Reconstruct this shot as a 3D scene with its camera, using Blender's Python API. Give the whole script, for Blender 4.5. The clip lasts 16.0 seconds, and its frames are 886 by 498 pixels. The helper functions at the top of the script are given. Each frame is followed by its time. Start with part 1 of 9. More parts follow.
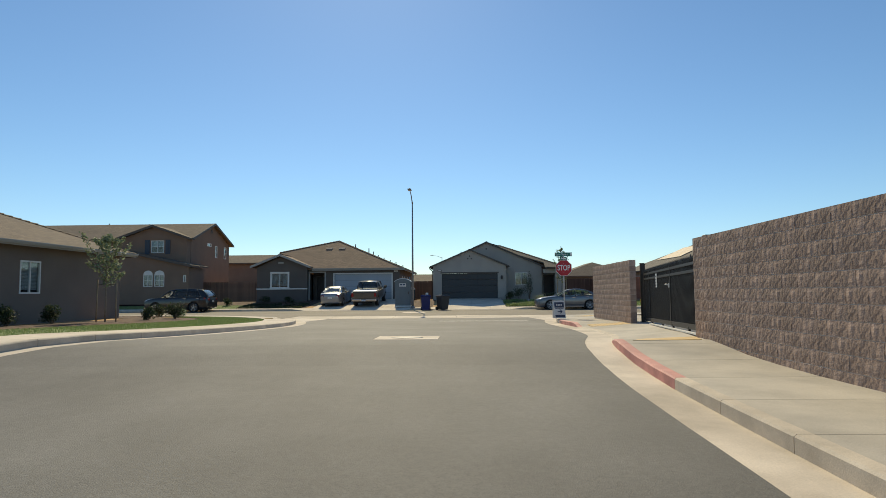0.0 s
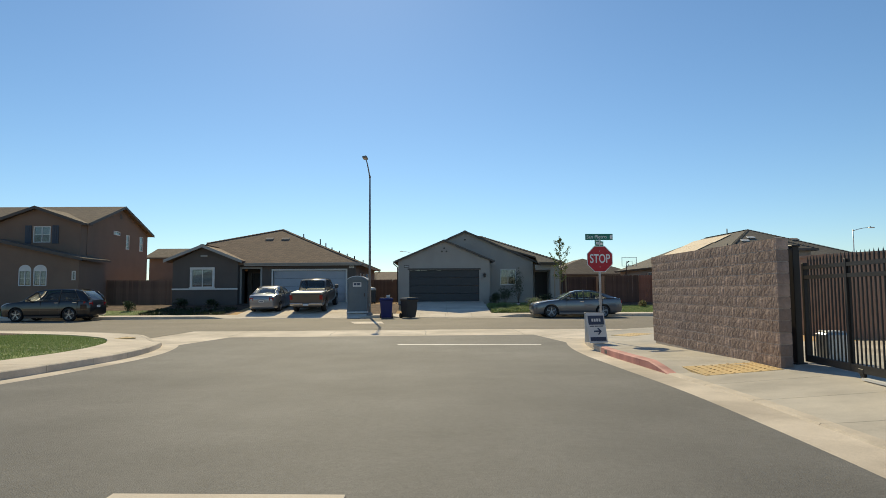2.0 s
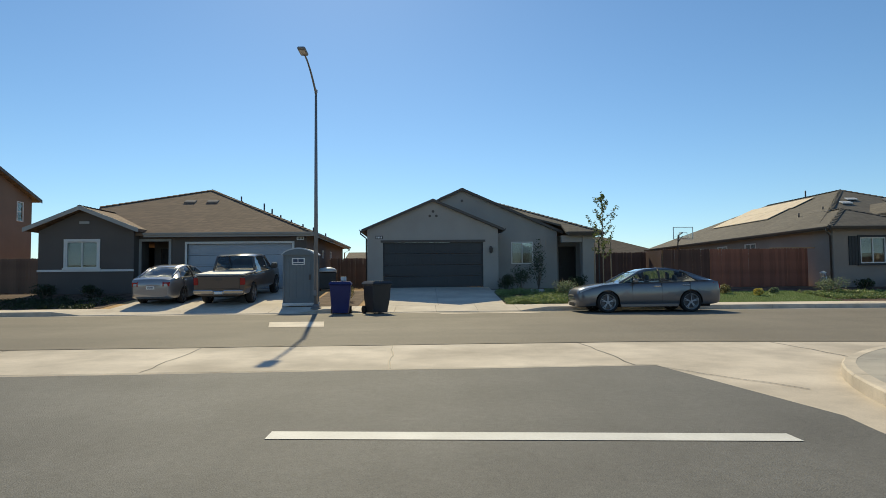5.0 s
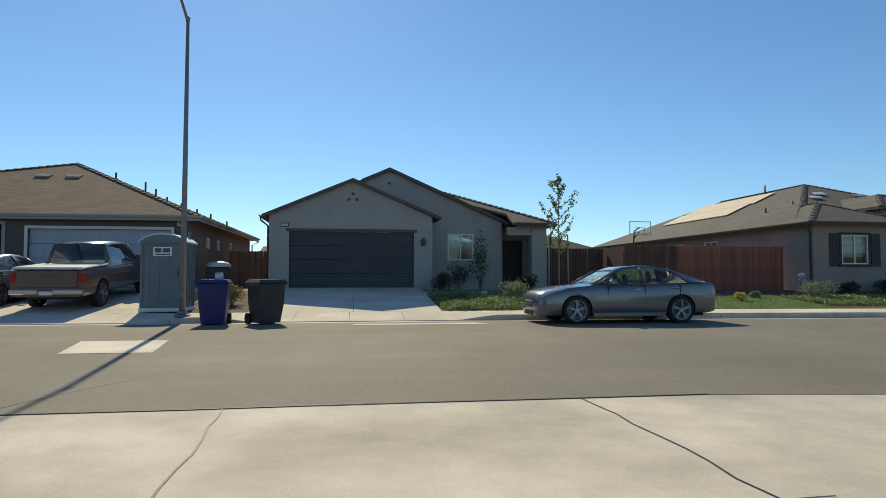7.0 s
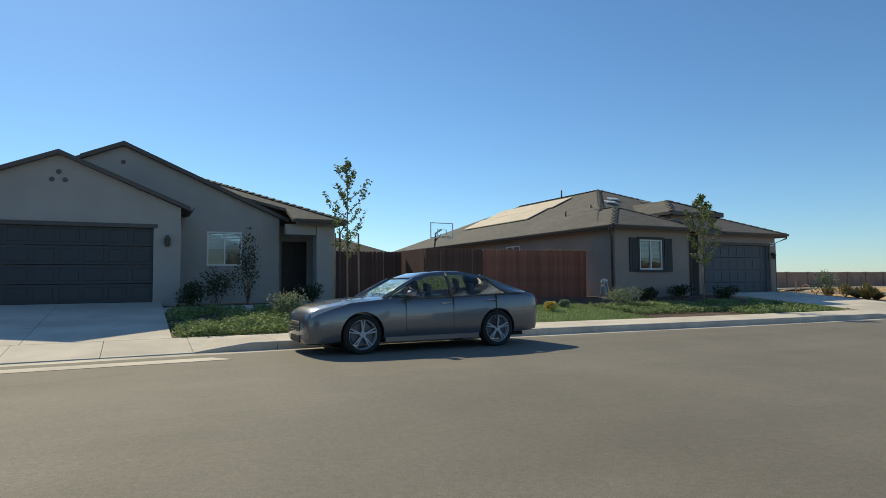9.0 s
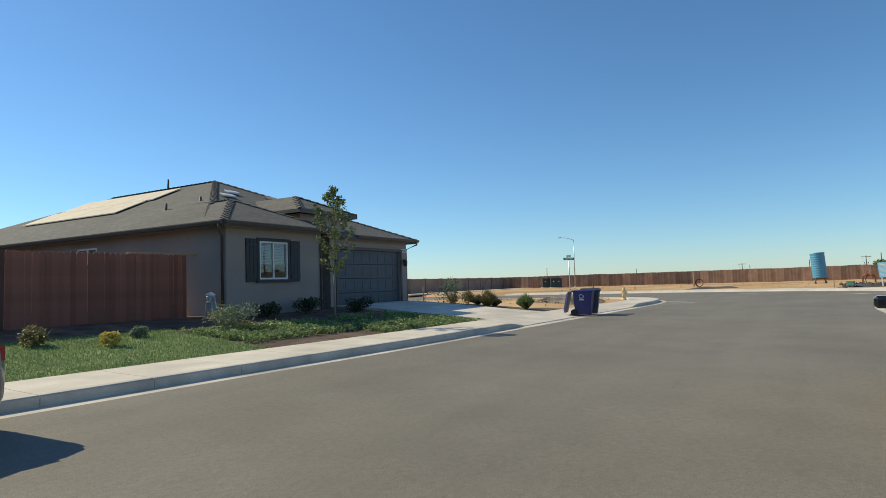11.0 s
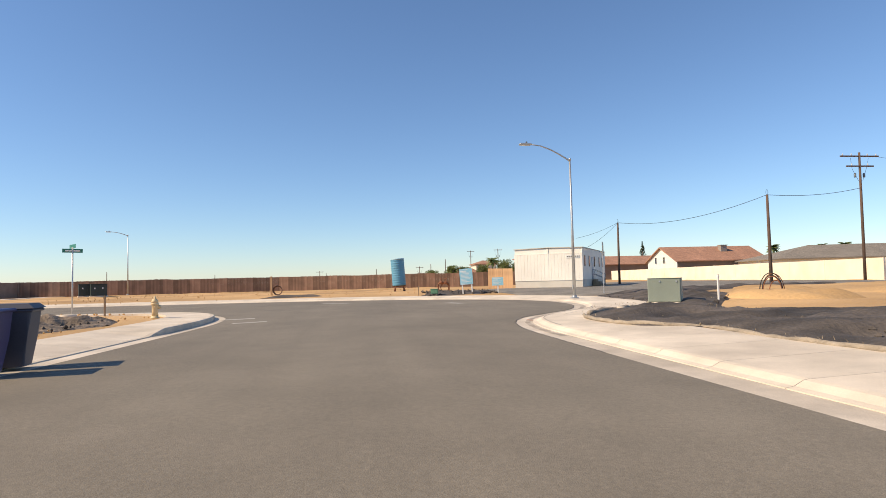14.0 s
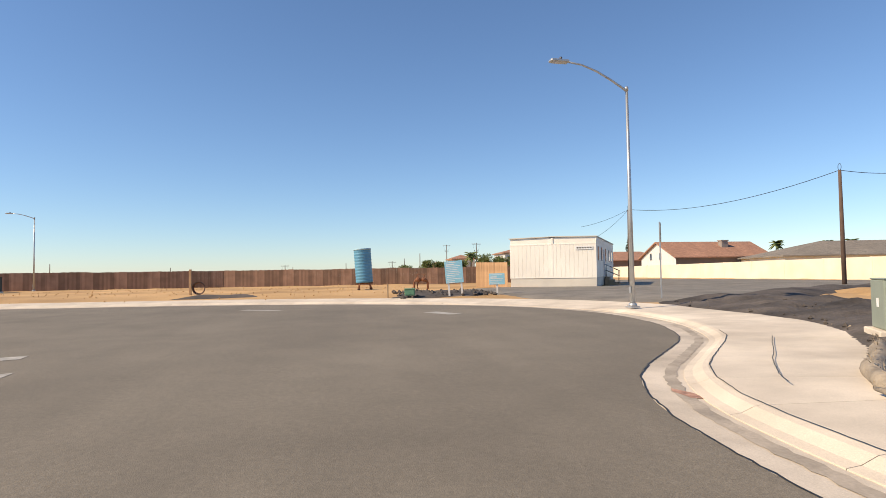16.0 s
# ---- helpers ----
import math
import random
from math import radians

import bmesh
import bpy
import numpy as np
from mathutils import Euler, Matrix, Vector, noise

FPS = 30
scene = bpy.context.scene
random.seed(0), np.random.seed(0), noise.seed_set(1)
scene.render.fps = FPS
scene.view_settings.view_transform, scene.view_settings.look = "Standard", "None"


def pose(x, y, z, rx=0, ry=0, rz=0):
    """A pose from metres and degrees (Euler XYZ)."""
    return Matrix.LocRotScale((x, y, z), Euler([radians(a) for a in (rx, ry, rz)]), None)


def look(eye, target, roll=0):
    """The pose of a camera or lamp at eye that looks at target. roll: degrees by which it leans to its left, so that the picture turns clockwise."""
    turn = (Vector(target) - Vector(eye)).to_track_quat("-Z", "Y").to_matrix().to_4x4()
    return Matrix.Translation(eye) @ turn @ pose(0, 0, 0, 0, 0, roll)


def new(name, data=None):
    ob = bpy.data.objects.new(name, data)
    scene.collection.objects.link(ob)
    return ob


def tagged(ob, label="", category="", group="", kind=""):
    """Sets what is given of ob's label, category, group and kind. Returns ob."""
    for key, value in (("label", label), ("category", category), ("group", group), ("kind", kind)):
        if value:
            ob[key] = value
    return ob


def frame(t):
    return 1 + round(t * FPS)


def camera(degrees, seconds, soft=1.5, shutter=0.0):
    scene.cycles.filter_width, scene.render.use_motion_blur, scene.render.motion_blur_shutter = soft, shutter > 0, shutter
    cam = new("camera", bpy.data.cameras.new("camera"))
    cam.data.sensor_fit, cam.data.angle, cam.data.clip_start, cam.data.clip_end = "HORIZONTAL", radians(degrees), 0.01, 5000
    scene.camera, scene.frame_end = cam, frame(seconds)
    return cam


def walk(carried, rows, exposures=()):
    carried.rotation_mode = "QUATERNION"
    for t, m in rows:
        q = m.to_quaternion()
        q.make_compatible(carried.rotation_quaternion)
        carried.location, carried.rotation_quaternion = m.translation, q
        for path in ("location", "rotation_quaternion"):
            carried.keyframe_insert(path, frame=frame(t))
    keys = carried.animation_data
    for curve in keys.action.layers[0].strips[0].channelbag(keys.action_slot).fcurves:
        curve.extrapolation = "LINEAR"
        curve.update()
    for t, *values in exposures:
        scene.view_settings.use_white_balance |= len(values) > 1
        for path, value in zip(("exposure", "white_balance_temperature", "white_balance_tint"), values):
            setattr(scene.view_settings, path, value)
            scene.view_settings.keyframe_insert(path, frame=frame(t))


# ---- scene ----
cam = camera(72.2, 16.0, soft=0.85, shutter=0.0)
PATH = [
    (0, (0.793, -2.884, 1.266), (0.734, -0.89, 1.41), -0.5),
    (0.5, (0.8, -0.011, 1.351), (0.762, 1.984, 1.492), -0.7),
    (1, (0.8, 2.685, 1.44), (0.794, 4.68, 1.579), -0.6),
    (1.5, (0.794, 5.282, 1.479), (0.812, 7.277, 1.618), -0.6),
    (2, (0.823, 7.946, 1.483), (0.853, 9.941, 1.621), -0.4),
    (2.5, (0.823, 10.518, 1.45), (0.859, 12.513, 1.58), -0.4),
    (3, (0.825, 12.94, 1.386), (0.862, 14.937, 1.502), -0.5),
    (3.5, (0.816, 15.178, 1.354), (0.855, 17.175, 1.465), -0.4),
    (3.7, (0.793, 15.964, 1.342), (0.832, 17.961, 1.444), -0.6),
    (6, (1.303, 23.721, 1.12), (1.442, 25.714, 1.215), -0.1),
    (6.5, (1.438, 24.959, 1.154), (1.646, 26.946, 1.247), 0.0),
    (7, (1.617, 26.037, 1.188), (1.905, 28.014, 1.279), 0.0),
    (7.5, (1.906, 27.155, 1.202), (2.287, 29.117, 1.293), 0.1),
    (8, (2.248, 28.283, 1.199), (2.773, 30.21, 1.297), 0.2),
    (8.2, (2.47, 28.715, 1.203), (3.058, 30.624, 1.303), 0.1),
    (10.3, (5.897, 32.669, 1.359), (7.378, 34.008, 1.479), -1.3),
    (10.5, (6.373, 33.033, 1.373), (7.934, 34.278, 1.492), -1.3),
    (11, (7.888, 33.908, 1.379), (9.616, 34.907, 1.494), -1.8),
    (11.4, (9.274, 34.559, 1.382), (11.109, 35.348, 1.493), -2.1),
    (11.5, (9.657, 34.698, 1.383), (11.512, 35.437, 1.493), -2.0),
    (12, (11.659, 35.25, 1.399), (13.598, 35.727, 1.506), -2.1),
    (12.5, (13.752, 35.616, 1.372), (15.733, 35.87, 1.476), -2.0),
    (13, (15.928, 35.745, 1.342), (17.925, 35.79, 1.444), -1.7),
    (13.5, (18.327, 35.674, 1.291), (20.318, 35.507, 1.395), -1.6),
    (14, (20.975, 35.427, 1.248), (22.954, 35.156, 1.349), -1.4),
    (14.5, (23.799, 35.15, 1.27), (25.773, 34.843, 1.367), -1.4),
    (15, (26.702, 34.832, 1.277), (28.673, 34.504, 1.37), -1.2),
    (15.5, (29.635, 34.491, 1.299), (31.603, 34.146, 1.385), -1.1),
    (16, (32.524, 34.142, 1.288), (34.49, 33.785, 1.373), -0.9),
]
walk(cam, [(t, look(eye, target, roll)) for t, eye, target, roll in PATH], [
    (0.0, -0.26, 6270, 0), (3.5, -0.26, 6270, 0), (6.0, -0.27, 5920, -2), (8.0, -0.25, 5820, -2), (10.3, -0.24, 5600, -2), (11.0, -0.14, 5600, -2), (11.5, 0.0, 5680, -1), (12.0, 0.08, 6050, 6), (12.5, 0.13, 6280, 11), (13.2, 0.15, 6330, 11), (14.2, 0.14, 6330, 11), (16.0, 0.12, 6330, 11)])

# ---- light: clear sky, sun ahead of the first street, about 39 degrees up ----
SUN_EL, SUN_AZ = radians(39.0), math.atan2(-0.147, 0.989)
world = bpy.data.worlds.new("world")
scene.world = world
world.use_nodes = True
wn = world.node_tree.nodes
sky = wn.new("ShaderNodeTexSky")
sky.sky_type = "NISHITA"
sky.sun_disc = False
sky.sun_elevation, sky.sun_rotation = SUN_EL, SUN_AZ % (2 * math.pi)
sky.air_density, sky.dust_density, sky.ozone_density, sky.altitude = 1.0, 0.16, 4.7, 300
wn["Background"].inputs["Strength"].default_value = 0.127
world.node_tree.links.new(sky.outputs["Color"], wn["Background"].inputs["Color"])
sun = new("sun", bpy.data.lights.new("sun", "SUN"))
sun.data.energy, sun.data.angle, sun.data.color = 5.25, radians(0.53), (1.0, 0.79, 0.515)
toward = Vector((math.sin(SUN_AZ) * math.cos(SUN_EL), math.cos(SUN_AZ) * math.cos(SUN_EL), math.sin(SUN_EL)))
sun.matrix_world = look(tuple(toward * 60), (0, 0, 0))


# ---- materials ----
def surf(name, base, rough=0.8, var=0.18, big=0.6, fine=25.0, bump=0.25, metal=0.0, tint=None, depth=0.01, spec=0.5, rand=0.0, coat=0.0, island=0.0):
    """Paint or mineral surface: large stains, fine grain and a fine relief."""
    m = bpy.data.materials.new(name)
    m.use_nodes = True
    n, l = m.node_tree.nodes, m.node_tree.links
    p = n["Principled BSDF"]
    co = n.new("ShaderNodeTexCoord")
    a, b = n.new("ShaderNodeTexNoise"), n.new("ShaderNodeTexNoise")
    for t, s, d in ((a, big, 5), (b, fine, 3)):
        t.inputs["Scale"].default_value, t.inputs["Detail"].default_value = s, d
        l.new(co.outputs["Object"], t.inputs["Vector"])
    ramp = n.new("ShaderNodeValToRGB")
    lo = [max(0.0, c * (1 - var)) for c in base]
    hi = [min(1.0, c * (1 + var)) for c in (tint or base)]
    ramp.color_ramp.elements[0].position, ramp.color_ramp.elements[1].position = 0.3, 0.7
    ramp.color_ramp.elements[0].color, ramp.color_ramp.elements[1].color = (*lo, 1), (*hi, 1)
    l.new(a.outputs["Fac"], ramp.inputs["Fac"])
    grain = n.new("ShaderNodeMapRange")
    grain.inputs["To Min"].default_value, grain.inputs["To Max"].default_value = 1 - var, 1 + var
    l.new(b.outputs["Fac"], grain.inputs["Value"])
    mul = n.new("ShaderNodeVectorMath")
    mul.operation = "SCALE"
    l.new(ramp.outputs["Color"], mul.inputs[0])
    l.new(grain.outputs["Result"], mul.inputs["Scale"])
    out = mul.outputs["Vector"]
    if rand:
        info, rr, mm = n.new("ShaderNodeObjectInfo"), n.new("ShaderNodeMapRange"), n.new("ShaderNodeVectorMath")
        rr.inputs["To Min"].default_value, rr.inputs["To Max"].default_value = 1 - rand, 1 + rand
        mm.operation = "SCALE"
        l.new(info.outputs["Random"], rr.inputs["Value"])
        l.new(out, mm.inputs[0])
        l.new(rr.outputs["Result"], mm.inputs["Scale"])
        out = mm.outputs["Vector"]
    if island:
        geo, ri, mi = n.new("ShaderNodeNewGeometry"), n.new("ShaderNodeMapRange"), n.new("ShaderNodeVectorMath")
        ri.inputs["To Min"].default_value, ri.inputs["To Max"].default_value = 1 - island, 1 + island
        mi.operation = "SCALE"
        l.new(geo.outputs["Random Per Island"], ri.inputs["Value"])
        l.new(out, mi.inputs[0])
        l.new(ri.outputs["Result"], mi.inputs["Scale"])
        out = mi.outputs["Vector"]
    l.new(out, p.inputs["Base Color"])
    p.inputs["Roughness"].default_value, p.inputs["Metallic"].default_value = rough, metal
    p.inputs["Specular IOR Level"].default_value = spec
    p.inputs["Coat Weight"].default_value = coat
    if bump:
        bp = n.new("ShaderNodeBump")
        bp.inputs["Strength"].default_value, bp.inputs["Distance"].default_value = bump, depth
        l.new(b.outputs["Fac"], bp.inputs["Height"])
        l.new(bp.outputs["Normal"], p.inputs["Normal"])
    return m


def shingles(name, base, course=0.14, width=0.32):
    """Composition shingles: courses up the slope with small colour differences."""
    m = surf(name, base, 0.92, 0.12, 0.35, 60.0, 0.0)
    n, l = m.node_tree.nodes, m.node_tree.links
    p = n["Principled BSDF"]
    co, sep, com, add = n.new("ShaderNodeTexCoord"), n.new("ShaderNodeSeparateXYZ"), n.new("ShaderNodeCombineXYZ"), n.new("ShaderNodeMath")
    l.new(co.outputs["Object"], sep.inputs[0])
    l.new(sep.outputs["X"], add.inputs[0])
    l.new(sep.outputs["Y"], add.inputs[1])
    sc = n.new("ShaderNodeMath")
    sc.operation, sc.inputs[1].default_value = "MULTIPLY", 2.5
    l.new(sep.outputs["Z"], sc.inputs[0])
    l.new(add.outputs[0], com.inputs["X"])
    l.new(sc.outputs[0], com.inputs["Y"])
    br = n.new("ShaderNodeTexBrick")
    br.inputs["Color1"].default_value, br.inputs["Color2"].default_value, br.inputs["Mortar"].default_value = (0.78, 0.78, 0.78, 1), (1.16, 1.14, 1.1, 1), (0.5, 0.5, 0.5, 1)
    br.inputs["Scale"].default_value, br.inputs["Mortar Size"].default_value = 1.0, 0.012
    br.inputs["Brick Width"].default_value, br.inputs["Row Height"].default_value = width, course
    l.new(com.outputs[0], br.inputs["Vector"])
    mul = n.new("ShaderNodeVectorMath")
    mul.operation = "MULTIPLY"
    l.new(p.inputs["Base Color"].links[0].from_socket, mul.inputs[0])
    l.new(br.outputs["Color"], mul.inputs[1])
    l.new(mul.outputs[0], p.inputs["Base Color"])
    bp = n.new("ShaderNodeBump")
    bp.inputs["Strength"].default_value, bp.inputs["Distance"].default_value = 0.5, 0.01
    l.new(br.outputs["Color"], bp.inputs["Height"])
    l.new(bp.outputs["Normal"], p.inputs["Normal"])
    return m


def glassy(name, colour=(0.75, 0.8, 0.8), rough=0.02, ior=1.12):
    m = bpy.data.materials.new(name)
    m.use_nodes = True
    p = m.node_tree.nodes["Principled BSDF"]
    p.inputs["Base Color"].default_value = (*colour, 1)
    p.inputs["Roughness"].default_value, p.inputs["IOR"].default_value = rough, ior
    p.inputs["Transmission Weight"].default_value = 1.0
    p.inputs["Coat Weight"].default_value, p.inputs["Coat Roughness"].default_value = 1.0, 0.02
    return m


def leafy(name, base, tint, rough=0.6):
    """Leaves: each clump a little different, some light through them."""
    m = bpy.data.materials.new(name)
    m.use_nodes = True
    n, l = m.node_tree.nodes, m.node_tree.links
    p = n["Principled BSDF"]
    geo, ramp = n.new("ShaderNodeNewGeometry"), n.new("ShaderNodeValToRGB")
    ramp.color_ramp.elements[0].color, ramp.color_ramp.elements[1].color = (*base, 1), (*tint, 1)
    l.new(geo.outputs["Random Per Island"], ramp.inputs["Fac"])
    l.new(ramp.outputs["Color"], p.inputs["Base Color"])
    p.inputs["Roughness"].default_value = rough
    tr, mix = n.new("ShaderNodeBsdfTranslucent"), n.new("ShaderNodeMixShader")
    l.new(ramp.outputs["Color"], tr.inputs["Color"])
    mix.inputs["Fac"].default_value = 0.3
    l.new(p.outputs[0], mix.inputs[1])
    l.new(tr.outputs[0], mix.inputs[2])
    l.new(mix.outputs[0], n["Material Output"].inputs["Surface"])
    return m



def weathered(m, along=None, speck=0.22, stain=0.16, streak=0.10, speck_scale=170.0, stain_scale=0.9):
    """Adds aggregate specks, soft stains and long wear streaks to a ground surface."""
    n, l = m.node_tree.nodes, m.node_tree.links
    p = n["Principled BSDF"]
    out = p.inputs["Base Color"].links[0].from_socket
    co = n.new("ShaderNodeTexCoord")

    def times(sock, lo, hi, a=0.0, b=1.0):
        nonlocal out
        mr, mu = n.new("ShaderNodeMapRange"), n.new("ShaderNodeVectorMath")
        mr.inputs["From Min"].default_value, mr.inputs["From Max"].default_value = a, b
        mr.inputs["To Min"].default_value, mr.inputs["To Max"].default_value = lo, hi
        mu.operation = "SCALE"
        l.new(sock, mr.inputs["Value"])
        l.new(out, mu.inputs[0])
        l.new(mr.outputs["Result"], mu.inputs["Scale"])
        out = mu.outputs["Vector"]

    vo = n.new("ShaderNodeTexVoronoi")
    vo.inputs["Scale"].default_value = speck_scale
    l.new(co.outputs["Object"], vo.inputs["Vector"])
    sp = n.new("ShaderNodeSeparateColor")
    l.new(vo.outputs["Color"], sp.inputs["Color"])
    times(sp.outputs["Red"], 1 - speck, 1 + speck)
    st = n.new("ShaderNodeTexNoise")
    st.inputs["Scale"].default_value, st.inputs["Detail"].default_value, st.inputs["Roughness"].default_value = stain_scale, 8, 0.62
    l.new(co.outputs["Object"], st.inputs["Vector"])
    times(st.outputs["Fac"], 1 - stain, 1 + stain * 0.6, 0.32, 0.62)
    if along:
        ag = n.new("ShaderNodeTexNoise")
        ag.inputs["Scale"].default_value, ag.inputs["Detail"].default_value, ag.inputs["Roughness"].default_value = 14.0, 9, 0.82
        l.new(co.outputs["Object"], ag.inputs["Vector"])
        times(ag.outputs["Fac"], 0.88, 1.14, 0.36, 0.64)
        mp, sn = n.new("ShaderNodeMapping"), n.new("ShaderNodeTexNoise")
        mp.inputs["Scale"].default_value = (0.03, 0.9, 1) if along == "x" else (0.9, 0.03, 1)
        sn.inputs["Scale"].default_value, sn.inputs["Detail"].default_value = 1.0, 5
        l.new(co.outputs["Object"], mp.inputs["Vector"])
        l.new(mp.outputs["Vector"], sn.inputs["Vector"])
        times(sn.outputs["Fac"], 1 - streak, 1 + streak, 0.3, 0.7)
    l.new(out, p.inputs["Base Color"])
    return m


ASPHALT = surf("asphalt", (0.186, 0.161, 0.123), 0.85, 0.10, 0.22, 110.0, 0.5, depth=0.006, tint=(0.200, 0.174, 0.134))
ASPHALT_SIDE = surf("side_street_asphalt", (0.118, 0.115, 0.108), 0.8, 0.14, 0.25, 90.0, 0.8, depth=0.008, tint=(0.142, 0.139, 0.130))
ASPHALT_OLD = surf("worn_asphalt", (0.21, 0.19, 0.16), 0.9, 0.18, 0.3, 70.0, 0.4)
CONCRETE = surf("concrete", (0.60, 0.52, 0.42), 0.9, 0.10, 0.5, 60.0, 0.2, tint=(0.68, 0.60, 0.49), rand=0.05)
CONCRETE_GREY = surf("weathered_concrete", (0.43, 0.40, 0.35), 0.9, 0.12, 0.5, 60.0, 0.2, tint=(0.51, 0.465, 0.39), rand=0.06)
GUTTER = surf("gutter_concrete", (0.55, 0.475, 0.38), 0.85, 0.14, 0.4, 50.0, 0.2, tint=(0.58, 0.51, 0.42))
KERB_GREY = surf("kerb_concrete", (0.56, 0.49, 0.395), 0.85, 0.14, 0.9, 60.0, 0.2, rand=0.06)
KERB_RED = surf("red_kerb_paint", (0.50, 0.22, 0.20), 0.7, 0.22, 2.0, 40.0, 0.2, tint=(0.55, 0.26, 0.22), rand=0.06)
weathered(ASPHALT, "x", streak=0.07, stain=0.08)
weathered(ASPHALT_SIDE, "y", streak=0.09, stain=0.10)
weathered(ASPHALT_OLD, None, stain=0.22)
weathered(CONCRETE, None, speck=0.06, stain=0.10, stain_scale=1.4)
weathered(CONCRETE_GREY, None, speck=0.07, stain=0.14, stain_scale=1.2)
weathered(GUTTER, None, speck=0.07, stain=0.18, stain_scale=0.8)
weathered(KERB_GREY, None, speck=0.08, stain=0.16, stain_scale=2.0)
TACTILE = surf("yellow_tactile", (0.60, 0.43, 0.20), 0.7, 0.15, 2.0, 40.0, 0.1)
DIRT = surf("sandy_dirt", (0.46, 0.28, 0.115), 0.95, 0.20, 0.12, 9.0, 0.6, tint=(0.55, 0.355, 0.165), depth=0.03)
# Only for the added sheet that dims bounce beside the taupe house.
BOUNCE_DARK = surf("bounce_cutting_dark", (0.11, 0.085, 0.065), 0.95, 0.25, 0.8, 14.0, 0.7, depth=0.03)
SOIL = surf("dark_soil", (0.058, 0.050, 0.045), 0.95, 0.4, 0.7, 12.0, 0.9, tint=(0.10, 0.084, 0.072), depth=0.04)
MULCH = surf("bark_mulch", (0.09, 0.055, 0.035), 0.95, 0.35, 2.0, 30.0, 0.9, tint=(0.14, 0.09, 0.06), depth=0.03)
LAWN = surf("lawn_turf", (0.14, 0.19, 0.062), 0.9, 0.25, 0.8, 45.0, 0.7, tint=(0.22, 0.26, 0.10), depth=0.03)
BLADES = leafy("grass_blades", (0.15, 0.23, 0.065), (0.36, 0.42, 0.17))
COVER = leafy("ground_cover_leaves", (0.12, 0.19, 0.055), (0.38, 0.43, 0.17))
LEAF = leafy("tree_leaves", (0.065, 0.105, 0.025), (0.26, 0.29, 0.10))
SAGE = leafy("sage_leaves", (0.14, 0.18, 0.09), (0.36, 0.40, 0.24))
DRY = leafy("dry_grass_leaves", (0.16, 0.14, 0.05), (0.36, 0.30, 0.12))
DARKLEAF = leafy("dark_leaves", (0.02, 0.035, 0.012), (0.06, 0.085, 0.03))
YELLOWFLOWER = leafy("yellow_flowers", (0.55, 0.45, 0.06), (0.7, 0.6, 0.2))
BARK = surf("pale_bark", (0.26, 0.21, 0.16), 0.9, 0.25, 6.0, 40.0, 0.5)
STAKE = surf("stake_wood", (0.30, 0.22, 0.14), 0.85, 0.2, 4.0, 40.0, 0.3)
STUCCO_GREY = surf("grey_stucco", (0.36, 0.34, 0.31), 0.95, 0.08, 0.8, 70.0, 0.5)
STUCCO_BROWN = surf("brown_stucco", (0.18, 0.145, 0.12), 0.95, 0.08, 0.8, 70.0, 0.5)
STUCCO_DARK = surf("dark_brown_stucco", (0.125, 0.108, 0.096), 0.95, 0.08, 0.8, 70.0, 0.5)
STUCCO_TAUPE = surf("taupe_stucco", (0.30, 0.258, 0.225), 0.95, 0.08, 0.8, 70.0, 0.5)
STUCCO_TAN = surf("tan_stucco", (0.22, 0.155, 0.115), 0.95, 0.08, 0.8, 70.0, 0.5)
STUCCO_CREAM = surf("cream_stucco", (0.79, 0.71, 0.56), 0.95, 0.10, 0.5, 60.0, 0.4)
ROOF_GREY = shingles("grey_shingles", (0.15, 0.135, 0.115))
ROOF_BROWN = shingles("brown_shingles", (0.22, 0.15, 0.105))
ROOF_TAN = shingles("tan_shingles", (0.16, 0.125, 0.095))
ROOF_RED = shingles("red_clay_tiles", (0.41, 0.225, 0.15), 0.3, 0.25)
ROOF_PALE = shingles("pale_grey_shingles", (0.26, 0.23, 0.195))
FASCIA = surf("dark_fascia_paint", (0.085, 0.075, 0.066), 0.6, 0.08)
WHITE = surf("white_paint", (0.72, 0.71, 0.68), 0.5, 0.06, 1.5, 40.0, 0.05)
TRIM_GREY = surf("grey_trim_paint", (0.36, 0.35, 0.33), 0.6, 0.06)
DOOR_DARK = surf("charcoal_door_paint", (0.035, 0.04, 0.045), 0.5, 0.1)
DOOR_BLUE = surf("slate_blue_door_paint", (0.06, 0.075, 0.09), 0.5, 0.1)
DOOR_PALE = surf("pale_door_paint", (0.42, 0.45, 0.50), 0.5, 0.06)
DOOR_BROWN = surf("dark_front_door", (0.03, 0.025, 0.022), 0.5, 0.1)
SHUTTER = surf("charcoal_shutter_paint", (0.03, 0.032, 0.034), 0.6, 0.1)
PANE = glassy("window_glass", (0.6, 0.65, 0.66))
BLIND = surf("window_blind", (0.50, 0.52, 0.52), 0.8, 0.05)
BLOCK = surf("split_face_block", (0.285, 0.205, 0.165), 0.95, 0.2, 1.6, 13.0, 0.75, tint=(0.38, 0.282, 0.232), depth=0.028, rand=0.12)
MORTAR = surf("mortar", (0.48, 0.41, 0.35), 0.95, 0.12, 3.0, 50.0, 0.3)
IRON = surf("black_iron", (0.022, 0.020, 0.019), 0.5, 0.15, 3.0, 40.0, 0.1, metal=0.3)
STEEL = surf("galvanised_steel", (0.52, 0.53, 0.53), 0.42, 0.10, 3.0, 50.0, 0.1, metal=0.7)
LAMP_GREY = surf("grey_lamp_paint", (0.22, 0.225, 0.235), 0.5, 0.10, 3.0, 50.0, 0.1, metal=0.3)
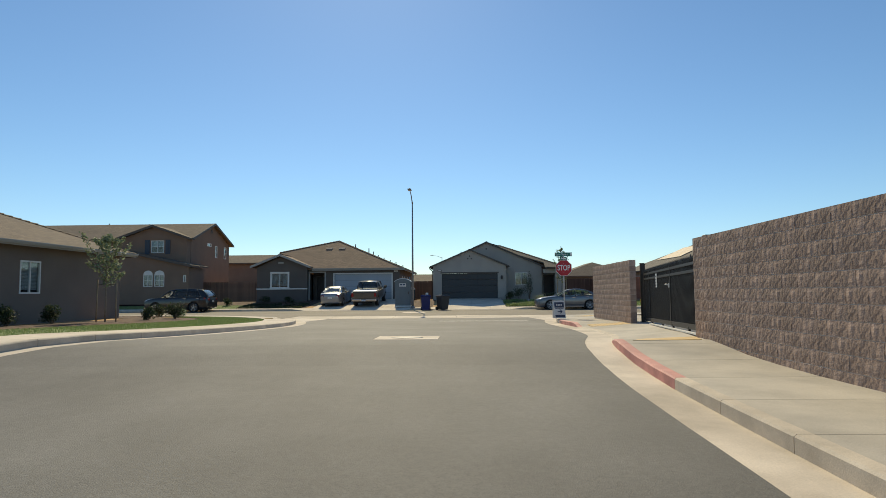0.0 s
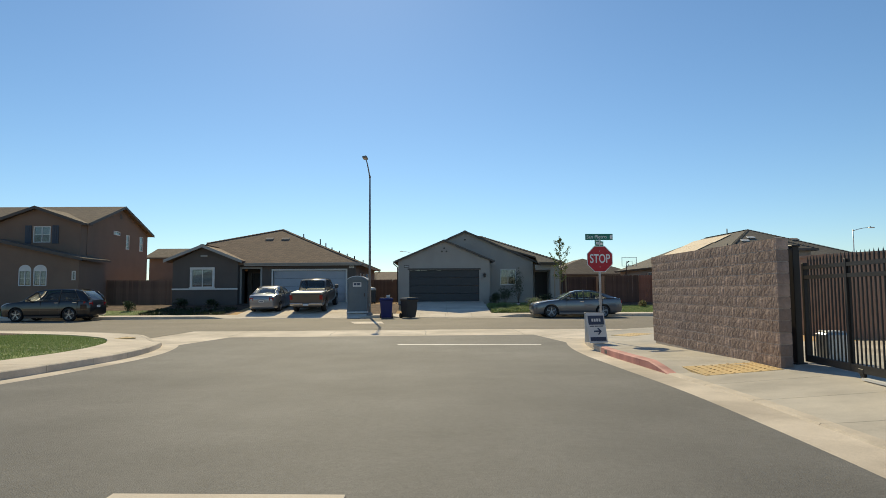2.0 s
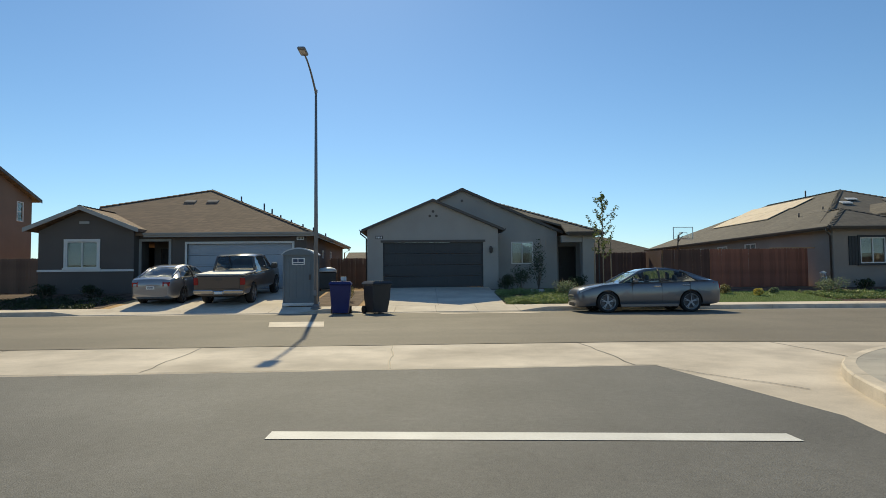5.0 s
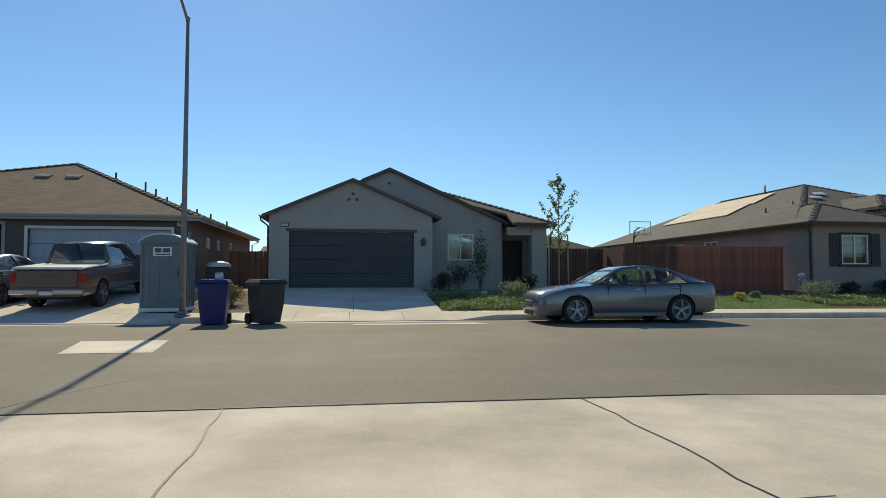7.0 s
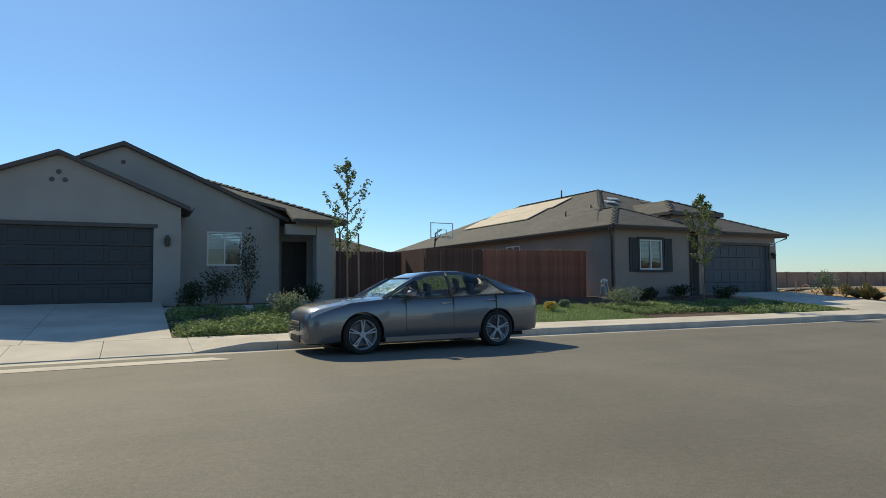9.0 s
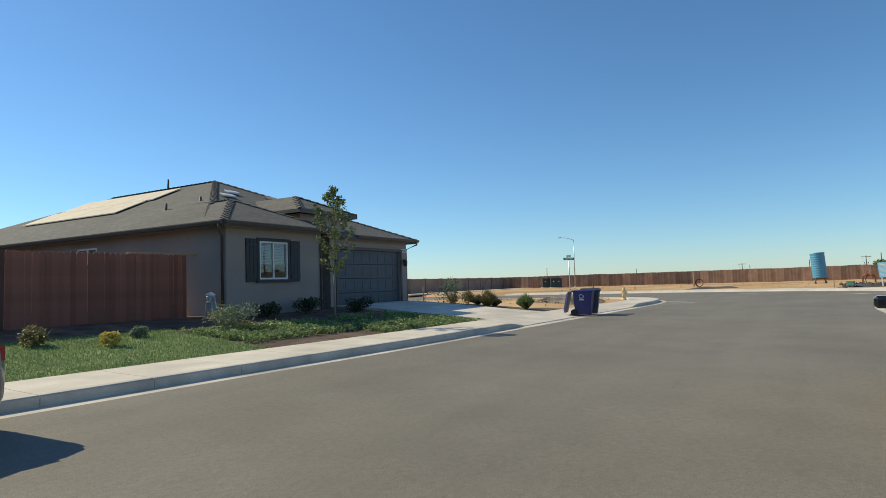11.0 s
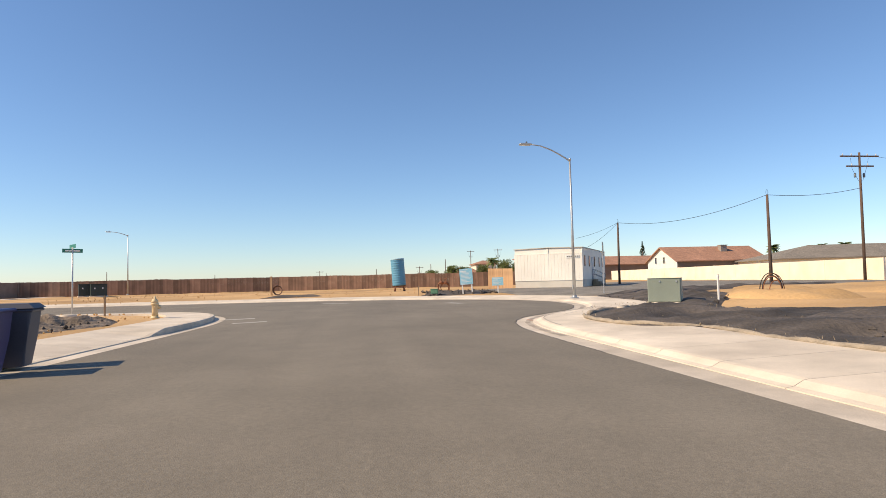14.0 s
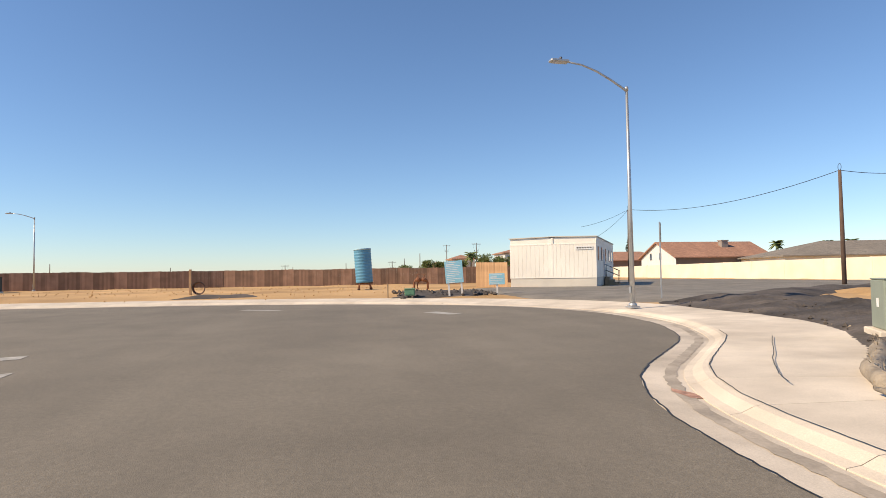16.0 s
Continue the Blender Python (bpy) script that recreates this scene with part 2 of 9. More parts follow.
DARKSTEEL = surf("dark_steel", (0.12, 0.12, 0.125), 0.45, 0.15, 3.0, 50.0, 0.1, metal=0.6)
SIGN_RED = surf("red_sign_sheet", (0.46, 0.018, 0.028), 0.45, 0.05, 2.0, 60.0, 0.0)
SIGN_WHITE = surf("white_sign_sheet", (0.80, 0.80, 0.78), 0.45, 0.04, 2.0, 60.0, 0.0)
SIGN_GREEN = surf("green_sign_sheet", (0.02, 0.19, 0.14), 0.45, 0.05, 2.0, 60.0, 0.0)
SIGN_SLATE = surf("slate_sign_print", (0.06, 0.08, 0.13), 0.5, 0.05, 2.0, 60.0, 0.0)
SIGN_SKY = surf("pale_blue_sign_print", (0.30, 0.60, 0.74), 0.5, 0.06, 2.0, 60.0, 0.0)
TANK_BLUE = surf("faded_blue_paint", (0.10, 0.29, 0.44), 0.55, 0.12, 1.2, 30.0, 0.1)
ALLOY_DARK = surf("dull_alloy", (0.46, 0.46, 0.47), 0.4, 0.1, 1.0, 40.0, 0.02)
RUST = surf("rusty_iron", (0.24, 0.10, 0.05), 0.85, 0.25, 4.0, 40.0, 0.4)
FENCE_RED = surf("red_stained_boards", (0.24, 0.092, 0.058), 0.8, 0.2, 2.0, 30.0, 0.3, rand=0.18)
# Dark for weathered boards, and as painted shade on two further stretches.
FENCE_DARK = surf("weathered_shade_dark_boards", (0.115, 0.058, 0.042), 0.85, 0.2, 1.0, 20.0, 0.3, rand=0.2)
FENCE_BROWN = surf("weathered_fence_boards", (0.28, 0.168, 0.112), 0.85, 0.2, 1.0, 20.0, 0.3, rand=0.16, island=0.3)
FENCE_NEW = surf("new_fence_boards", (0.46, 0.29, 0.16), 0.85, 0.2, 1.0, 20.0, 0.3, rand=0.2)
WALL_RED = surf("brown_block_wall", (0.30, 0.205, 0.155), 0.9, 0.2, 0.8, 15.0, 0.4)
PLASTIC_BLUE = surf("blue_bin_plastic", (0.020, 0.024, 0.13), 0.45, 0.12, 2.0, 50.0, 0.15)
PLASTIC_BLACK = surf("charcoal_bin_plastic", (0.035, 0.037, 0.04), 0.5, 0.15, 2.0, 50.0, 0.15)
PLASTIC_GREY = surf("grey_cabin_plastic", (0.14, 0.17, 0.19), 0.5, 0.08, 1.5, 50.0, 0.1)
PLASTIC_ROOF = surf("white_translucent_plastic", (0.62, 0.65, 0.66), 0.5, 0.05)
RUBBER = surf("rubber", (0.018, 0.018, 0.018), 0.85, 0.2)
ALLOY = surf("alloy_wheel", (0.42, 0.42, 0.43), 0.3, 0.08, 3.0, 40.0, 0.0, metal=0.9)
CHROME = surf("chrome_trim", (0.75, 0.75, 0.76), 0.12, 0.03, 3.0, 40.0, 0.0, metal=1.0)
CAR_GREY = surf("grey_car_paint", (0.15, 0.153, 0.165), 0.3, 0.05, 1.0, 90.0, 0.0, metal=0.55, coat=1.0)
CAR_DARK = surf("black_car_paint", (0.012, 0.012, 0.015), 0.3, 0.05, 1.0, 90.0, 0.0, metal=0.2, coat=1.0)
CAR_SILVER = surf("silver_car_paint", (0.30, 0.30, 0.31), 0.3, 0.05, 1.0, 90.0, 0.0, metal=0.6, coat=1.0)
CAR_BROWN = surf("bronze_car_paint", (0.12, 0.10, 0.088), 0.35, 0.05, 1.0, 90.0, 0.0, metal=0.5, coat=1.0)
CAR_GLASS = glassy("car_glass", (0.33, 0.37, 0.37))
SHADE_FOIL = surf("teal_foil_sunshade", (0.24, 0.46, 0.44), 0.6, 0.12, 4.0, 30.0, 0.1)
LAMP_LENS = surf("clear_lamp_lens", (0.55, 0.55, 0.55), 0.15, 0.1)
TAIL_LENS = surf("red_lamp_lens", (0.30, 0.015, 0.015), 0.2, 0.1)
SEAT = surf("grey_seat_cloth", (0.16, 0.155, 0.15), 0.9, 0.1)
TRAILER = surf("white_siding", (0.84, 0.80, 0.72), 0.7, 0.07, 0.5, 20.0, 0.1)
TRAILER_SKIRT = surf("grey_skirting", (0.62, 0.58, 0.51), 0.8, 0.1)
BOX_GREEN = surf("pale_green_cabinet_paint", (0.25, 0.285, 0.235), 0.55, 0.10, 1.0, 40.0, 0.05)
BOX_DARK = surf("dark_green_cabinet_paint", (0.03, 0.045, 0.042), 0.55, 0.10)
HYDRANT = surf("cream_hydrant_paint", (0.66, 0.52, 0.30), 0.6, 0.12, 4.0, 40.0, 0.1)
POLE_WOOD = surf("creosoted_pole", (0.115, 0.075, 0.055), 0.9, 0.2, 2.0, 30.0, 0.4)
EARTH = surf("dusty_earth", (0.31, 0.26, 0.20), 0.95, 0.25, 3.0, 20.0, 0.8, depth=0.03)
STRAW = surf("straw_wattle", (0.33, 0.265, 0.185), 0.95, 0.25, 5.0, 40.0, 0.8, depth=0.03)
# Sky glare on the panels is put into a pale, dull tan.
SOLAR = surf("solar_panel_painted_glare", (0.74, 0.62, 0.46), 0.7, 0.06, 0.8, 30.0, 0.0, spec=0.15)
CABLE = surf("black_cable", (0.02, 0.02, 0.02), 0.6, 0.1)
ROAD_PAINT = surf("white_road_paint", (0.70, 0.69, 0.65), 0.7, 0.12, 2.0, 40.0, 0.1)
ROAD_FADED = surf("faded_road_paint", (0.42, 0.40, 0.36), 0.8, 0.25, 5.0, 30.0, 0.1)
CRACK = surf("crack_sealer", (0.025, 0.024, 0.023), 0.6, 0.15)


# ---- mesh helpers ----
def bx(bm, x0, x1, y0, y1, z0, z1, bev=0.0):
    r = bmesh.ops.create_cube(bm, size=1.0)
    vs = r["verts"]
    for v in vs:
        v.co = (x0 + (v.co.x + 0.5) * (x1 - x0), y0 + (v.co.y + 0.5) * (y1 - y0), z0 + (v.co.z + 0.5) * (z1 - z0))
    if bev:
        es = list({e for v in vs for e in v.link_edges})
        bmesh.ops.bevel(bm, geom=es, offset=bev, segments=1, affect="EDGES", profile=0.5)
    return vs


def frame_axes(d):
    d = d.normalized()
    up = Vector((0, 0, 1)) if abs(d.z) < 0.95 else Vector((1, 0, 0))
    a = d.cross(up).normalized()
    return a, a.cross(d).normalized()


def tube(bm, pts, r, seg=8, caps=True):
    """A round bar along points; r one radius or one for each point."""
    pts = [Vector(p) for p in pts]
    rs = r if isinstance(r, (list, tuple)) else [r] * len(pts)
    rings = []
    for i, p in enumerate(pts):
        d = pts[min(i + 1, len(pts) - 1)] - pts[max(i - 1, 0)]
        a, b = frame_axes(d)
        rings.append([bm.verts.new(p + rs[i] * (math.cos(2 * math.pi * k / seg) * a + math.sin(2 * math.pi * k / seg) * b)) for k in range(seg)])
    for q, w in zip(rings, rings[1:]):
        for k in range(seg):
            f = bm.faces.new((q[k], q[(k + 1) % seg], w[(k + 1) % seg], w[k]))
            f.smooth = True
    if caps:
        bm.faces.new(rings[0])
        bm.faces.new(rings[-1][::-1])


def lathe(bm, profile, seg=16, at=(0, 0, 0)):
    """A turned body about z from (radius, z) pairs."""
    rings = [[bm.verts.new((at[0] + r * math.cos(2 * math.pi * k / seg), at[1] + r * math.sin(2 * math.pi * k / seg), at[2] + z)) for k in range(seg)] for r, z in profile]
    for q, w in zip(rings, rings[1:]):
        for k in range(seg):
            bm.faces.new((q[k], q[(k + 1) % seg], w[(k + 1) % seg], w[k])).smooth = True
    bm.faces.new(rings[0][::-1])
    bm.faces.new(rings[-1])


def prism(bm, pts, down=None, shift=None):
    """A flat piece: the polygon pts (3D) and its copy moved by shift."""
    shift = Vector(shift if shift else (0, 0, -down))
    a = [bm.verts.new(p) for p in pts]
    b = [bm.verts.new(Vector(p) + shift) for p in pts]
    bm.faces.new(a)
    bm.faces.new(b[::-1])
    k = len(a)
    for i in range(k):
        bm.faces.new((a[i], b[i], b[(i + 1) % k], a[(i + 1) % k]))


def finish(bm, name, mat):
    bmesh.ops.recalc_face_normals(bm, faces=bm.faces[:])
    me = bpy.data.meshes.new(name)
    bm.to_mesh(me)
    bm.free()
    if mat:
        me.materials.append(mat)
    return me


def part(name, bm, mat, parent, label=""):
    ob = new(name, finish(bm, name, mat))
    ob.parent = parent
    return tagged(ob, label)


def piece(name, me, parent, m):
    ob = new(name, me)
    ob.parent = parent
    ob.matrix_basis = m
    return ob


def thing(name, label, category, x=0, y=0, z=0, rz=0, group="", kind=""):
    ob = new(name)
    ob.matrix_basis = pose(x, y, z, 0, 0, rz)
    ob.empty_display_size = 0.2
    return tagged(ob, label, category, group, kind)


def single(name, bm, mat, label, category, m=None, group="", kind=""):
    ob = new(name, finish(bm, name, mat))
    if m is not None:
        ob.matrix_basis = m
    return tagged(ob, label, category, group, kind)


def lettering(text, size, mat, parent, m, depth=0.004, name="letter", bold=0.0):
    cu = bpy.data.curves.new(name, "FONT")
    cu.body, cu.size, cu.extrude, cu.offset = text, size, depth, bold
    cu.align_x, cu.align_y = "CENTER", "CENTER"
    tmp = new("tmp", cu)
    me = bpy.data.meshes.new_from_object(tmp)
    bpy.data.objects.remove(tmp)
    bpy.data.curves.remove(cu)
    me.materials.clear()
    me.materials.append(mat)
    # every letter a piece of its own
    bm = bmesh.new()
    bm.from_mesh(me)
    seen, out = set(), None
    for v in bm.verts:
        if v in seen:
            continue
        stack, group = [v], {v}
        while stack:
            for e in stack.pop().link_edges:
                for w in e.verts:
                    if w not in group:
                        group.add(w)
                        stack.append(w)
        seen |= group
        at = {w: i for i, w in enumerate(group)}
        lm = bpy.data.meshes.new(name)
        lm.from_pydata([tuple(w.co) for w in at], [], [[at[w] for w in f.verts] for f in bm.faces if f.verts[0] in group])
        lm.materials.append(mat)
        out = piece(name, lm, parent, m)
    bm.free()
    return out


def smooth_line(pts, step=0.5):
    """A rounded line through points, at even steps."""
    p = [Vector((*q, 0)) for q in pts]
    p = [2 * p[0] - p[1]] + p + [2 * p[-1] - p[-2]]
    out = []
    for i in range(1, len(p) - 2):
        for k in range(12):
            t = k / 12
            a, b, c, d = p[i - 1], p[i], p[i + 1], p[i + 2]
            # centripetal-like: tangents limited by the chord
            m0, m1 = (c - a) * 0.5, (d - b) * 0.5
            ch = (c - b).length
            m0, m1 = m0 * min(1, ch / max(m0.length, 1e-6)), m1 * min(1, ch / max(m1.length, 1e-6))
            out.append((2 * t**3 - 3 * t**2 + 1) * b + (t**3 - 2 * t**2 + t) * m0 + (-2 * t**3 + 3 * t**2) * c + (t**3 - t**2) * m1)
    out.append(p[-2])
    res, left = [out[0]], step
    for a, b in zip(out, out[1:]):
        d = (b - a).length
        while d >= left:
            a = a + (b - a) * (left / d)
            res.append(a.copy())
            d, left = (b - a).length, step
        left -= d
    res.append(out[-1])
    return [(q.x, q.y) for q in res]


def offset_line(pts, d):
    """The line moved by d to its left."""
    out = []
    for i, p in enumerate(pts):
        a, b = pts[max(i - 1, 0)], pts[min(i + 1, len(pts) - 1)]
        t = Vector((b[0] - a[0], b[1] - a[1], 0)).normalized()
        out.append((p[0] - t.y * d, p[1] + t.x * d))
    return out


def fill(bm, poly, z):
    from mathutils import geometry
    v3 = [Vector((x, y, z)) for x, y in poly]
    vs = [bm.verts.new(v) for v in v3]
    for tri in geometry.tessellate_polygon([v3]):
        try:
            bm.faces.new([vs[i] for i in tri])
        except ValueError:
            pass


# ---- the streets: kerb lines ----
K_SW = smooth_line([(-14, -14), (-11.2, -5), (-9.4, 1), (-8.3, 6), (-7.85, 8.3), (-7.4, 10.7), (-6.9, 13.6), (-6.6, 16), (-6.45, 19), (-6.4, 22), (-6.6, 24), (-7.2, 26.1), (-8.6, 28.2), (-11, 29.7), (-15, 30.6), (-40, 31.2), (-120, 32.6)])
K_N = smooth_line([(-120, 44.2), (-40, 42.9), (-10, 42.45), (0, 42.3), (9, 42.3), (14, 42.0), (20, 41.5), (30, 41.0), (38, 40.55), (41.5, 40.45), (44.5, 40.8), (46.8, 41.8), (48.3, 43.6), (49, 47), (50, 60), (51, 120)])
K_SE = smooth_line([(3.0, -14), (3.1, -4), (3.4, 3), (3.54, 6.5), (3.66, 8.8), (4.28, 11.6), (4.6, 14.4), (4.75, 16.5), (4.82, 19), (4.86, 22), (5.0, 24.3), (5.35, 26.3), (6.4, 28.4), (8.3, 29.9), (11, 30.6), (16, 30.8), (29, 31.0), (35, 31.0), (37.3, 30.72), (38.55, 30.33), (39.74, 29.7), (41.25, 28.5), (43.2, 27.05), (46.85, 25.68), (51.2, 25.35), (56, 26.95), (60.4, 32), (63, 38.5), (64.2, 46), (65, 60), (66.5, 120)])
PAD = [(52.5, 22.6), (58.8, 25.6), (70, 27), (76, 22.5), (72.6, 15.5), (84, 8), (100, 6), (106, -9), (66, -9), (60, 2), (57, 14), (53, 19)]
ROAD = K_SW + K_N + K_SE[::-1]


def kn(x):
    return float(np.interp(x, [p[0] for p in K_N[:520] if p[0] < 42], [p[1] for p in K_N[:520] if p[0] < 42]))


def inside(px, py, poly):
    """Whether points (arrays) lie in a polygon."""
    px, py = np.asarray(px, float), np.asarray(py, float)
    hit = np.zeros(px.shape, bool)
    x, y = np.array(poly, float).T
    for i in range(len(x)):
        j = i - 1
        c = (y[i] > py) != (y[j] > py)
        with np.errstate(divide="ignore", invalid="ignore"):
            hit ^= c & (px < (x[j] - x[i]) * (py - y[i]) / (y[j] - y[i]) + x[i])
    return hit


ROAD_CO = np.array(ROAD)


def road_distance(px, py):
    px, py = np.asarray(px, float).ravel(), np.asarray(py, float).ravel()
    best = np.full(px.shape, 1e9)
    for k in range(0, len(px), 4000):
        d = np.hypot(px[k:k + 4000, None] - ROAD_CO[None, :, 0], py[k:k + 4000, None] - ROAD_CO[None, :, 1])
        best[k:k + 4000] = d.min(1)
    return np.where(inside(px, py, ROAD), -best, best)


# the side street climbs over a crest, then falls to the valley gutter
CREST = [(3, 0.0), (5, 0.02), (6, 0.05), (7, 0.10), (8, 0.20), (9, 0.26), (10.5, 0.26), (13, 0.18), (16, 0.10), (19, 0.02), (22, -0.04), (24, -0.06), (26, -0.06), (29, -0.05), (31.5, -0.02), (33, 0.0)]


def rises(px, py):
    px, py = np.asarray(px, float), np.asarray(py, float)
    w = np.clip((20 - px) / 6, 0, 1) * np.clip((px + 16) / 6, 0, 1)
    return np.interp(py, [a for a, _ in CREST], [b for _, b in CREST]) * w


def rise(x, y):
    return float(rises(x, y))


def lifted(bm):
    """Cuts a flat sheet finely along the side street and lays it over the crest."""
    for axis, cuts in ((1, np.arange(-13.0, 34.0, 1.0)), (0, np.arange(-17.0, 21.0, 2.0))):
        for c in cuts:
            co, no = Vector((0, 0, 0)), Vector((0, 0, 0))
            co[axis], no[axis] = c, 1.0
            near = [f for f in bm.faces if min(v.co.x for v in f.verts) < 21 and max(v.co.x for v in f.verts) > -17 and min(v.co.y for v in f.verts) < 34]
            geom = list({e for f in near for e in f.edges} | {v for f in near for v in f.verts}) + near
            bmesh.ops.bisect_plane(bm, geom=geom, plane_co=co, plane_no=no)
    for v in bm.verts:
        v.co.z += rise(v.co.x, v.co.y)


LOT_N = [(-1e6, -0.1), (0.6, -0.1), (1.3, 0.06), (1.8, 0.13), (2.4, 0.17), (7.5, 0.62), (1e6, 0.62)]
LOT_LOW = [(-1e6, -0.1), (0.6, -0.1), (1.3, 0.06), (1.8, 0.12), (2.6, 0.15), (6, 0.28), (1e6, 0.28)]
LOT_FLAT = [(-1e6, -0.1), (0.6, -0.1), (1.3, 0.05), (1.8, 0.10), (1e6, 0.11)]


def heights(px, py):
    """The lie of the land."""
    px, py = np.asarray(px, float).ravel(), np.asarray(py, float).ravel()
    d = road_distance(px, py)
    f = lambda tab: np.interp(d, [a for a, _ in tab], [b for _, b in tab])  # noqa: E731
    n, low, flat = f(LOT_N), f(LOT_LOW), f(LOT_FLAT)
    w = np.clip((px - 31.5) / 3.0, 0, 1)
    z = np.where(py > 36, n * (1 - w) + low * w, low)
    gate = (px > 2) & (px < 24) & (py < 29.5)
    z = np.where(gate, flat, z) + rises(px, py)
    lumps = np.array([noise.noise(Vector((x * 0.35, y * 0.35, 0))) * 0.10 + noise.noise(Vector((x * 1.1, y * 1.1, 4))) * 0.04 for x, y in zip(px, py)])
    rough = (d > 3.0) & (px > 25) & ~((px < 33) & (py > 38)) & ~inside(px, py, PAD)
    return z + np.where(rough & (np.abs(px) < 300) & (np.abs(py) < 300), lumps, 0)


def height(x, y):
    return float(heights([x], [y])[0])


def grid_mesh(xs, ys, zf):
    gx, gy = np.meshgrid(xs, ys)
    zs = zf(gx, gy)
    verts = np.stack([gx.ravel(), gy.ravel(), np.asarray(zs).ravel()], 1)
    w = len(xs)
    faces = [(j * w + i, j * w + i + 1, (j + 1) * w + i + 1, (j + 1) * w + i) for j in range(len(ys) - 1) for i in range(w - 1)]
    return verts.tolist(), faces


def from_lists(name, verts, faces, mat, smooth=True):
    me = bpy.data.meshes.new(name)
    me.from_pydata(verts, [], faces)
    if smooth:
        me.polygons.foreach_set("use_smooth", [True] * len(me.polygons))
    me.materials.append(mat)
    return me


# ---- ground and roads ----
xs = np.concatenate([[-3000, -900, -300, -140, -100], np.arange(-80, 116, 1.0), [125, 145, 180, 300, 900, 3000]])
ys = np.concatenate([[-3000, -900, -300, -120, -60, -40], np.arange(-30, 111, 1.0), [125, 160, 300, 900, 3000]])
gv, gf = grid_mesh(xs, ys, heights)
tagged(new("ground", from_lists("ground", gv, gf, DIRT)), "sandy tan dirt ground with patches of dry soil", "ground", kind="structure")

bm = bmesh.new()
fill(bm, ROAD, 0.0)
lifted(bm)
single("gutter", bm, GUTTER, "pale concrete gutters and valley gutter beside the asphalt", "gutter", kind="structure")

lane_l = [p for p in offset_line(K_SW, -0.45) if p[1] < 26.3 and p[0] > -30]
lane_r = [p for p in offset_line(K_SE[:120], 0.52) if p[1] < 26.3 and p[0] < 8]
bm = bmesh.new()
fill(bm, lane_l + [(-6.15, 28.9), (4.25, 29.1)] + lane_r[::-1], 0.006)
lifted(bm)
single("road", bm, ASPHALT_SIDE, "worn dark grey asphalt of the side street", "road", kind="structure")
north = offset_line(K_N, -0.38)
se = [p for p in offset_line(K_SE, 0.5) if p[0] > 10.5]
sw = [p for p in offset_line(K_SW, -0.5) if p[0] < -13]
bm = bmesh.new()
fill(bm, north + se[::-1] + [(5.2, 31.85), (-8.5, 31.85)] + sw, 0.006)
lifted(bm)
single("road", bm, ASPHALT, "brownish grey asphalt of the residential cross street", "road", kind="structure")


def mark(name, poly, mat, label, z=0.011, category="road marking"):
    bm = bmesh.new()
    fill(bm, poly, z)
    for v in bm.verts:
        v.co.z += rise(v.co.x, v.co.y)
    return single(name, bm, mat, label, category, kind="structure")


mark("stop_line", [(-0.24, 25.55), (3.85, 25.2), (3.85, 25.42), (-0.24, 25.79)], ROAD_PAINT, "worn white painted stop line on asphalt")
cover = thing("manhole_cover", "round iron manhole cover in a pale square concrete collar", "manhole", -0.45, 11.03, rise(-0.45, 11.03))
bm = bmesh.new()
prism(bm, [(-0.68, -0.74, 0.030), (0.72, -0.84, 0.032), (0.72, 0.76, -0.006), (-0.74, 0.84, -0.008)], down=0.06)
part("collar", bm, CONCRETE, cover)
bm = bmesh.new()
lathe(bm, [(0.36, -0.01), (0.36, 0.020), (0.335, 0.024), (0.325, 0.016), (0.31, 0.024), (0.05, 0.026), (0.0005, 0.026)], 28)
part("lid", bm, surf("worn_iron_lid", (0.27, 0.25, 0.225), 0.6, 0.2, 3, 40, 0.4), cover).matrix_basis = pose(0, 0, 0.0, -1.4, 0, 0)
mark("concrete_patch", [(-2.87, 36.14), (-1.48, 36.09), (-1.78, 38.0), (-3.31, 38.02)], CONCRETE, "pale concrete patch set into the asphalt", category="road patch")
mark("concrete_patch", [(1.5, 41.0), (5.0, 41.0), (4.7, 41.45), (1.7, 41.45)], CONCRETE, "pale concrete patch beside the gutter", category="road patch")
mark("paint_mark", [(38.1, 30.47), (38.4, 30.42), (38.7, 30.5), (38.55, 30.58), (38.2, 30.58)], surf("faded_red_spray_paint", (0.42, 0.24, 0.17), 0.8, 0.35, 9.0, 40.0, 0.1), "faded red spray paint mark in the gutter", z=0.006)
for a in ([(43.2, 40.3), (43.65, 39.22), (44.15, 39.3), (43.7, 40.25)], [(41.0, 39.55), (41.6, 38.5), (42.05, 38.55), (41.4, 39.5)], [(52, 30), (53.5, 30.6), (53.2, 31.1), (51.8, 30.5)], [(57, 36), (58, 37.5), (57.6, 37.8), (56.7, 36.3)]):
    mark("paint_scuff", a, ROAD_FADED, "faded white paint scuff on the asphalt")
# valley gutter joints and cracks
rng = random.Random(5)


def crack(pts, w, z, mat, label, jag=0.03, kind_="crack"):
    bm = bmesh.new()
    fine = []
    for a, b in zip(pts, pts[1:]):
        for k in range(8):
            t = k / 8
            fine.append((a[0] + (b[0] - a[0]) * t + rng.uniform(-jag, jag), a[1] + (b[1] - a[1]) * t + rng.uniform(-jag, jag)))
    fine.append(pts[-1])
    left, right = offset_line(fine, w / 2), offset_line(fine, -w / 2)
    for i in range(len(fine) - 1):
        bm.faces.new([bm.verts.new((*q, z + rise(*q))) for q in (left[i], left[i + 1], right[i + 1], right[i])])
    return single(kind_.replace(" ", "_"), bm, mat, label, kind_, kind="structure")


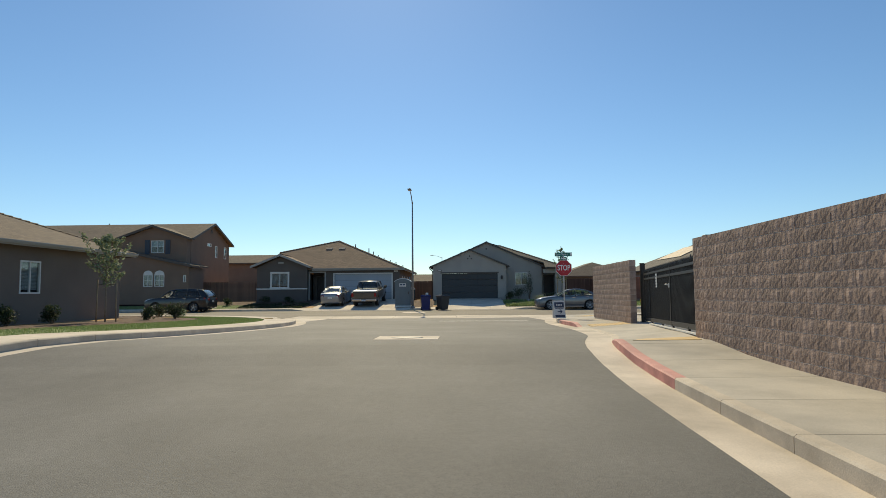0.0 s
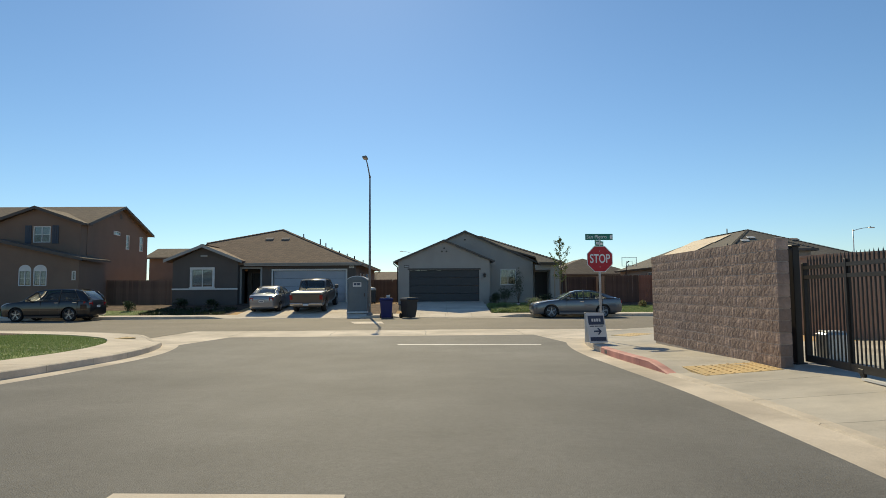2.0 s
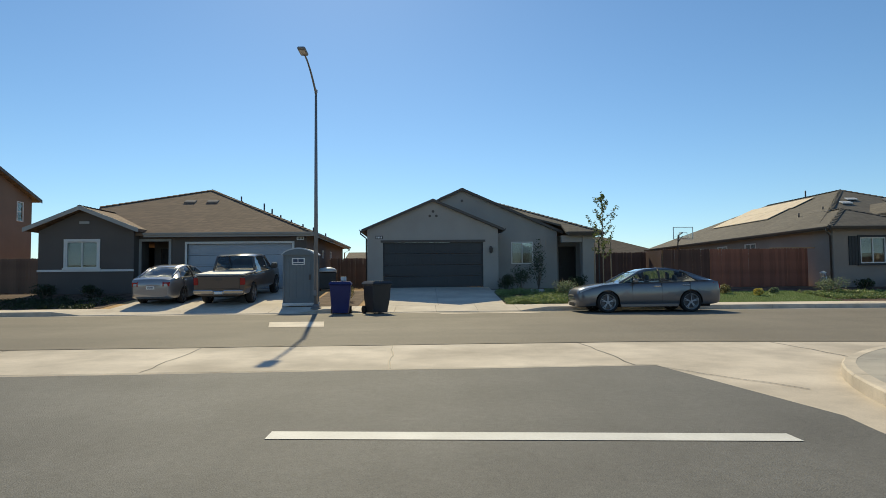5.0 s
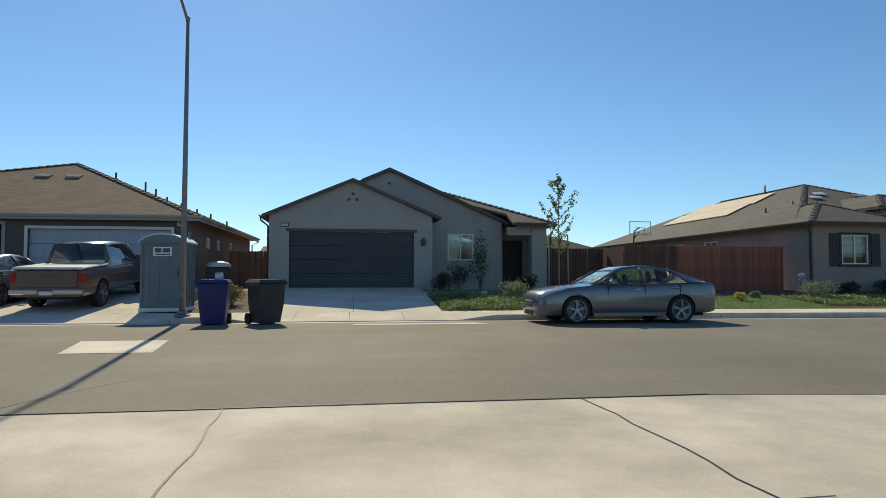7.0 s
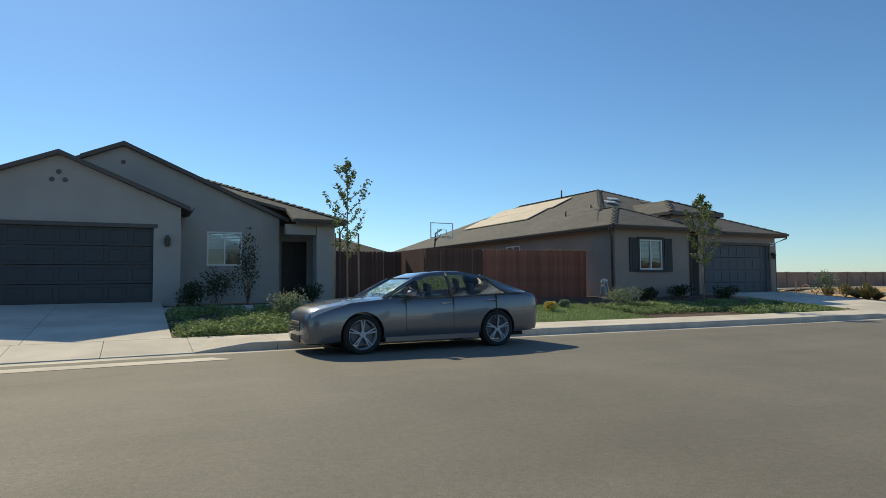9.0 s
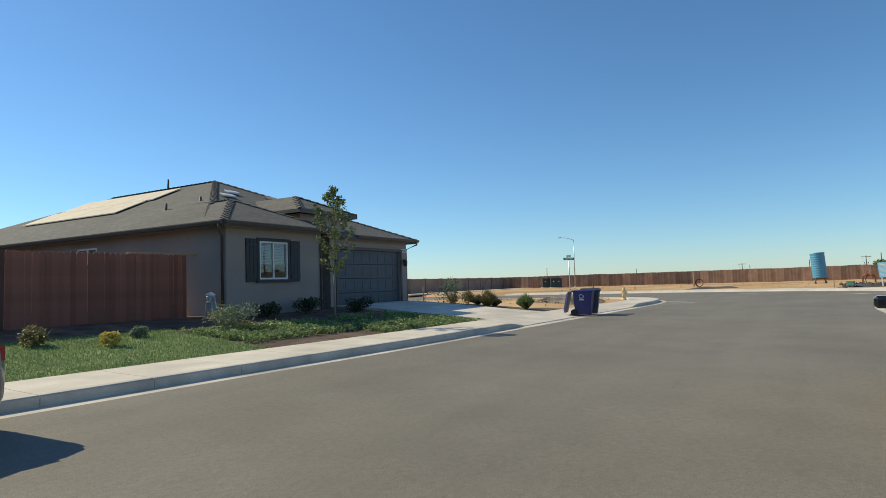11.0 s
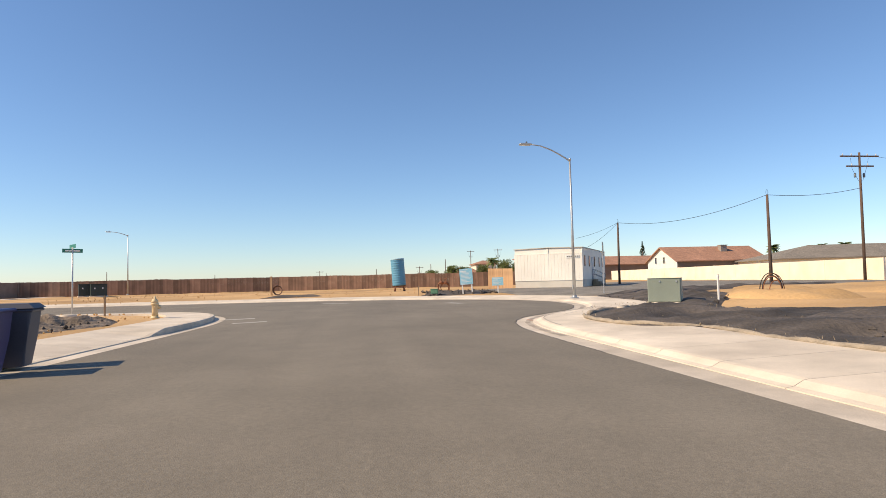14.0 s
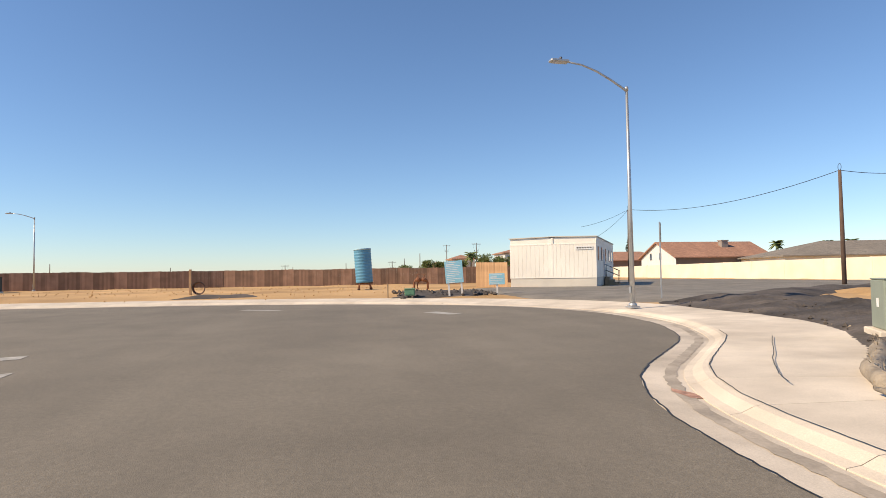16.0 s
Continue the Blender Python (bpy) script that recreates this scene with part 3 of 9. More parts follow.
for x in (-6.4, -2.95, 0.45, 3.87, 7.3):
    crack([(x, 31.85), (x + 0.1, 29.15)], 0.016, 0.005, CRACK, "dark joint across the valley gutter")
crack([(-6.2, 29.0), (4.3, 29.15)], 0.018, 0.009, CRACK, "dark joint where asphalt meets the valley gutter")
crack([(-8.4, 31.85), (5.2, 31.85)], 0.018, 0.009, CRACK, "dark joint where asphalt meets the valley gutter")
crack([(4.2, 29.0), (5.2, 27.2)], 0.015, 0.009, CRACK, "dark joint in the concrete corner apron")
crack([(-2.3, 31.9), (-1.63, 32.0), (-1.2, 32.9), (-0.55, 34.2), (0.2, 35.2), (0.65, 36.1)], 0.016, 0.009, CRACK, "thin crack in the asphalt")
crack([(-1.0, 38.6), (3.5, 40.0)], 0.02, 0.009, CRACK, "thin crack in the asphalt")
crack([(38.0, 29.62), (38.45, 29.36), (38.94, 29.01), (39.5, 28.6), (40.03, 28.15), (41.0, 27.4), (41.85, 26.72)], 0.012, 0.158, CRACK, "thin curved crack in the pale pavement", 0.006)
crack([p for p in se if 30 < p[0] < 48 and p[1] < 36][::2], 0.02, 0.009, CRACK, "ragged dark joint between asphalt and gutter", 0.012)
crack([p for p in offset_line(K_SE, -0.3) if 34.5 < p[0] < 44 and p[1] < 36][::2], 0.012, 0.104, CRACK, "dark joint behind the kerb", 0.005)
crack([p for p in offset_line(K_SE, 0.16) if 33 < p[0] < 47 and p[1] < 36][::2], 0.15, 0.004, surf("gutter_silt", (0.40, 0.345, 0.28), 0.95, 0.25, 2.0, 30.0, 0.3), "brown silt along the gutter's low line", 0.02, "silt")


def pavement(name, line, s0, s1, width, drops, reds, label, back=0.17, kerb_h=0.15, step=1.5, roll_from=1e9, grey_to=-1e9):
    """Kerb and pavement slabs along the left of a kerb line, lowered at driveways."""
    root = thing(name, label, "pavement", kind="structure")
    inner, mid, outer = line, offset_line(line, 0.15), offset_line(line, width)
    wide = offset_line(line, 0.29)
    mid = [w if p[0] > roll_from else m for p, m, w in zip(line, mid, wide)]

    def h(s):
        low = 1.0
        for a, b in drops:
            low = min(low, max(0.0, max(a - s, s - b) / 0.9))
        top = kerb_h if line[min(int(s / 0.5), len(line) - 1)][0] > roll_from else 0.15
        return 0.02 + (top - 0.02) * min(1.0, low)

    s = s0
    while s < s1 - 0.2:
        e = min(s + step, s1)
        idx = sorted({round(s / 0.5) + k for k in range(int(round((e - s) / 0.5)) + 1)})
        idx = [i for i in idx if i < len(line)]
        if len(idx) > 1:
            red = any(a <= (s + e) / 2 <= b for a, b in reds)
            for kind in ("kerb", "slab"):
                bm = bmesh.new()
                rows = []
                for n_, i in enumerate(idx):
                    hh = h(i * 0.5)
                    if kind == "kerb":
                        a, b = inner[i], mid[i]
                        if line[idx[0]][0] > roll_from:
                            q = lambda f: (a[0] + (b[0] - a[0]) * f, a[1] + (b[1] - a[1]) * f)  # noqa: E731
                            sec = [(a, -0.1), (a, 0.012), (q(0.35), 0.3 * hh), (q(0.75), 0.9 * hh), (b, hh + 0.003), (b, -0.1)]
                        else:
                            sec = [(a, -0.1), (a, hh - 0.02), ((a[0] * 0.85 + b[0] * 0.15, a[1] * 0.85 + b[1] * 0.15), hh), (b, hh + 0.003), (b, -0.1)]
                    else:
                        a, b = mid[i], outer[i]
                        sec = [(a, -0.1), (a, hh), (b, back), (b, -0.1)]
                    rows.append([Vector((*q, z + rise(*q))) for q, z in sec])
                # a joint of 10 mm before the next slab
                gap = 0.005
                rows[0] = [p.lerp(q, gap / 0.5) for p, q in zip(rows[0], rows[1])]
                rows[-1] = [p.lerp(q, gap / 0.5) for p, q in zip(rows[-1], rows[-2])]
                vr = [[bm.verts.new(p) for p in r] for r in rows]
                k = len(vr[0])
                for a, b in zip(vr, vr[1:]):
                    for j in range(k):
                        bm.faces.new((a[j], a[(j + 1) % k], b[(j + 1) % k], b[j]))
                bm.faces.new(vr[0][::-1])
                bm.faces.new(vr[-1])
                if kind == "kerb":
                    part("kerb", bm, KERB_RED if red else CONCRETE if line[idx[0]][0] > roll_from else KERB_GREY, root, "red painted kerb" if red else "")
                else:
                    part("slab", bm, CONCRETE_GREY if line[idx[0]][0] < grey_to else CONCRETE, root)
        s = e
    return root


def arc_at(line, x=None, y=None, lo=0, hi=None):
    """The way along a line (0.5 m steps) to where it is nearest to a place."""
    hi = hi or len(line)
    best = min(range(lo, hi), key=lambda i: (0 if x is None else (line[i][0] - x) ** 2) + (0 if y is None else (line[i][1] - y) ** 2))
    return best * 0.5


# North side: driveways of the brown house, the grey house and the taupe house.
d_n = [(arc_at(K_N, -11.2, 42.4), arc_at(K_N, -3.6, 42.4)), (arc_at(K_N, -1.2, 42.4), arc_at(K_N, 4.4, 42.4)), (arc_at(K_N, 25.5, 41), arc_at(K_N, 37.0, 40.8)), (arc_at(K_N, -38, 42.9), arc_at(K_N, -32, 42.8))]
pavement("pavement_north", K_N, arc_at(K_N, -60, 43), arc_at(K_N, 50, 60), 1.65, d_n, [], "pale concrete pavement with lowered driveways along the houses")
K_E = K_SE[::-1]
d_e = [(arc_at(K_E, 3.9, 9.7), arc_at(K_E, 4.8, 18.4))][::-1]
d_e = [(min(a, b), max(a, b)) for a, b in d_e] + [(arc_at(K_E, 57.6, 28.8), arc_at(K_E, 52.5, 25.3))]
reds = [(arc_at(K_E, 4.9, 22.9), arc_at(K_E, 4.82, 18.8)), (arc_at(K_E, 3.8, 9.4), arc_at(K_E, 3.5, 5.6))]
pavement("pavement_south", K_E, arc_at(K_E, 64, 60), arc_at(K_E, 3.05, -6), 2.35, d_e, reds, "pale concrete pavement round the bend and past the gate", kerb_h=0.095, roll_from=14.0, grey_to=12.0)
pavement("pavement_west", K_SW, arc_at(K_SW, -13, -11), arc_at(K_SW, -60, 31.8), 1.42, [(arc_at(K_SW, -7.2, 26.2), arc_at(K_SW, -8.2, 27.9))], [], "pale concrete pavement round the corner lawn")

# Apron of concrete in front of the sliding gate, and corner apron by the stop sign.
back_x = lambda y: float(np.interp(y, [p[1] for p in K_SE[:90]], [p[0] for p in K_SE[:90]])) + 2.31  # noqa: E731
bm = bmesh.new()
for k in range(33):
    ya, yb = -6.0 + k, -5.0 + k
    prism(bm, [(x, y, (0.168 if k < 30 else 0.156) + rise(5.5, y)) for x, y in ((back_x(ya), ya), (9.5, ya), (9.5, yb), (back_x(yb), yb))], down=0.3)
single("gate_apron", bm, CONCRETE_GREY, "pale concrete apron under the sliding gate", "pavement", kind="structure")
for poly, zs_ in (
    ([(3.9, 8.35), (5.12, 8.3), (5.3, 9.1), (4.05, 9.18)], (0.160, 0.171, 0.124, 0.072)),
    ([(5.2, 17.8), (6.48, 17.8), (6.48, 18.75), (5.2, 18.75)], (0.041, 0.130, 0.158, 0.094)),
    ([(6.6, 26.0), (7.7, 26.9), (7.2, 27.4), (6.2, 26.5)], (0.168, 0.168, 0.168, 0.168)),
    ([(-9.4, 26.7), (-8.7, 27.6), (-9.2, 28.0), (-9.9, 27.1)], (0.132, 0.128, 0.14, 0.15)),
):
    mat_ = thing("tactile_paving", "worn yellow tactile paving with raised domes on the kerb ramp", "tactile paving", group="tactile paving at kerb ramps", kind="structure")
    bm = bmesh.new()
    zs_ = [q + rise(*p) for p, q in zip(poly, zs_)]
    prism(bm, [(*p, q) for p, q in zip(poly, zs_)], down=0.06)
    part("plate", bm, TACTILE, mat_)
    bm = bmesh.new()
    a, b, d = Vector(poly[0]), Vector(poly[1]), Vector(poly[3])
    for i in range(9):
        for j in range(7):
            fu, fv = (i + 0.5) / 9, (j + 0.5) / 7
            q = a + (b - a) * fu + (d - a) * fv
            z = zs_[0] + (zs_[1] - zs_[0]) * fu + (zs_[3] - zs_[0]) * fv
            bx(bm, q.x - 0.018, q.x + 0.018, q.y - 0.018, q.y + 0.018, z - 0.002, z + 0.0022)
    tagged(part("domes", bm, TACTILE, mat_), kind="stuff")


# ---- lawns, beds and driveways ----
def strip_patch(name, line, s0, s1, d0, d1, mat, label, category, lift=0.03, dstep=0.5):
    """A sheet that follows the land beside a kerb line."""
    ids = range(int(s0 / 0.5), int(s1 / 0.5) + 1)
    nd = max(2, int((d1 - d0) / dstep) + 1)
    cols = [offset_line(line, d0 + (d1 - d0) * k / (nd - 1)) for k in range(nd)]
    pts = [(cols[k][i][0], cols[k][i][1]) for i in ids for k in range(nd)]
    z = heights([p[0] for p in pts], [p[1] for p in pts]) + lift
    z = np.maximum(z, 0.14 + rises([p[0] for p in pts], [p[1] for p in pts]))
    verts = [(p[0], p[1], float(h)) for p, h in zip(pts, z)]
    n_ = len(ids)
    faces = [(i * nd + k, (i + 1) * nd + k, (i + 1) * nd + k + 1, i * nd + k + 1) for i in range(n_ - 1) for k in range(nd - 1)]
    return tagged(new(name, from_lists(name, verts, faces, mat)), label, category, kind="structure")


def blades(name, spots, hmin, hmax, mat, label, category="grass", width=0.012):
    """Upright blades at spots, one mesh."""
    r = random.Random(len(spots))
    verts, faces = [], []
    for x, y, z in spots:
        a, h, lean = r.uniform(0, math.pi * 2), r.uniform(hmin, hmax), r.uniform(0, 0.5)
        dx, dy = math.cos(a) * width, math.sin(a) * width
        b = r.uniform(0, math.pi * 2)
        k = len(verts)
        verts += [(x - dx, y - dy, z - 0.01), (x + dx, y + dy, z - 0.01), (x + math.cos(b) * lean * h, y + math.sin(b) * lean * h, z + h)]
        faces.append((k, k + 1, k + 2))
    return tagged(new(name, from_lists(name, verts, faces, mat, False)), label, category, kind="stuff")


def lawn(s_line, s0, s1, d0, d1, count, label, seed):
    strip_patch("lawn", s_line, s0, s1, d0, d1, LAWN, label, "lawn")
    r = random.Random(seed)
    spots = []
    for _ in range(count):
        s, d = r.uniform(s0, s1), r.uniform(d0 + 0.02, d1)
        i = min(int(s / 0.5), len(s_line) - 2)
        t = s / 0.5 - i
        a, b = s_line[i], s_line[i + 1]
        nx, ny = -(b[1] - a[1]) / 0.5, (b[0] - a[0]) / 0.5
        spots.append((a[0] + (b[0] - a[0]) * t + nx * d, a[1] + (b[1] - a[1]) * t + ny * d))
    px, py = [p[0] for p in spots], [p[1] for p in spots]
    z = np.maximum(heights(px, py) + 0.03, 0.14 + rises(px, py))
    blades("grass", [(p[0], p[1], float(h)) for p, h in zip(spots, z)], 0.02, 0.055, BLADES, "short green lawn grass blades")


SN = lambda x: arc_at(K_N, x, kn(x))  # noqa: E731
strip_patch("planting_bed", K_N, SN(-40), SN(-11.4), 1.66, 10.0, MULCH, "dark bark mulch in front of the brown houses", "planting bed", lift=0.015)
strip_patch("planting_bed", K_N, SN(4.1), SN(25.5), 1.66, 8.6, MULCH, "dark bark mulch in front of the houses", "planting bed", lift=0.015)
strip_patch("planting_bed", K_N, SN(-3.4), SN(-1.4), 1.66, 9.0, MULCH, "dark bark mulch between two driveways", "planting bed", lift=0.015)
lawn(K_N, SN(9.5), SN(17.0), 1.66, 5.6, 26000, "sunlit green front lawn behind the pavement", 11)
lawn(K_N, SN(-30), SN(-17.2), 1.66, 4.4, 9000, "green front lawn before the two-storey house", 12)
s_a, s_b = arc_at(K_SW, -7, 13), arc_at(K_SW, -12.5, 30.2)
lawn(K_SW, s_a, s_b, 1.43, 4.2, 26000, "green corner lawn inside the curved pavement", 13)
lawn(K_SW, arc_at(K_SW, -9.4, 1), s_a, 1.43, 4.4, 8000, "green lawn along the curved pavement", 14)
strip_patch("planting_bed", K_SW, arc_at(K_SW, -10.5, -3), arc_at(K_SW, -30, 31), 4.2, 7.2, MULCH, "dark mulch bed along the corner house", "planting bed", lift=0.012)


def driveway(x0, x1, y1, z1, label, follow=False):
    root = thing("driveway", label, "driveway", kind="structure")
    cuts = 8 if follow else 3
    for i in range(2):
        for j in range(cuts):
            bm = bmesh.new()
            xa, xb = x0 + (x1 - x0) * i / 2 + 0.006, x0 + (x1 - x0) * (i + 1) / 2 - 0.006
            ya0, yb0 = kn(xa) + 1.655, kn(xb) + 1.655
            f0, f1 = j / cuts, (j + 1) / cuts
            over = lambda x, y, z: max(z, height(x, y) + 0.06) if follow else z  # noqa: E731
            P = lambda x, ya, f: (x, ya + (y1 - ya) * f, 0.172 if f < 0.01 else over(x, ya + (y1 - ya) * f, 0.172 + (z1 - 0.172) * f))  # noqa: E731
            g = 0.0 if follow and j != 4 else 0.002
            prism(bm, [P(xa, ya0, f0 + g), P(xb, yb0, f0 + g), P(xb, yb0, f1 - g), P(xa, ya0, f1 - g)], down=0.3)
            part("slab", bm, CONCRETE, root)
    return root


driveway(-10.8, -4.2, 50.6, 0.78, "pale concrete driveway of the brown house")
driveway(-1.0, 4.2, 50.2, 0.76, "pale concrete driveway of the grey house")
driveway(26.2, 30.75, 49.3, 0.56, "pale concrete driveway of the taupe house", follow=True)
bm = bmesh.new()
prism(bm, [(8.3, 50.5, 0.72), (9.2, 50.5, 0.72), (9.2, 53, 0.74), (8.3, 53, 0.74)], down=0.2)
prism(bm, [(4.2, 48.3, 0.55), (9.2, 48.6, 0.6), (9.2, 49.6, 0.66), (4.2, 49.3, 0.62)], down=0.2)
single("garden_path", bm, CONCRETE, "narrow concrete path to the front door", "path", kind="structure")


# ---- split-face block walls and sliding gate ----
def block_mesh(seed, length=0.40, height_=0.197, depth=0.20):
    """A split-face block: rough face at -x, plain elsewhere."""
    r = random.Random(seed)
    bm = bmesh.new()
    nu, nv = 6, 4
    g, gz = 0.002, 0.006
    grid = []
    for i in range(nu + 1):
        col = []
        for j in range(nv + 1):
            edge = j in (0, nv)
            x = -depth / 2 - (r.uniform(0.0025, 0.006) if edge else r.uniform(0.004, 0.010))
            col.append(bm.verts.new((x, -length / 2 + g + (length - 2 * g) * i / nu, gz + (height_ - 2 * gz) * j / nv)))
        grid.append(col)
    for i in range(nu):
        for j in range(nv):
            bm.faces.new((grid[i][j], grid[i + 1][j], grid[i + 1][j + 1], grid[i][j + 1]))
    c = [grid[0][0], grid[nu][0], grid[nu][nv], grid[0][nv]]
    back = [bm.verts.new((depth / 2, v.co.y, v.co.z)) for v in c]
    bm.faces.new(back[::-1])
    ring = [grid[i][0] for i in range(nu + 1)]
    bm.faces.new(ring + [back[1], back[0]])
    bm.faces.new([grid[i][nv] for i in range(nu, -1, -1)] + [back[3], back[2]])
    bm.faces.new([grid[0][j] for j in range(nv, -1, -1)] + [back[0], back[3]])
    bm.faces.new([grid[nu][j] for j in range(nv + 1)] + [back[2], back[1]])
    return finish(bm, "block", BLOCK)


BLOCKS = [block_mesh(k) for k in range(7)]
HALF = [block_mesh(40 + k, 0.20) for k in range(3)]


def block_wall(label, x_at, y0, y1, courses, z0, part_from, name="block_wall"):
    """A wall along y whose rough face looks to -x; x_at(y) lets it curve."""
    root = thing(name, label, "wall", kind="structure")
    bm = bmesh.new()
    n_ = max(1, int((y1 - y0) / 0.8))
    top = z0 + courses * 0.197
    for k in range(n_):
        ya, yb = y0 + (y1 - y0) * k / n_ + (0.012 if k == 0 else 0), y0 + (y1 - y0) * (k + 1) / n_ - (0.012 if k == n_ - 1 else 0)
        xa, xb = x_at(ya), x_at(yb)
        prism(bm, [(xa - 0.1005, ya, top - 0.012), (xb - 0.1005, yb, top - 0.012), (xb + 0.09, yb, top - 0.012), (xa + 0.09, ya, top - 0.012)], down=top - 0.012 - z0 + 0.2)
    part("mortar_core", bm, MORTAR, root, "pale mortar joints")
    r = random.Random(3)
    rest = []
    for c in range(courses):
        y, first = y0, True
        while y < y1 - 0.05:
            half = (c % 2 == 1 and first) or y1 - y < 0.39
            L = 0.2 if half else 0.4
            me = r.choice(HALF if half else BLOCKS)
            yc = y + L / 2
            slope = math.degrees(math.atan2(x_at(yc - 0.2) - x_at(yc + 0.2), 0.4))
            m = pose(x_at(yc) + r.uniform(-0.0015, 0.0015), yc, z0 + c * 0.197, 0, 0, slope)
            if r.random() < 0.5:
                m = m @ pose(0, 0, 0.197, 180, 0, 0)
            if yc >= part_from:
                piece("block", me, root, m)
            else:
                rest.append((me, m))
            y, first = y + L, False
    if rest:
        verts, faces = [], []
        for me, m in rest:
            k = len(verts)
            verts += [tuple(m @ v.co) for v in me.vertices]
            faces += [tuple(i + k for i in p.vertices) for p in me.polygons]
        o = piece("more_blocks", from_lists("more_blocks", verts, faces, BLOCK, False), root, Matrix())
        tagged(o, kind="stuff")
    return root


block_wall("brown split-face concrete block wall beside the pavement", lambda y: 6.62, 17.95, 23.65, 11, 0.165, 0)
block_wall("long brown split-face block wall with pale mortar lines", lambda y: 5.37, -5.05, 8.98, 11, 0.11, 2.0)


def gate():
    g = thing("sliding_gate", "black iron sliding gate with spear-topped pickets on a track", "gate", 5.45 - 0.18 * 9.2, 0, 0.11, -math.degrees(math.atan(0.18)))
    y0, y1 = 9.3, 18.4
    for name, z0, z1 in (("bottom_rail", 0.37, 0.48), ("middle_rail", 1.53, 1.59), ("top_rail", 1.69, 1.75)):
        bm = bmesh.new()
        d = 0.21 if z0 < 1 else 0.0
        prism(bm, [(-0.03, y0, z1), (0.03, y0, z1), (0.03, y1, z1 - d), (-0.03, y1, z1 - d)], down=z1 - z0)
        part(name, bm, IRON, g)
    for y in (9.34, 12.75, 16.9, 18.36):
        bm = bmesh.new()
        bx(bm, -0.035, 0.035, y - 0.035, y + 0.035, 0.38 - 0.023 * (y - y0), 1.80, 0.004)
        part("stile", bm, IRON, g)
    pickets = []
    for low in (0.40, 0.33, 0.27):
        bm = bmesh.new()
        bx(bm, -0.0095, 0.0095, -0.0095, 0.0095, low, 1.82)
        t = [bm.verts.new(p) for p in ((-0.013, -0.013, 1.82), (0.013, -0.013, 1.82), (0.013, 0.013, 1.82), (-0.013, 0.013, 1.82), (0, 0, 1.91))]
        for k in range(4):
            bm.faces.new((t[k], t[(k + 1) % 4], t[4]))
        bm.faces.new(t[:4][::-1])
        pickets.append(finish(bm, "picket", IRON))
    y = y0 + 0.13
    while y < y1 - 0.08:
        piece("picket", pickets[min(2, int((y - y0) / 3.1))], g, pose(0, y, 0))
        y += 0.114
    bm = bmesh.new()
    prism(bm, [(-0.12, y0 - 0.3, 0.335), (-0.04, y0 - 0.3, 0.335), (-0.04, 16.4, 0.165), (-0.12, 16.4, 0.165)], down=0.03)
    # white puts the brightness of sunlit concrete into the track's colour
    part("track", bm, WHITE, g, "ground track in white for the sunlit concrete strip")
    for y in (10.5, 12.6, 14.4, 16.6):
        bm = bmesh.new()
        zr = 0.36 - 0.023 * (y - y0)
        tube(bm, [(-0.02, y, zr), (0.02, y, zr)], 0.06, 12)
        bx(bm, -0.035, 0.035, y - 0.07, y + 0.07, zr, zr + 0.07, 0.006)
        part("roller", bm, IRON, g)
    bm = bmesh.new()
    bx(bm, -0.045, -0.033, 15.06, 15.26, 1.26, 1.66)
    s = part("notice", bm, SIGN_WHITE, g, "small white notice plate")
    for k in range(4):
        bm = bmesh.new()
        bx(bm, -0.049, -0.046, 15.09, 15.23, 1.31 + 0.085 * k, 1.34 + 0.085 * k)
        part("print_bar", bm, SIGN_SLATE, s)
    bm = bmesh.new()
    tube(bm, [(-0.05, 12.8, 1.31), (-0.11, 12.88, 1.32), (-0.11, 12.96, 1.32)], 0.016, 8)
    bx(bm, -0.06, -0.04, 12.72, 12.84, 1.24, 1.34, 0.005)
    part("latch_bracket", bm, STEEL, g)


gate()
for y, hgt in ((18.35, 2.0), (18.75, 2.0), (9.12, 1.9)):
    post = thing("gate_post", "square black iron post of the sliding gate", "gate post", 7.05 if y > 18 and y < 18.5 else 7.2 if y > 18 else 5.62, y, 0.165 + rise(5.5, y), group="posts of the sliding gate")
    bm = bmesh.new()
    bx(bm, -0.06, 0.06, -0.06, 0.06, 0, hgt, 0.008)
    part("shaft", bm, IRON, post)
    bm = bmesh.new()
    bx(bm, -0.075, 0.075, -0.075, 0.075, hgt, hgt + 0.03, 0.008)
    part("cap", bm, IRON, post)
    bm = bmesh.new()
    bx(bm, -0.1, 0.1, -0.1, 0.1, -0.004, 0.02, 0.004)
    part("foot_plate", bm, IRON, post)
keypad = thing("gate_operator", "pale steel gate operator box beside the track", "gate motor", 7.75, 18.5, 0.165)
bm = bmesh.new()
bx(bm, -0.2, 0.2, -0.18, 0.18, 0, 0.55, 0.03)
part("housing", bm, STEEL, keypad)
bm = bmesh.new()
bx(bm, -0.16, 0.16, -0.14, 0.14, 0.55, 0.58, 0.01)
part("lid", bm, WHITE, keypad)
wall_b = thing("block_wall", "brown block wall along the far side of the drive behind the gate", "wall", kind="structure")
for k in range(9):
    ax_, ay, bx_, by_ = 17.9 - 0.64 * k, 7.5 + 2.2 * k, 17.26 - 0.64 * k, 9.69 + 2.2 * k
    bm = bmesh.new()
    prism(bm, [(ax_, ay, 2.42), (ax_ + 0.2, ay, 2.42), (bx_ + 0.2, by_, 2.42), (bx_, by_, 2.42)], down=2.5)
    prism(bm, [(ax_ - 0.03, ay, 2.50), (ax_ + 0.23, ay, 2.50), (bx_ + 0.23, by_, 2.50), (bx_ - 0.03, by_, 2.50)], down=0.079)
    part("wall_bay", bm, WALL_RED, wall_b)
bm = bmesh.new()
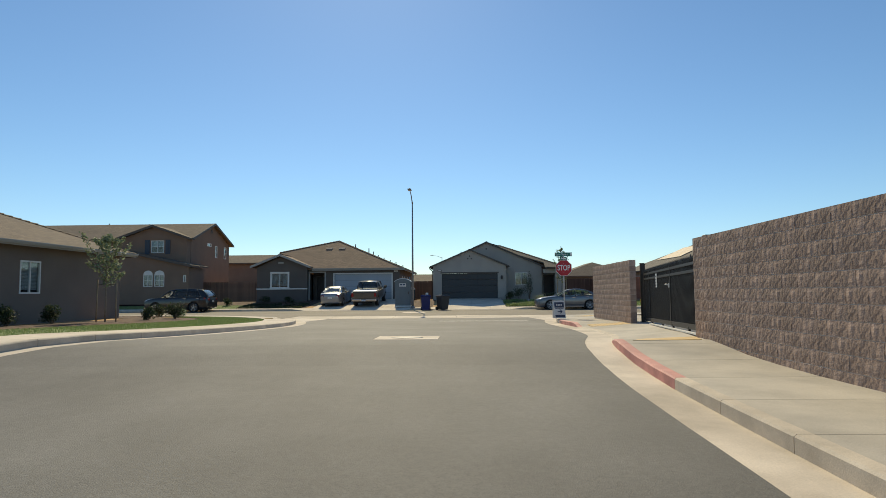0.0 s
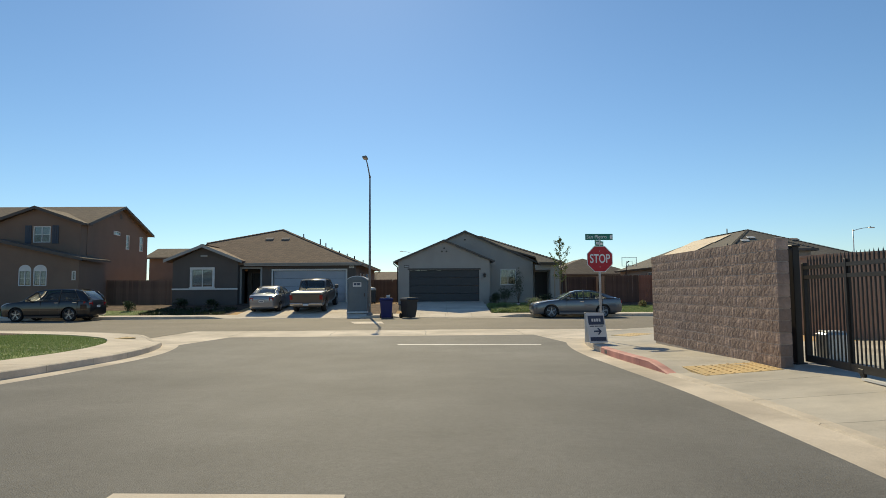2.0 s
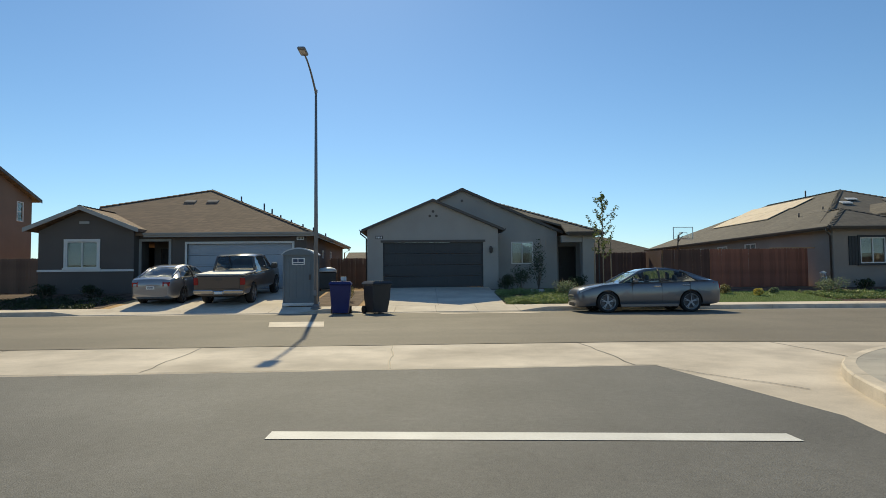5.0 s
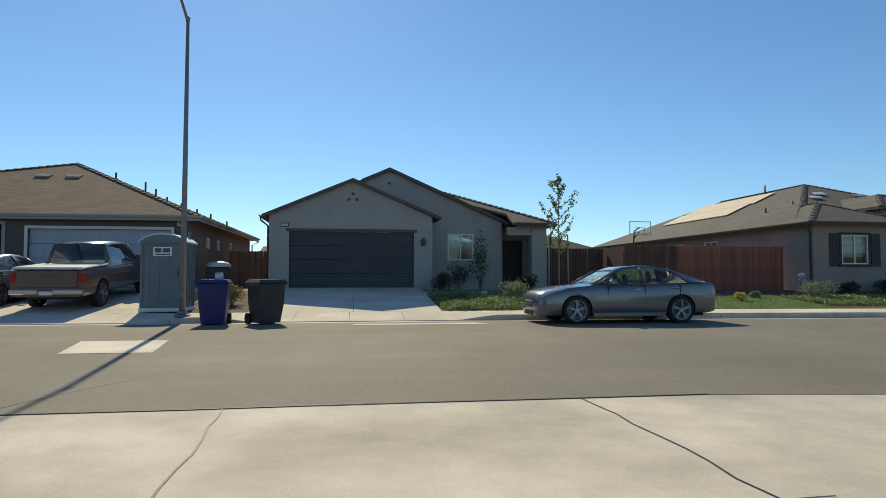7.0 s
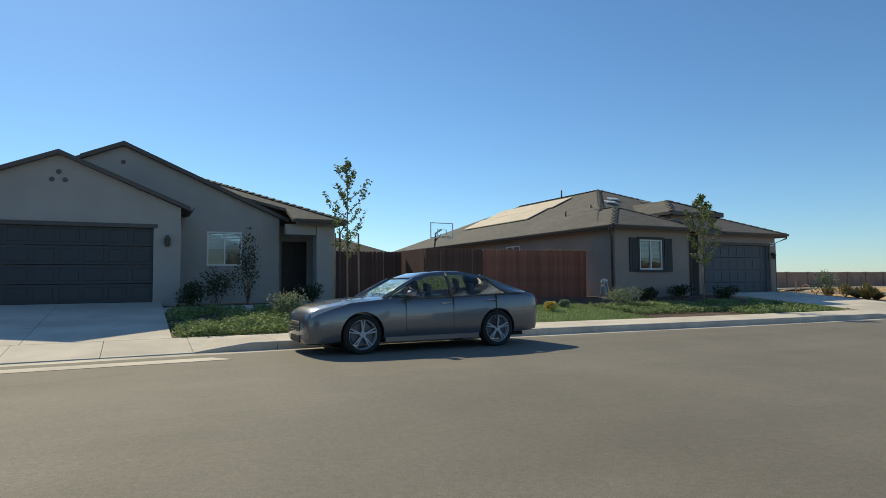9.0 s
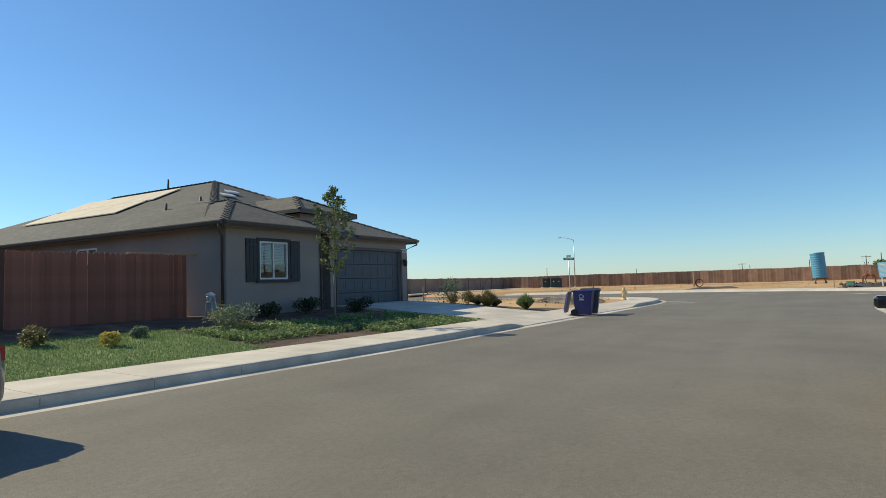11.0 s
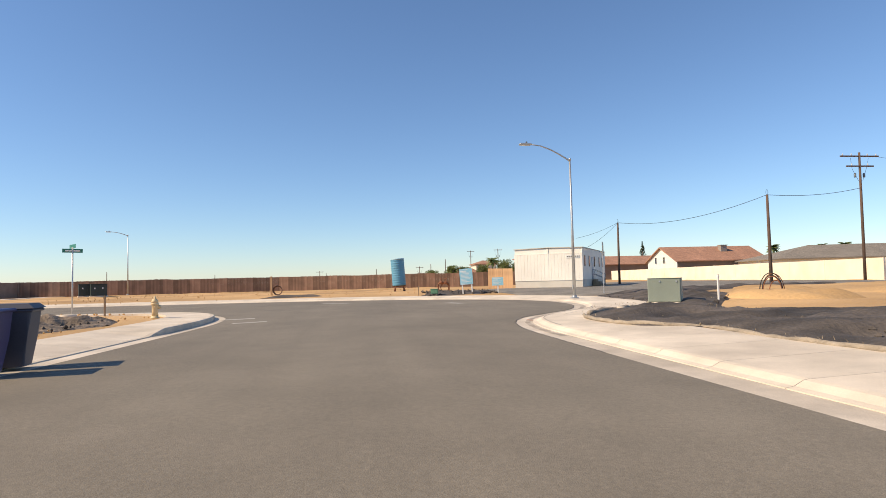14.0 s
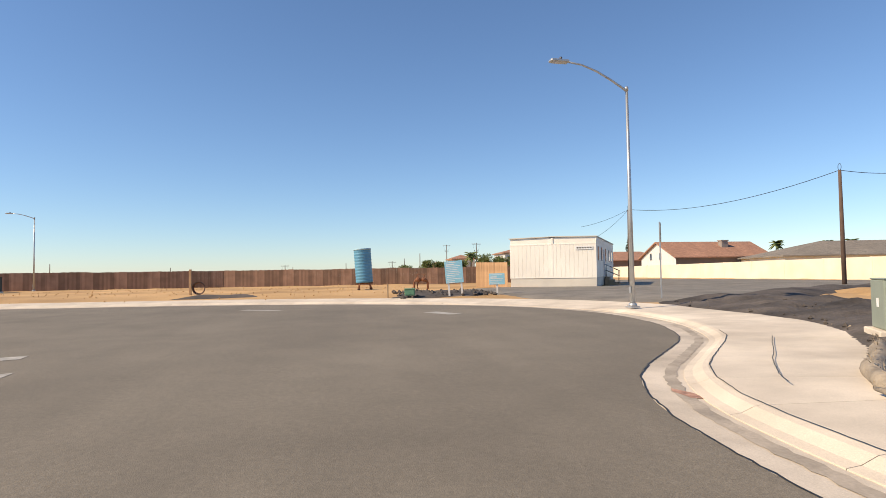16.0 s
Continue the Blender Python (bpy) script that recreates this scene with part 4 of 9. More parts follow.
for k in range(30):
    prism(bm, [(x, y, 0.15 + rise(9, y)) for x, y in ((9.5, k - 6), (19.0, k - 6), (19.0, k - 5), (9.5, k - 5))], down=0.3)
single("gate_drive", bm, GUTTER, "pale concrete drive behind the sliding gate", "road", kind="structure")


# ---- stop sign, street name blades, board ----
def stop_sign(x, y, z):
    s = thing("stop_sign", "red stop sign on a steel post with green street blades", "stop sign", x, y, z, 3)
    bm = bmesh.new()
    bx(bm, -0.025, 0.025, -0.025, 0.025, -0.1, 2.73, 0.004)
    part("post", bm, STEEL, s)
    R = 0.362 / math.cos(math.pi / 8)
    oct_ = lambda r, yy: [(r * math.cos(math.pi / 8 + k * math.pi / 4), yy, 2.18 + r * math.sin(math.pi / 8 + k * math.pi / 4)) for k in range(8)]  # noqa: E731
    bm = bmesh.new()
    prism(bm, oct_(R, -0.030), shift=(0, 0.004, 0))
    plate = part("white_border", bm, SIGN_WHITE, s, "white edge of the sign plate")
    bm = bmesh.new()
    prism(bm, oct_(R * 0.945, -0.0345), shift=(0, 0.003, 0))
    part("red_plate", bm, SIGN_RED, s)
    lettering("STOP", 0.33, SIGN_WHITE, s, pose(0, -0.037, 2.18, 90, 0, 0) @ Matrix.Diagonal((0.72, 1.04, 1, 1)), 0.0015, bold=0.006)
    for z_ in (1.96, 2.40):
        bm = bmesh.new()
        tube(bm, [(0, -0.03, z_), (0, -0.045, z_)], 0.012, 8)
        part("bolt", bm, STEEL, s)
    bm = bmesh.new()
    bx(bm, -0.39, 0.39, -0.004, 0.004, 2.71, 2.885, 0.003)
    b1 = part("street_blade", bm, SIGN_GREEN, s)
    lettering("San Pietro", 0.14, SIGN_WHITE, b1, pose(-0.07, -0.006, 2.797, 90, 0, 0), 0.0015)
    bm = bmesh.new()
    bx(bm, 0.31, 0.38, -0.0075, -0.0045, 2.74, 2.855)
    part("print_bar", bm, SIGN_WHITE, b1)
    bm = bmesh.new()
    bx(bm, -0.34, 0.34, -0.004, 0.004, 2.535, 2.69, 0.003)
    b2 = part("street_blade", bm, SIGN_GREEN, s)
    b2.matrix_basis = pose(0, 0, 0, 0, 0, 52)
    bm = bmesh.new()
    bx(bm, -0.26, 0.26, -0.0075, -0.0045, 2.58, 2.645)
    part("print_bar", bm, SIGN_WHITE, b2)
    bm = bmesh.new()
    bx(bm, -0.04, 0.04, -0.03, 0.03, 2.68, 2.72, 0.006)
    part("bracket", bm, STEEL, s)


stop_sign(5.43, 24.77, 0.16)


def a_board(x, y, z, rz):
    s = thing("sidewalk_sign", "white sign board with slate print and an arrow", "sign board", x, y, z, rz)
    s.matrix_basis = pose(x, y, z, 0, 0, rz) @ Matrix.Diagonal((0.81, 0.85, 0.79, 1))
    for k, sgn in ((0, -1), (1, 1)):
        bm = bmesh.new()
        foot = -0.26 if sgn < 0 else 0.03
        prism(bm, [(-0.31, foot, 0.02), (0.31, foot, 0.02), (0.31, sgn * 0.02, 0.98), (-0.31, sgn * 0.02, 0.98)], shift=(0, 0.03 * sgn, 0))
        b = part("board", bm, SIGN_WHITE, s)
        if sgn < 0:
            tilt = math.degrees(math.atan2(0.24, 0.96))
            base = Matrix.Translation((0, -0.293, 0.02)) @ pose(0, 0, 0, -tilt, 0, 0)
            for n_, rect in enumerate(((-0.27, 0.27, 0.60, 0.90), (-0.27, 0.27, 0.06, 0.19))):
                bm = bmesh.new()
                bx(bm, rect[0], rect[1], -0.006, 0.002, rect[2], rect[3])
                o = part("print_panel", bm, SIGN_SLATE, b)
                o.matrix_basis = base
            bm = bmesh.new()
            bx(bm, -0.12, 0.08, -0.006, 0.002, 0.355, 0.405)
            for dz in (-1, 1):
                prism(bm, [(0.15, -0.006, 0.38), (0.05, -0.006, 0.38 + 0.11 * dz), (0.0, -0.006, 0.38 + 0.11 * dz), (0.08, -0.006, 0.38)], shift=(0, 0.007, 0))
            part("arrow", bm, SIGN_SLATE, b).matrix_basis = base
            for n_ in range(3):
                bm = bmesh.new()
                bx(bm, -0.24 + 0.165 * n_, -0.10 + 0.165 * n_, -0.006, 0.002, 0.535, 0.565)
                part("print_bar", bm, SIGN_SLATE, b).matrix_basis = base
            for n_ in range(4):
                bm = bmesh.new()
                xx = -0.16 + 0.085 * n_
                bx(bm, xx, xx + 0.06, -0.010, -0.004, 0.70, 0.80)
                part("print_bar", bm, SIGN_WHITE, b).matrix_basis = base
    bm = bmesh.new()
    bx(bm, -0.33, 0.33, -0.05, 0.05, 0.96, 1.0, 0.01)
    part("hinge_strip", bm, TRIM_GREY, s)


a_board(5.02, 23.93, 0.165 + rise(5, 23.9), 12)
q_ = K_E[int(arc_at(K_E, 4.85, 22.62) / 0.5)]
bm = bmesh.new()
bx(bm, q_[0] - 0.008, q_[0] + 0.1, q_[1] - 0.11, q_[1] + 0.09, -0.02, 0.07, 0.006)
single("kerb_drain", bm, DARKSTEEL, "small dark square drain outlet in the kerb face", "drain")


# ---- street lamps ----
def street_lamp(x, y, z, h, arm, rise, rz, label, name="street_lamp", mat=None, r=0.085):
    """The arm reaches along local -y."""
    mat = mat or STEEL
    s = thing(name, label, "street lamp", x, y, z, rz, group="street lamps")
    bm = bmesh.new()
    tube(bm, [(0, 0, 0), (0, 0, h * 0.5), (0, 0, h)], [r, r * 0.75, r * 0.5], 14)
    part("pole", bm, mat, s)
    bm = bmesh.new()
    bx(bm, -0.17, 0.17, -0.17, 0.17, -0.02, 0.03, 0.01)
    lathe(bm, [(0.14, 0.03), (0.13, 0.10), (0.09, 0.14)], 14)
    for a in (-0.13, 0.13):
        for b in (-0.13, 0.13):
            tube(bm, [(a, b, 0.0), (a, b, 0.07)], 0.015, 6)
    part("base_plate", bm, mat, s)
    bm = bmesh.new()
    pts = [(0, 0, h - 0.12)] + [(0, -arm * t, h - 0.1 + rise * math.sin(t * math.pi / 2)) for t in (0.05, 0.25, 0.5, 0.75, 1.0)]
    tube(bm, pts, [0.045, 0.04, 0.037, 0.034, 0.03, 0.028], 10)
    part("arm", bm, mat, s)
    bm = bmesh.new()
    lathe(bm, [(0.055, -0.08), (0.06, 0.02), (0.03, 0.05)], 12, (0, 0, h))
    part("cap", bm, mat, s)
    bm = bmesh.new()
    ze = h - 0.1 + rise
    bx(bm, -0.13, 0.13, -arm - 0.58, -arm + 0.05, ze - 0.05, ze + 0.045, 0.03)
    head = part("lamp_head", bm, mat, s)
    bm = bmesh.new()
    bx(bm, -0.09, 0.09, -arm - 0.5, -arm - 0.12, ze - 0.06, ze - 0.049)
    part("lens", bm, LAMP_LENS, head)
    bm = bmesh.new()
    lathe(bm, [(0.045, 0), (0.045, 0.08), (0.03, 0.1)], 10, (0, -arm - 0.2, ze + 0.04))
    part("photocell", bm, DARKSTEEL, head)
    bm = bmesh.new()
    bx(bm, -0.055, 0.055, -r - 0.012, -r + 0.01, 0.45, 0.65, 0.004)
    part("hand_hole_cover", bm, mat, s)
    return s


street_lamp(-2.87, 42.95, 0.16, 8.0, 2.2, 0.65, 0, "grey steel street lamp with an arm over the road", mat=LAMP_GREY)
street_lamp(50.65, 24.7, 0.165, 7.1, 2.12, 0.8, 185, "tall galvanised street lamp with a curved arm")


# ---- houses ----
def wall_frame(p0, p1):
    """Along the wall, into the house, up; the outer face is at depth 0."""
    u = Vector((p1[0] - p0[0], p1[1] - p0[1], 0)).normalized()
    m = Matrix.Identity(4)
    m.col[0] = (u.x, u.y, 0, 0)
    m.col[1] = (-u.y, u.x, 0, 0)
    m.col[3] = (p0[0], p0[1], 0, 1)
    return m, math.hypot(p1[0] - p0[0], p1[1] - p0[1])


def wall(parent, p0, p1, z0, z1, mat, holes=(), gable=None, thick=0.2, name="wall", label=""):
    m, length = wall_frame(p0, p1)
    us = sorted({0.0, length, *[h for q in holes for h in q[:2]]})
    zs = sorted({z0, z1, *[h for q in holes for h in q[2:4]]})
    us[0], us[-1] = 0.003, length - 0.003
    bm = bmesh.new()
    solid = [[not any(q[0] - 1e-6 <= (a + b) / 2 <= q[1] and q[2] <= (c + d) / 2 <= q[3] for q in holes) for c, d in zip(zs, zs[1:])] for a, b in zip(us, us[1:])]
    corner = {}

    def at(i, j, y):
        if (i, j, y) not in corner:
            corner[i, j, y] = bm.verts.new((us[i], y, zs[j]))
        return corner[i, j, y]

    full = lambda i, j: 0 <= i < len(us) - 1 and 0 <= j < len(zs) - 1 and solid[i][j]  # noqa: E731
    for i in range(len(us) - 1):
        for j in range(len(zs) - 1):
            if not solid[i][j]:
                continue
            for y in (0, thick):
                bm.faces.new((at(i, j, y), at(i + 1, j, y), at(i + 1, j + 1, y), at(i, j + 1, y)))
            for ni, nj, p, q in ((i - 1, j, (i, j), (i, j + 1)), (i + 1, j, (i + 1, j), (i + 1, j + 1)), (i, j - 1, (i, j), (i + 1, j)), (i, j + 1, (i, j + 1), (i + 1, j + 1))):
                if not full(ni, nj):
                    bm.faces.new((at(*p, 0), at(*q, 0), at(*q, thick), at(*p, thick)))
    if gable:
        prism(bm, [(0.003 if u == 0 else min(u, length - 0.003), 0, z) for u, z in gable], shift=(0, thick, 0))
        bmesh.ops.remove_doubles(bm, verts=bm.verts[:], dist=1e-4)
    o = part(name, bm, mat, parent, label)
    o.matrix_basis = m
    return m


def window(parent, m, u0, u1, z0, z1, frame_mat=None, panes=2, trim=None, blind=1.0, shutters=None, sill=True, grid=False):
    fm = frame_mat or WHITE
    bm = bmesh.new()
    w = 0.055
    bx(bm, u0, u1, -0.02, 0.07, z0, z0 + w)
    bx(bm, u0, u1, -0.02, 0.07, z1 - w, z1)
    bx(bm, u0, u0 + w, -0.02, 0.07, z0 + w, z1 - w)
    bx(bm, u1 - w, u1, -0.02, 0.07, z0 + w, z1 - w)
    for k in range(1, panes):
        c = u0 + (u1 - u0) * k / panes
        bx(bm, c - 0.025, c + 0.025, -0.01, 0.06, z0 + w, z1 - w)
    if grid:
        zc = (z0 + z1) / 2
        bx(bm, u0 + w, u1 - w, -0.005, 0.04, zc - 0.015, zc + 0.015)
    win = part("window", bm, fm, parent)
    win.matrix_basis = m
    for k in range(panes):
        a, b = u0 + (u1 - u0) * k / panes + 0.03, u0 + (u1 - u0) * (k + 1) / panes - 0.03
        bm = bmesh.new()
        bx(bm, a, b, 0.025, 0.031, z0 + 0.05, z1 - 0.05)
        part("pane", bm, PANE, win).visible_shadow = False
    if blind:
        bm = bmesh.new()
        zz = z1 - (z1 - z0) * blind
        z = z1 - 0.04
        while z > zz + 0.04:
            bx(bm, u0 + 0.04, u1 - 0.04, 0.10, 0.104, z - 0.042, z)
            z -= 0.05
        part("blind", bm, BLIND, win)
    if trim:
        bm = bmesh.new()
        t = 0.10
        bx(bm, u0 - t, u1 + t, -0.05, -0.003, z1, z1 + t)
        bx(bm, u0 - t, u0, -0.04, -0.003, z0, z1)
        bx(bm, u1, u1 + t, -0.04, -0.003, z0, z1)
        if sill:
            bx(bm, u0 - t - 0.04, u1 + t + 0.04, -0.08, -0.003, z0 - t, z0)
        part("window_trim", bm, trim, win)
    if shutters:
        for a in (u0 - 0.13 - 0.42, u1 + 0.13):
            bm = bmesh.new()
            for q in (a, a + 0.145, a + 0.29):
                bx(bm, q, q + 0.135, -0.045, -0.003, z0 - 0.08, z1 + 0.06, 0.004)
            bx(bm, a + 0.01, a + 0.415, -0.06, -0.045, z0 + 0.05, z0 + 0.13)
            bx(bm, a + 0.01, a + 0.415, -0.06, -0.045, z1 - 0.16, z1 - 0.08)
            part("shutter", bm, shutters, win)
    return win


def garage_door(parent, m, u0, u1, z0, z1, mat, trim, lights=False, inset=0.12, jambs=True):
    bm = bmesh.new()
    t = 0.11
    bx(bm, u0 - t, u1 + t, -0.035, -0.003, z1, z1 + t)
    if jambs:
        bx(bm, u0 - t, u0, -0.03, -0.003, z0, z1)
        bx(bm, u1, u1 + t, -0.03, -0.003, z0, z1)
    fr = part("garage_door", bm, trim, parent, "painted trim round the garage door")
    fr.matrix_basis = m
    hgt = (z1 - z0) / 4
    for r in range(4):
        bm = bmesh.new()
        za, zb = z0 + r * hgt + 0.006, z0 + (r + 1) * hgt - 0.006
        bx(bm, u0, u1, inset, inset + 0.05, za, zb, 0.006)
        n_ = 8
        wd = (u1 - u0) / n_
        for k in range(n_):
            a, b = u0 + k * wd + 0.07, u0 + (k + 1) * wd - 0.07
            if lights and r == 3:
                continue
            bx(bm, a, b, inset - 0.012, inset - 0.001, za + 0.09, zb - 0.09, 0.008)
        sec = part("door_section", bm, mat, fr, "sectional garage door panel")
        if lights and r == 3:
            for k in range(n_):
                bm = bmesh.new()
                a, b = u0 + k * wd + 0.07, u0 + (k + 1) * wd - 0.07
                bx(bm, a, b, inset - 0.012, inset - 0.002, za + 0.12, zb - 0.12)
                part("light", bm, BLIND, fr, "small pane in the top door panel")
    return fr


def roof_slopes(parent, polys, mat, thick=0.13, label=""):
    for poly in polys:
        bm = bmesh.new()
        prism(bm, poly, down=thick)
        part("roof_slope", bm, mat, parent, label)


def ridge_caps(parent, lines, mat):
    for a, b in lines:
        a, b = Vector(a), Vector(b)
        n_ = max(2, int((b - a).length / 0.3))
        d = (b - a).normalized()
        side = d.cross(Vector((0, 0, 1))).normalized()
        up = side.cross(d)
        bm = bmesh.new()
        for k in range(n_):
            p, q = a.lerp(b, k / n_), a.lerp(b, (k + 1) / n_)
            ring = []
            for c, lift in ((p, 0.055), (q, 0.028)):
                ring.append([bm.verts.new(c + side * s * 0.13 + up * (lift - 0.05 * abs(s))) for s in (-1, 0, 1)])
            for s in (0, 1):
                bm.faces.new((ring[0][s], ring[0][s + 1], ring[1][s + 1], ring[1][s]))
            bm.faces.new((ring[0][0], ring[0][1], ring[0][2]))
        part("ridge_cap", bm, mat, parent)


def eave_gutter(parent, a, b, mat, drop=None):
    """A gutter below an eave edge, with a downpipe at the end b down to drop."""
    a, b = Vector(a), Vector(b)
    d = (b - a).normalized()
    out = Vector((d.y, -d.x, 0))
    bm = bmesh.new()
    sec = [(0.0, 0.0), (0.0, -0.10), (0.07, -0.11), (0.11, -0.03), (0.11, 0.0), (0.095, 0.0), (0.095, -0.03), (0.06, -0.095), (0.012, -0.09), (0.012, 0.0)]
    rows = [[bm.verts.new(p + out * s + Vector((0, 0, z))) for s, z in sec] for p in (a, b)]
    k = len(sec)
    for j in range(k):
        bm.faces.new((rows[0][j], rows[0][(j + 1) % k], rows[1][(j + 1) % k], rows[1][j]))
    bm.faces.new(rows[0][::-1])
    bm.faces.new(rows[1])
    g = part("gutter", bm, mat, parent)
    if drop:
        x, y, z0, z1 = drop
        bm = bmesh.new()
        e = b - d * 0.12 + out * 0.05
        tube(bm, [(e.x, e.y, e.z - 0.08), (e.x, e.y, e.z - 0.2), (x, y, e.z - 0.42), (x, y, z0 + 0.15), (x + out.x * 0.12, y + out.y * 0.12, z0 + 0.05)], 0.038, 8)
        part("downpipe", bm, mat, g)
    return g


def fascia(parent, pts, mat, deep=0.2, thick=0.03):
    """Boards along the roof's edge."""
    for a, b in zip(pts, pts[1:]):
        a, b = Vector(a), Vector(b)
        d = Vector((b.x - a.x, b.y - a.y, 0)).normalized()
        o = Vector((d.y, -d.x, 0)) * thick
        bm = bmesh.new()
        prism(bm, [a + o, b + o, b, a], down=deep)
        part("fascia", bm, mat, parent)


def roof_vents(parent, spots, mat, pipes=()):
    for x, y, z, tilt_x in spots:
        bm = bmesh.new()
        bx(bm, -0.3, 0.3, -0.18, 0.18, 0.0, 0.09, 0.02)
        o = part("roof_vent", bm, mat, parent, "low roof vent")
        o.matrix_basis = pose(x, y, z, tilt_x, 0, 0)
    for x, y, z, h in pipes:
        bm = bmesh.new()
        tube(bm, [(0, 0, -0.2), (0, 0, h)], 0.045, 8)
        lathe(bm, [(0.14, -0.03), (0.06, 0.06)], 10)
        o = part("vent_pipe", bm, FASCIA, parent)
        o.matrix_basis = pose(x, y, z)


def wall_light(parent, x, y, z):
    bm = bmesh.new()
    bx(bm, -0.05, 0.05, -0.04, 0.0, -0.05, 0.12)
    lathe(bm, [(0.03, -0.22), (0.075, -0.18), (0.085, 0.0), (0.10, 0.02), (0.02, 0.09)], 8, (0, -0.12, 0))
    o = part("wall_light", bm, FASCIA, parent, "dark lantern beside the garage")
    o.matrix_basis = pose(x, y, z)


def number_plate(parent, x, y, z, dark=False):
    bm = bmesh.new()
    bx(bm, -0.18, 0.18, -0.02, -0.003, -0.08, 0.08, 0.004)
    o = part("number_plaque", bm, FASCIA if dark else SIGN_WHITE, parent)
    o.matrix_basis = pose(x, y, z)
    for k in range(4):
        bm = bmesh.new()
        bx(bm, -0.13 + 0.07 * k, -0.085 + 0.07 * k, -0.024, -0.0205, -0.045, 0.045)
        part("print_bar", bm, SIGN_WHITE if dark else FASCIA, o)


def front_door(parent, m, u0, u1, z0, z1, mat, depth=0.1):
    bm = bmesh.new()
    bx(bm, u0, u1, depth, depth + 0.05, z0, z1)
    for k in range(2):
        for j in range(3):
            a = u0 + 0.12 + k * (u1 - u0 - 0.12) / 2
            b = a + (u1 - u0 - 0.36) / 2
            c = z0 + 0.15 + j * (z1 - z0 - 0.15) / 3
            bx(bm, a, b, depth - 0.012, depth - 0.001, c, c + (z1 - z0) / 3 - 0.2, 0.01)
    d = part("front_door", bm, mat, parent)
    d.matrix_basis = m
    bm = bmesh.new()
    tube(bm, [(u0 + 0.08, depth - 0.05, z0 + 1.0), (u0 + 0.2, depth - 0.05, z0 + 1.0)], 0.012, 6)
    tube(bm, [(u0 + 0.08, depth, z0 + 1.0), (u0 + 0.08, depth - 0.05, z0 + 1.0)], 0.02, 8)
    part("handle", bm, DARKSTEEL, d)


def house_grey():
    h = thing("house", "grey stucco house with two front gables and dark garage door", "house", group="houses along the street")
    z0, ze = 0.55, 3.42
    gx0, gx1, gy = -1.66, 4.70, 50.15
    m = wall(h, (gx0, gy), (gx1, gy), z0, ze, STUCCO_GREY, [(0.76, 5.62, 0.76, 2.95)], [(0, ze), (gx1 - gx0, ze), (gx1 - gx0, ze + 0.16), (3.2, 4.945), (0, ze + 0.16)])
    garage_door(h, m, 0.76, 5.62, 0.76, 2.95, DOOR_DARK, FASCIA, jambs=False)
    for du, dz in ((0, 0.17), (-0.16, -0.05), (0.16, -0.05)):
        bm = bmesh.new()
        tube(bm, [(3.2 + du, -0.03, 4.28 + dz), (3.2 + du, 0.02, 4.28 + dz)], 0.065, 14)
        part("gable_vent", bm, FASCIA, h, "round clay vent").matrix_basis = m
    wall(h, (gx0, 66), (gx0, gy), z0, ze, STUCCO_GREY)
    wall(h, (gx1, gy), (gx1, 52.2), z0, ze, STUCCO_GREY)
    m2 = wall(h, (4.71, 52.2), (8.05, 52.2), z0, ze, STUCCO_GREY, [(0.92, 2.07, 1.90, 3.06)], [(-3.1, ze), (3.34, ze), (3.34, ze + 0.16), (-1.61, 5.75), (-3.1, 5.09)])
    window(h, m2, 0.92, 2.07, 1.90, 3.06, blind=0.5)
    bm = bmesh.new()
    tube(bm, [(-1.62, -0.03, 5.22), (-1.62, 0.02, 5.22)], 0.07, 14)
    part("gable_vent", bm, FASCIA, h, "round clay vent").matrix_basis = m2
    wall(h, (8.05, 52.2), (8.05, 53.3), z0, ze, STUCCO_GREY)
    m3 = wall(h, (8.06, 53.3), (9.75, 53.3), z0, ze, STUCCO_GREY, [(0.3, 1.25, 0.74, 2.85)])
    front_door(h, m3, 0.3, 1.25, 0.74, 2.85, DOOR_BROWN)
    wall(h, (9.75, 51.1), (9.75, 66), z0, ze - 0.1, STUCCO_GREY)
    wall(h, (9.10, 51.1), (9.74, 51.1), z0, ze - 0.1, STUCCO_GREY, thick=0.5, name="porch_column")
    bm = bmesh.new()
    bx(bm, 8.06, 9.09, 51.12, 51.42, 2.95, 3.3)
    part("porch_beam", bm, STUCCO_GREY, h)
    wall(h, (9.75, 66), (gx0, 66), z0, ze, STUCCO_GREY)
    # roofs: garage gable, main gable, long side slope over the porch
    ov = 0.17
    gz = lambda x: 5.05 - 0.426 * abs(x - 1.54)  # noqa: E731
    gl, gr, gyf = -1.92, 4.96, gy - ov
    slopes = [[(1.54, gyf, 5.05), (1.54, 55.0, 5.05), (gl, 55.0, gz(gl)), (gl, gyf, gz(gl))], [(1.54, 55.0, 5.05), (1.54, gyf, 5.05), (gr, gyf, gz(gr)), (gr, 55.0, gz(gr))]]
    mz = lambda x: 5.86 - 0.438 * abs(x - 3.1)  # noqa: E731
    myf = 52.2 - ov
    slopes += [[(3.1, myf, 5.86), (3.1, 66.3, 5.86), (-2.0, 66.3, mz(-2.0)), (-2.0, 53.6, mz(-2.0)), (-1.2, myf, mz(-1.2))]]
    slopes += [[(3.1, 56.4, 5.86), (3.1, myf, 5.86), (8.35, myf, mz(8.35)), (8.35, 52.3, mz(8.35))]]
    slopes += [[(3.1, 66.3, 5.86), (3.1, 52.5, 5.86), (4.5, 56.35, 5.83), (4.5, 66.3, 5.85)]]
